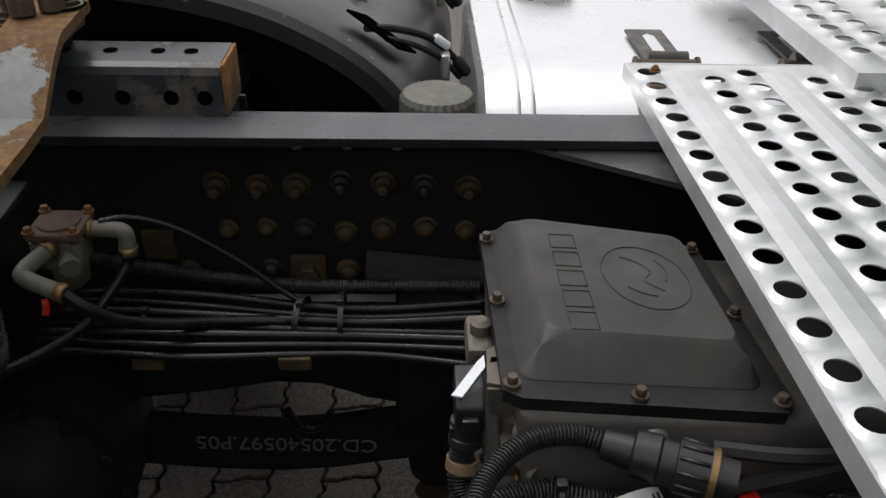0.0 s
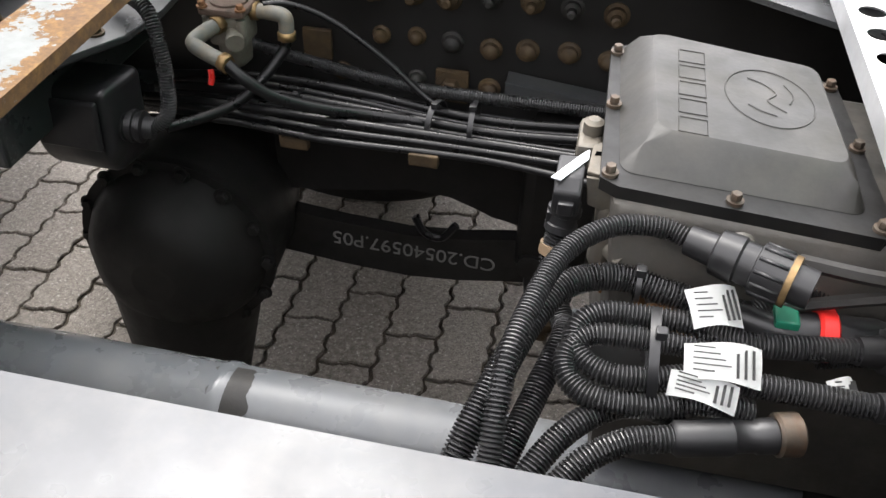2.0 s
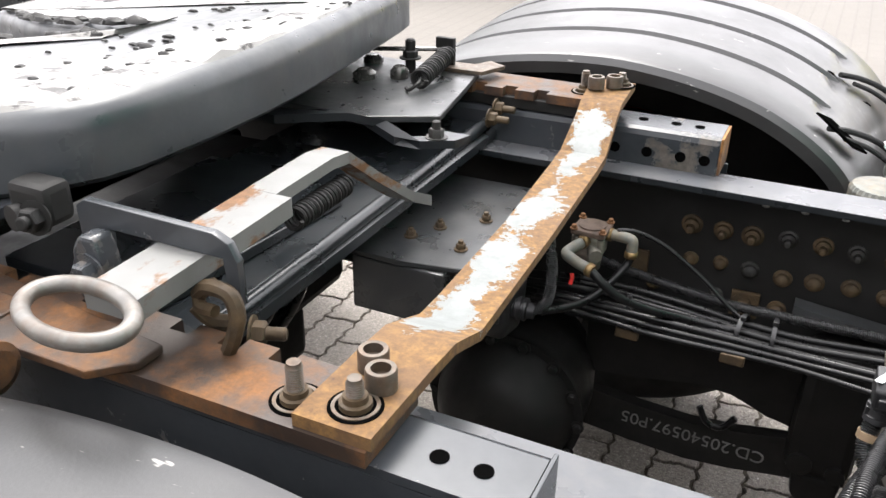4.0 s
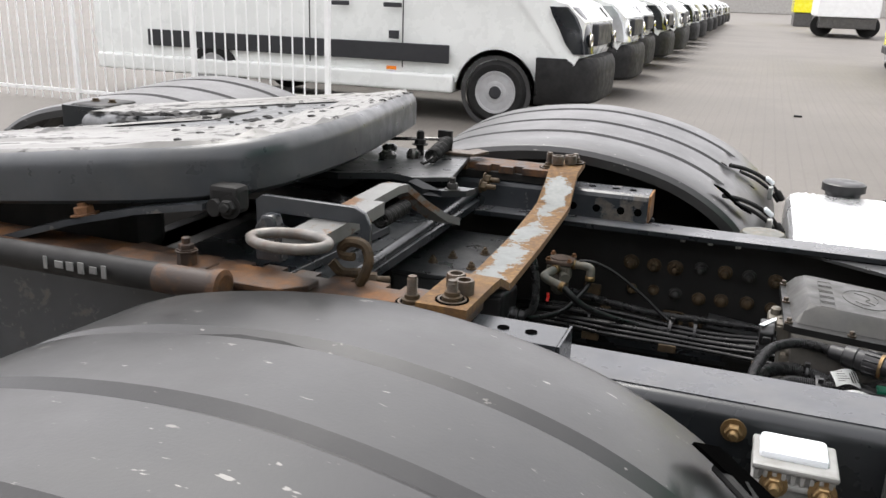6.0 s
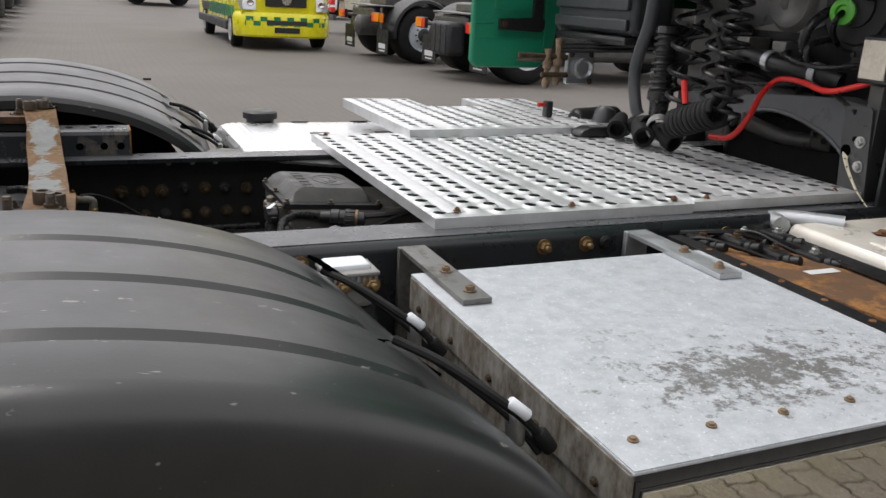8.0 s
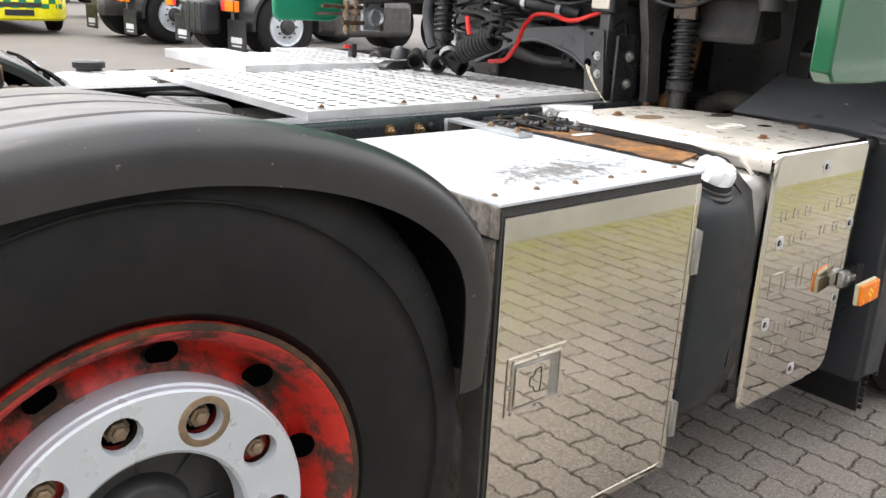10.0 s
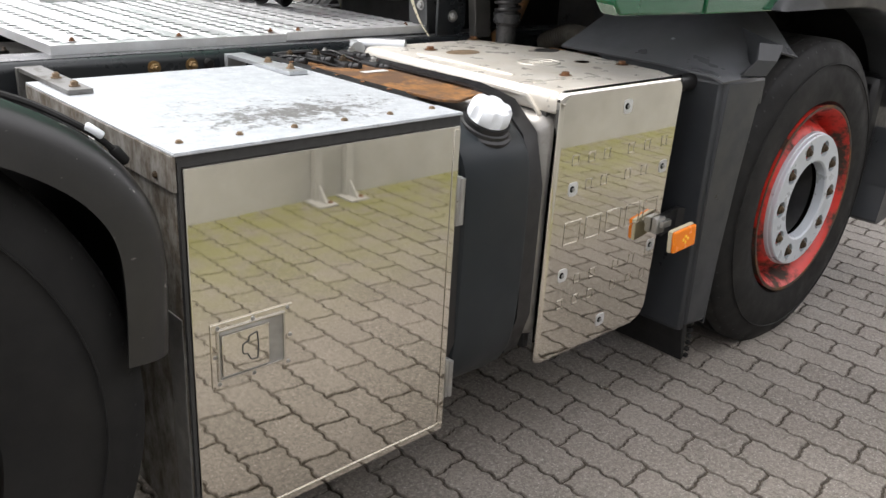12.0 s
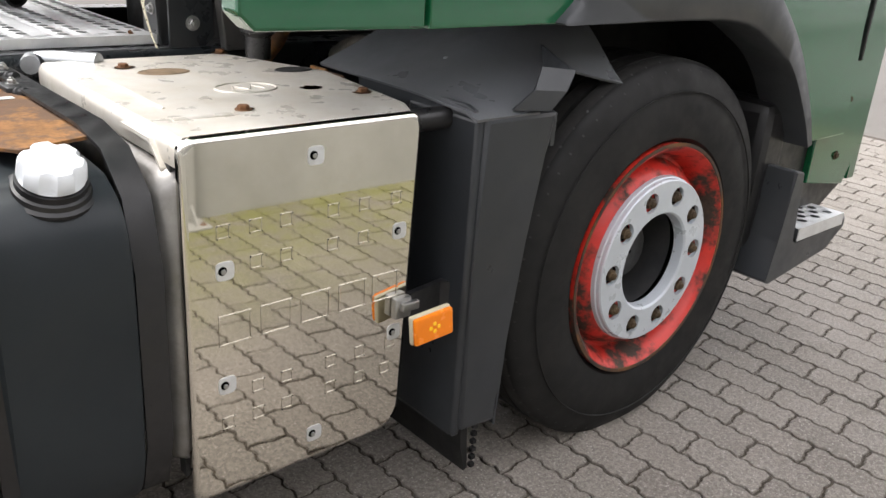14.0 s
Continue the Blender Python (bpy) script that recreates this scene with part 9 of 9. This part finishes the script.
def lamp_shell(s):
    """Headlamp glass wrapped round the corner of the nose."""
    def half(px):
        return 0.98 * (1 - 0.14 * max(0.0, (px - 0.25) / 0.71) ** 2)
    b = bmesh.new()
    G = []
    for z, xn, back in ((0.79, 0.962, 0.10), (0.90, 0.945, 0.17), (1.04, 0.918, 0.21), (1.17, 0.855, 0.22), (1.27, 0.765, 0.17)):
        G.append([b.verts.new((px, s * py, z)) for px, py in ((xn + 0.012, 0.62), (xn + 0.010, 0.74), (xn - 0.015, half(xn) - 0.045), (xn - 0.055, half(xn - 0.05) + 0.012), (xn - 0.055 - back * 0.5, half(xn - 0.05 - back * 0.5) + 0.014), (xn - 0.055 - back, half(xn - 0.05 - back) + 0.012))])
    for r0, r1 in zip(G, G[1:]):
        for k in range(5):
            b.faces.new((r0[k], r0[k + 1], r1[k + 1], r1[k]))
    bmesh.ops.recalc_face_normals(b, faces=b.faces[:])
    bmesh.ops.solidify(b, geom=b.faces[:], thickness=0.03)
    return b


def van(x, y, turn, paint, label, detail=True, light=None, group="parked vans", cat="van"):
    """A panel van; its nose points along +x before it is turned about its front axle."""
    th = thing("van", label, cat, (x, y, 0), group)
    th.rotation_euler = (0, 0, radians(turn))
    side = [(-5.4, 0.42), (-5.45, 0.75), (-5.45, 2.45), (-5.2, 2.60), (-1.35, 2.60), (-0.95, 2.50), (-0.10, 1.62), (0.10, 1.50), (0.72, 1.30), (0.90, 1.12), (0.90, 0.84), (0.80, 0.62), (0.74, 0.42)]
    bm = bmesh.new()
    L = []
    for yy, k in ((-1.0, 0.0), (-0.99, 0.02), (-0.88, 0.05), (0.88, 0.05), (0.99, 0.02), (1.0, 0.0)):
        edge = abs(yy) == 1.0
        L.append([bm.verts.new((px * 1.0 - (0.05 if edge and px > 0.5 else 0), yy * (0.98 if pz < 1.6 else 0.90) * (1 - 0.14 * max(0.0, (px - 0.25) / 0.71) ** 2), pz - (0.06 if edge and pz > 2.4 else 0))) for px, pz in side])
    rings(bm, L)
    part("body", bm, M[paint], th, auto=30)
    part("lower_trim", box(-5.42, -0.50, -1.012, 1.012, 0.30, 0.50, 0.03), M["trim"] if paint == "yellow" else M[paint], th, "sill under the doors")
    part("side_trim", box(-4.6, -0.55, -1.008, -0.985, 0.62, 0.82, 0.01), M["trim"], th)
    b = bmesh.new()
    prism(b, [(-1.05, 1.62), (-0.20, 1.58), (-0.88, 2.30), (-1.05, 2.34)], "y", -0.985, 0.985, 0.0)
    part("side_window", b, M["glass"], th, "dark window")
    b = bmesh.new()
    L = [[b.verts.new((px + dx, yy, pz + dz)) for px, pz in ((-0.14, 1.64), (-0.93, 2.46))] for yy, dx, dz in ((-0.84, 0.03, 0.01), (0.84, 0.03, 0.01))]
    b.faces.new((L[0][0], L[0][1], L[1][1], L[1][0]))
    bmesh.ops.solidify(b, geom=b.faces[:], thickness=0.01)
    part("windscreen", b, M["glass"], th, "dark windscreen")
    b = bmesh.new()
    L = []
    for z, inset in ((0.25, 0.05), (0.29, 0.012), (0.46, 0.0), (0.60, 0.0), (0.68, 0.012), (0.74, 0.045)):
        L.append([b.verts.new((x0 - inset * (1 if x0 > 0.6 else 0.2), y0 * (1 - inset * 0.5), z)) for x0, y0 in nose_plan()])
    rings(b, L)
    part("bumper", b, M["rubber"] if paint != "yellow" else M["yellow"], th, "front bumper", auto=35)
    part("grille", box(0.86, 0.975, -0.42, 0.42, 0.86, 1.10, 0.02), M["trim"], th, "dark grille")
    for s in (-1, 1):
        lamp = part("headlamp", lamp_shell(s), M["lightunit"] if paint == "yellow" or light else M["glass"], th, "headlamp")
        b = bmesh.new()
        turned(b, (0.955, s * 0.73, 0.93), (1, 0, 0), [(0, 0.07), (0.012, 0.07), (0.016, 0.058), (0.008, 0.045), (0.008, 0.005)], 20)
        part("reflector_bowl", b, M["chrome"], lamp)
        part("mirror", box(-0.35, -0.18, s * 1.06 - 0.10, s * 1.06 + 0.10, 1.55, 1.85, 0.03), M["trim"], th)
        for wx in (0.0, -4.25 if paint == "yellow" else -3.65):
            b = bmesh.new()
            turned(b, (wx, s * 1.0, 0.345), (0, -s, 0), [(0.02, 0.20), (0.0, 0.23), (-0.004, 0.30), (0.03, 0.345), (0.22, 0.345), (0.24, 0.25)], 32)
            w = part("wheel", b, M["rubber"], th)
            b = bmesh.new()
            turned(b, (wx, s * 1.008, 0.345), (0, -s, 0), [(0.012, 0.232), (0.0, 0.228), (0.004, 0.205), (0.035, 0.195), (0.03, 0.15), (0.01, 0.12), (0.012, 0.075), (0.0, 0.065), (0.0, 0.01)], 32)
            part("rim", b, M["rimpaint"], w, "pale steel rim")
            b = bmesh.new()
            for k in range(16):
                a = k * math.pi / 8
                turned(b, (wx + 0.172 * math.cos(a), s * 0.9755, 0.345 + 0.172 * math.sin(a)), (0, s, 0), [(0, 0.019), (0.004, 0.019)], 10)
            part("rim_hole", b, M["ink"], w)
    if detail:
        for xx in (-1.12, -2.30):
            part("door_gap", box(xx, xx + 0.012, -0.995, -0.984, 0.55, 2.3), M["ink"], th)
        for xx in (-1.35, -2.0):
            part("door_handle", box(xx, xx + 0.22, -1.012, -0.985, 1.20, 1.25, 0.008), M["trim"], th, "dark handle")
        part("fuel_flap", box(-1.28, -1.16, -1.010, -0.985, 0.86, 0.95, 0.004), M["trim"], th)
        part("side_reflector", box(-1.30, -1.18, -1.012, -1.0, 0.52, 0.56, 0.002), M["orange"], th, "orange reflector")
        b = bmesh.new()
        L = [[b.verts.new((r * math.cos(radians(180 * k / 14)), -1.008, 0.345 + r * math.sin(radians(180 * k / 14)))) for k in range(15)] for r in (0.40, 0.46)]
        for k in range(14):
            b.faces.new((L[0][k], L[0][k + 1], L[1][k + 1], L[1][k]))
        bmesh.ops.solidify(b, geom=b.faces[:], thickness=0.012)
        part("arch_lip", b, M[paint], th)
        b = bmesh.new()
        turned(b, (0, -1.009, 0.345), (0, -1, 0), [(0, 0.07), (0.006, 0.065), (0.008, 0.03)], 20)
        part("hub_cap", b, M["trim"], th)
        b = bmesh.new()
        turned(b, (0, -0.982, 0.345), (0, -1, 0), [(0, 0.35), (0, 0.40), (0.010, 0.40), (0.010, 0.35)], 32, False)
        part("arch_shadow", b, M["ink"], th)
    return th


van(-2.14, 8.49, 0, "vanwhite", "white panel van with dark trim parked behind a fence")
for k in range(17):
    van(-2.32 - 0.04 * k + (0.10, -0.06, 0.04)[k % 3], 11.75 + 2.95 * k, 0, "vanwhite", "white van parked in a long row", False, light="lightunit" if k % 3 == 0 else None)

amb = van(4.22, 16.95, -90.5, "yellow", "yellow ambulance with green chequered band", False, group="", cat="ambulance")
amb.name = "ambulance"
# chequers, bonnet writing and grille star, on the nose and flank
for r in range(2):
    for k in range(14):
        if (k + r) % 2 == 0:
            ya, yb = -0.95 + k * 0.136, -0.95 + (k + 1) * 0.136
            part("chequer", prism(bmesh.new(), [(nose_x(ya) + 0.005, ya), (nose_x(yb) + 0.005, yb), (nose_x(yb) - 0.02, yb), (nose_x(ya) - 0.02, ya)], "z", 0.48 + r * 0.09, 0.57 + r * 0.09), M["checker"], amb)
    for k in range(26):
        if (k + r) % 2 == 0:
            for s in (-1, 1):
                part("chequer", box(-3.1 + k * 0.14, -3.1 + (k + 1) * 0.14, s * 1.0 - 0.002 if s > 0 else -1.016, 1.016 if s > 0 else -0.998, 0.60 + r * 0.12, 0.72 + r * 0.12), M["checker"], amb)
tx = bpy.data.curves.new("bonnet_writing", "FONT")
tx.body = "AMBULANCE"
tx.size = 0.21
tx.align_x = "CENTER"
tx.extrude = 0.002
tmp = new("tmp", tx)
dg = bpy.context.evaluated_depsgraph_get()
dg.update()
tm = bpy.data.meshes.new_from_object(tmp.evaluated_get(dg))
bpy.data.objects.remove(tmp)
tm.transform(Matrix.Translation((0.42, 0, 1.432)) @ Matrix.Rotation(radians(18), 4, "Y") @ Matrix.Rotation(radians(90), 4, "Z") @ Matrix.Diagonal((-1, 1, 1, 1)))
tm.materials.append(M["checker"])
w = new("bonnet_writing", tm)
w.parent = amb
b = bmesh.new()
turned(b, (0.985, 0, 0.99), (1, 0, 0), [(0, 0.10), (0.012, 0.10), (0.014, 0.085)], 24)
part("badge", b, M["chrome"], amb, "round chrome badge")
part("lower_grille", box(1.0, 1.056, -0.42, 0.42, 0.49, 0.60, 0.02), M["ink"], amb, "black lower grille")
part("number_plate", box(1.0, 1.062, -0.26, 0.26, 0.345, 0.455, 0.004), M["trim"], amb, "dark plate holder")
b = bmesh.new()
for k in range(5):
    quad_box(b, 0.986, 0.992, -0.38, 0.38, 0.88 + k * 0.045, 0.895 + k * 0.045)
part("grille_bars", b, M["ink"], amb)


# ---- parked lorries on the far side ----
def tractor(x, y, turn, paint, label, boxy=False):
    """Rear end of a parked tractor unit, its tail towards -x before turning."""
    th = thing("parked_lorry", label, "lorry", (x, y, 0), "parked lorries")
    th.rotation_euler = (0, 0, radians(turn))
    part("frame", box(-0.75, 4.9, -0.42, 0.42, 0.72, 0.98, 0.02), M["cabback"], th)
    for s in (-1, 1):
        for wx, R in ((0.0, 0.52), (3.7, 0.50)):
            b = bmesh.new()
            turned(b, (wx, s * 1.22, R), (0, -s, 0), [(0.03, R * 0.57), (0, R * 0.62), (-0.012, R * 0.80), (0.02, R * 0.96), (0.05, R), (0.52, R), (0.56, R * 0.8)], 40)
            w = part("wheel", b, M["rubber"], th)
            b = bmesh.new()
            turned(b, (wx, s * 1.222, R), (0, -s, 0), [(0.028, 0.305), (0.0, 0.300), (0.006, 0.285), (0.020, 0.275), (0.026, 0.20), (-0.004, 0.15), (-0.008, 0.125)], 32, False)
            part("rim", b, M["silver"], w, "silver painted rim")
            b = bmesh.new()
            turned(b, (wx, s * 1.226, R), (0, s, 0), [(0, 0.13), (0.05, 0.12), (0.09, 0.09), (0.095, 0.02)], 24)
            part("hub", b, M["hub"], w)
            for k in range(10):
                a = k * math.pi / 5
                part("wheel_nut", turned(bmesh.new(), (wx + 0.165 * math.cos(a), s * 1.20, R + 0.165 * math.sin(a)), (0, s, 0), [(0, 0.018), (0.04, 0.016)], 8), M["hub"], w)
        b = bmesh.new()
        L = []
        for k in range(19):
            a = radians(-8 + 196 * k / 18)
            L.append([b.verts.new((rr * math.cos(a), s * yy, 0.53 + rr * math.sin(a))) for rr, yy in ((0.575, 1.262), (0.63, 1.255), (0.645, 1.22), (0.645, 0.60), (0.63, 0.60), (0.60, 1.20))])
        rings(b, L)
        part("mudguard", b, M["blackplastic"], th)
        flap = part("mud_flap", box(-0.74, -0.725, s * 0.95 - 0.29, s * 0.95 + 0.29, 0.15, 0.60, 0.004), M["trim"], th, "dark mud flap")
        part("flap_mark", box(-0.744, -0.7405, s * 0.95 - 0.17, s * 0.95 + 0.17, 0.25, 0.34), M["label"], flap, "white bar on the flap")
        part("flap_mark", box(-0.744, -0.7405, s * 0.95 - 0.15, s * 0.95 + 0.15, 0.195, 0.22), M["label"], flap)
        lamp = part("rear_lamp", box(-0.90, -0.84, s * 0.99 - 0.20, s * 0.99 + 0.20, 0.72, 0.90, 0.02), M["blackplastic"], th, "rear lamp cluster")
        part("amber_lens", box(-0.912, -0.9005, s * 1.05 - 0.12, s * 1.05 + 0.13, 0.735, 0.89, 0.005), M["orange"], lamp, "orange lens")
        part("red_lens", box(-0.912, -0.9005, s * 0.86 - 0.065, s * 0.86 + 0.06, 0.735, 0.89, 0.005), M["red"], lamp, "red lens")
        part("amber_lens", box(-0.8995, -0.82, s * 1.1905 - (0.0 if s > 0 else 0.012), s * 1.1905 + (0.012 if s > 0 else 0.0), 0.73, 0.89, 0.004), M["orange"], lamp, "orange side lens")
        part("lamp_arm", rod(bmesh.new(), (-0.70, s * 0.42, 0.80), (-0.84, s * 0.86, 0.80), 0.035, 10), M["cabback"], th)
        part("flap_post", box(-0.722, -0.69, s * 0.78 - 0.025, s * 0.78 + 0.025, 0.55, 0.98, 0.005), M["casting"], th)
    if boxy:
        b = box(-1.10, -0.78, -0.56, 0.10, 0.36, 0.88, 0.07, 3)
        for k in range(3):
            quad_box(b, -1.108, -0.80, -0.50 + 0.20 * k, -0.44 + 0.20 * k, 0.40, 0.84, 0.004)
        part("tail_box", b, M["trim"], th, "grey plastic box at the tail")
    else:
        b = bmesh.new()
        turned(b, (-1.05, -0.28, 0.64), (1, 0, 0), [(0, 0.06), (0.03, 0.15), (0.07, 0.19), (0.50, 0.19), (0.55, 0.12)], 26)
        part("air_tank", b, M["cabback"], th, "dark air reservoir")
    part("tail_beam", box(-0.80, -0.752, -0.62, 0.62, 0.80, 0.95, 0.02), M["cabback"], th)
    part("tail_plate", box(-0.84, -0.05, -0.75, 0.62, 1.0, 1.025, 0.008), M["casting"], th)
    part("coupling", prism(bmesh.new(), [(-0.5, -0.45), (0.4, -0.45), (0.6, 0), (0.4, 0.45), (-0.5, 0.45)], "z", 1.03, 1.16, 0.02), M["cabback"], th)
    part("cab", box(2.95, 5.2, -1.22, 1.22, 1.0, 3.2, 0.10, 3), M[paint], th)
    part("cab_back", box(2.5, 2.94, -1.0, 1.0, 1.0, 2.2, 0.08), M["cabback"], th)
    for y0, y1 in ((-1.20, -0.5), (0.5, 1.20)):
        part("tank", box(0.95, 2.6, y0, y1, 0.35, 0.95, 0.10, 3), M["cabback"] if boxy else M["aludrum"], th)
    return th


tractor(6.22, 14.67, 2, "cabback", "parked tractor unit with orange lamps and mud flaps")
tractor(6.63, 11.25, 2, "cabback", "parked tractor unit with silver rims and a grey tail box", True)
# tanker trailer and box lorries far off
tk = thing("tanker_trailer", "pale tanker trailer parked behind the tractor units", "trailer", (7.0, 23.4, 0))
b = bmesh.new()
turned(b, (-0.15, 0, 2.55), (1, 0, 0), [(0, 0.5), (0.06, 0.95), (0.15, 1.12), (0.22, 1.16), (10, 1.16), (10.2, 0.9)], 48)
part("tank", b, M["beige"], tk)
for k in range(14):
    a = radians(95 + 170 * k / 13)
    part("marker_tape", turned(bmesh.new(), (0.06, 1.165 * math.cos(a), 2.55 + 1.165 * math.sin(a)), (1, 0, 0), [(0, 0.045), (0.02, 0.045)], 6), M["orange"] if k % 2 else M["label"], tk)
part("frame", box(0.1, 9, -1.0, 1.0, 0.95, 1.25, 0.02), M["cabback"], tk)
part("side_rail", box(2.2, 9.5, -1.22, -1.16, 1.27, 1.37, 0.01), M["label"], tk, "white side rail")
for x in (0.55, 1.28):
    cb = part("document_box", box(x, x + 0.62, -1.30, -1.05, 1.46, 2.10, 0.03), M["silver"], tk, "pale locker with a dark window")
    part("window", box(x + 0.08, x + 0.54, -1.308, -1.302, 1.54, 2.02, 0.004), M["glass"], cb)
for x, m, z in ((2.95, "red", 1.78), (3.45, "label", 1.80)):
    part("hazard_sign", prism(bmesh.new(), [(x - 0.27, z), (x, z - 0.24), (x + 0.27, z), (x, z + 0.24)], "y", -1.07, -1.05), M[m], tk, "diamond warning sign")
for x in (2.35, 3.95):
    part("paper_panel", box(x - 0.18, x + 0.18, -0.96, -0.90, 1.55, 2.2, 0.004), M["label"], tk)
for x in (1.9, 3.2, 4.5):
    b = bmesh.new()
    turned(b, (x, -1.2, 0.5), (0, 1, 0), [(0.02, 0.28), (0, 0.3), (0, 0.47), (0.03, 0.5), (0.4, 0.5)], 28)
    w = part("wheel", b, M["rubber"], tk)
    part("rim", turned(bmesh.new(), (x, -1.205, 0.5), (0, 1, 0), [(0, 0.29), (0.03, 0.26), (0.03, 0.1)], 24), M["silver"], w)
part("toolbox", box(0.25, 1.35, -1.2, -0.6, 0.70, 1.38, 0.03), M["beige"], tk, "pale tool locker")
for z in (0.62, 0.82, 1.02, 1.22):
    part("rear_lamp", box(-0.12, 0.0, -1.15, -0.78, z, z + 0.14, 0.02), M["orange"] if z > 0.9 else M["red"], tk, "red and orange rear lamp")
part("under_guard", box(-0.05, 0.05, -1.1, 1.1, 0.40, 0.55, 0.02), M["cabback"], tk)

bl = thing("box_lorry", "white box lorry parked far off", "lorry", (3.9, 42, 0))
part("box", box(-1.3, 1.3, 0, 7, 0.9, 3.6, 0.04), M["fence"], bl)
part("underrun", box(-1.2, 1.2, 0.1, 6.8, 0.4, 0.89, 0.04), M["cabback"], bl)
for x in (-1.0, 1.0):
    part("wheel", turned(bmesh.new(), (x, 1.2, 0.5), (0, 1, 0), [(0, 0.3), (0, 0.5), (0.4, 0.5)], 20), M["rubber"], bl)
bl2 = thing("box_lorry", "yellow box lorry parked far off", "lorry", (3.3, 62, 0))
part("box", box(-1.3, 1.3, 0, 7, 0.9, 3.4, 0.04), M["yellow"], bl2)
part("underrun", box(-1.2, 1.2, 0.1, 6.8, -0.01, 0.89, 0.04), M["cabback"], bl2)
for x, y, s in ((7.5, 34, 0), (8.5, 44, 0)):
    tractor(x, y, 20, "cabback", "dark lorry parked far off")
# pale warehouse closing the yard far behind
b = box(-60, 80, 140, 150, 0, 9, 0.05)
tagged(part("backdrop_warehouse", b, M["concrete"]), "pale warehouse at the far end of the yard", "building", kind="structure")
# yard beyond the lorry: dropped leaf scrap
solo("road_scrap", box(1.02, 1.12, 10.3, 10.36, -0.01, 0.012, 0.004), M["rubber"], "small dark scrap lying on the paving", "scrap")

# ---- paving stones: interlocking wavy blocks ----
bed = tagged(part("paving_bed", box(-1.3, 7.2, -3.09, 2.7, -0.0115, -0.0075), M["joint"], flat=True), "dark sandy joints between paving blocks", "joint", kind="structure")
AMP = 0.0040


def wave(t):
    """Toothed flank: short steps either side of the joint line."""
    t = t % 1.0
    for a, b2, u, w in ((0.0, 0.20, -1, -1), (0.20, 0.30, -1, 1), (0.30, 0.70, 1, 1), (0.70, 0.80, 1, -1), (0.80, 1.0001, -1, -1)):
        if t <= b2:
            return AMP * (u + (w - u) * (t - a) / (b2 - a))
    return -AMP


def paver_loops():
    """Outline of one block, long along y, with toothed flanks and stepped ends."""
    g = 0.0040
    W, L = PITCH_W, PITCH_L
    ts = [k / 20 for k in range(21) if k % 10 not in (1, 9)]
    step = [(0.06, -0.0045), (0.28, -0.0055), (0.40, 0.0015), (0.46, -0.001), (0.58, 0.0065), (0.78, 0.0035), (0.94, 0.005)]
    out = [(W - g + wave(t * 4), min(max(t * L, g + 0.004), L - g + 0.003)) for t in ts]
    out += [(W * e, L - g + d) for e, d in reversed(step)]
    out += [(g + wave(t * 4), min(max(t * L, g - 0.003), L - g - 0.004)) for t in reversed(ts)]
    out += [(W * e, g + d) for e, d in step]
    return out


OUT = paver_loops()


def add_paver(bm, ox, oy, dz=0.0, tx=0.0, ty=0.0):
    cx, cy = PITCH_W / 2, PITCH_L / 2
    loops = []
    for z, ins in ((-0.0072, 0.0), (-0.0028, 0.0), (0.0, 0.0020)):
        lp = []
        for x, y in OUT:
            x2 = cx + (x - cx) * (1 - ins / cx)
            y2 = cy + (y - cy) * (1 - ins / cy)
            lp.append(bm.verts.new((ox + x2, oy + y2, z + dz + tx * (x2 - cx) + ty * (y2 - cy))))
        loops.append(lp)
    rings(bm, loops, False)
    bm.faces.new(loops[-1])


pm = bpy.data.meshes.new("paver")
tb = bmesh.new()
add_paver(tb, 0, 0)
for f in tb.faces:
    f.smooth = False
tb.to_mesh(pm)
tb.free()
pm.materials.append(M["paver"])
rng = random.Random(5)
verts, faces = [], []
base_v = [tuple(v.co) for v in pm.vertices]
base_f = [tuple(p.vertices) for p in pm.polygons]
count = 0
for i in range(78):
    for j in range(-2, 28):
        x = -1.325 + i * PITCH_W
        y = -3.019 + j * PITCH_L + (PITCH_L / 2 if i % 2 else 0)
        if y < -3.26 or y > 2.45:
            continue
        dz = rng.uniform(-0.0015, 0.0015)
        tx, ty = rng.uniform(-0.008, 0.008), rng.uniform(-0.006, 0.006)
        if 2.1 < x < 4.6 and -2.25 < y < -0.95 and count < 300:
            ob = new("paver", pm)
            ob.location = (x, y, dz)
            ob.parent = ground
            count += 1
        else:
            o = len(verts)
            verts += [(vx + x, vy + y, vz + dz + tx * (vx - PITCH_W / 2) + ty * (vy - PITCH_L / 2)) for vx, vy, vz in base_v]
            faces += [tuple(o + k for k in f) for f in base_f]
me = bpy.data.meshes.new("paving_field")
me.from_pydata(verts, [], faces)
me.materials.append(M["paver"])
fld = new("paving_field", me)
fld.parent = ground
fld["kind"] = "stuff"
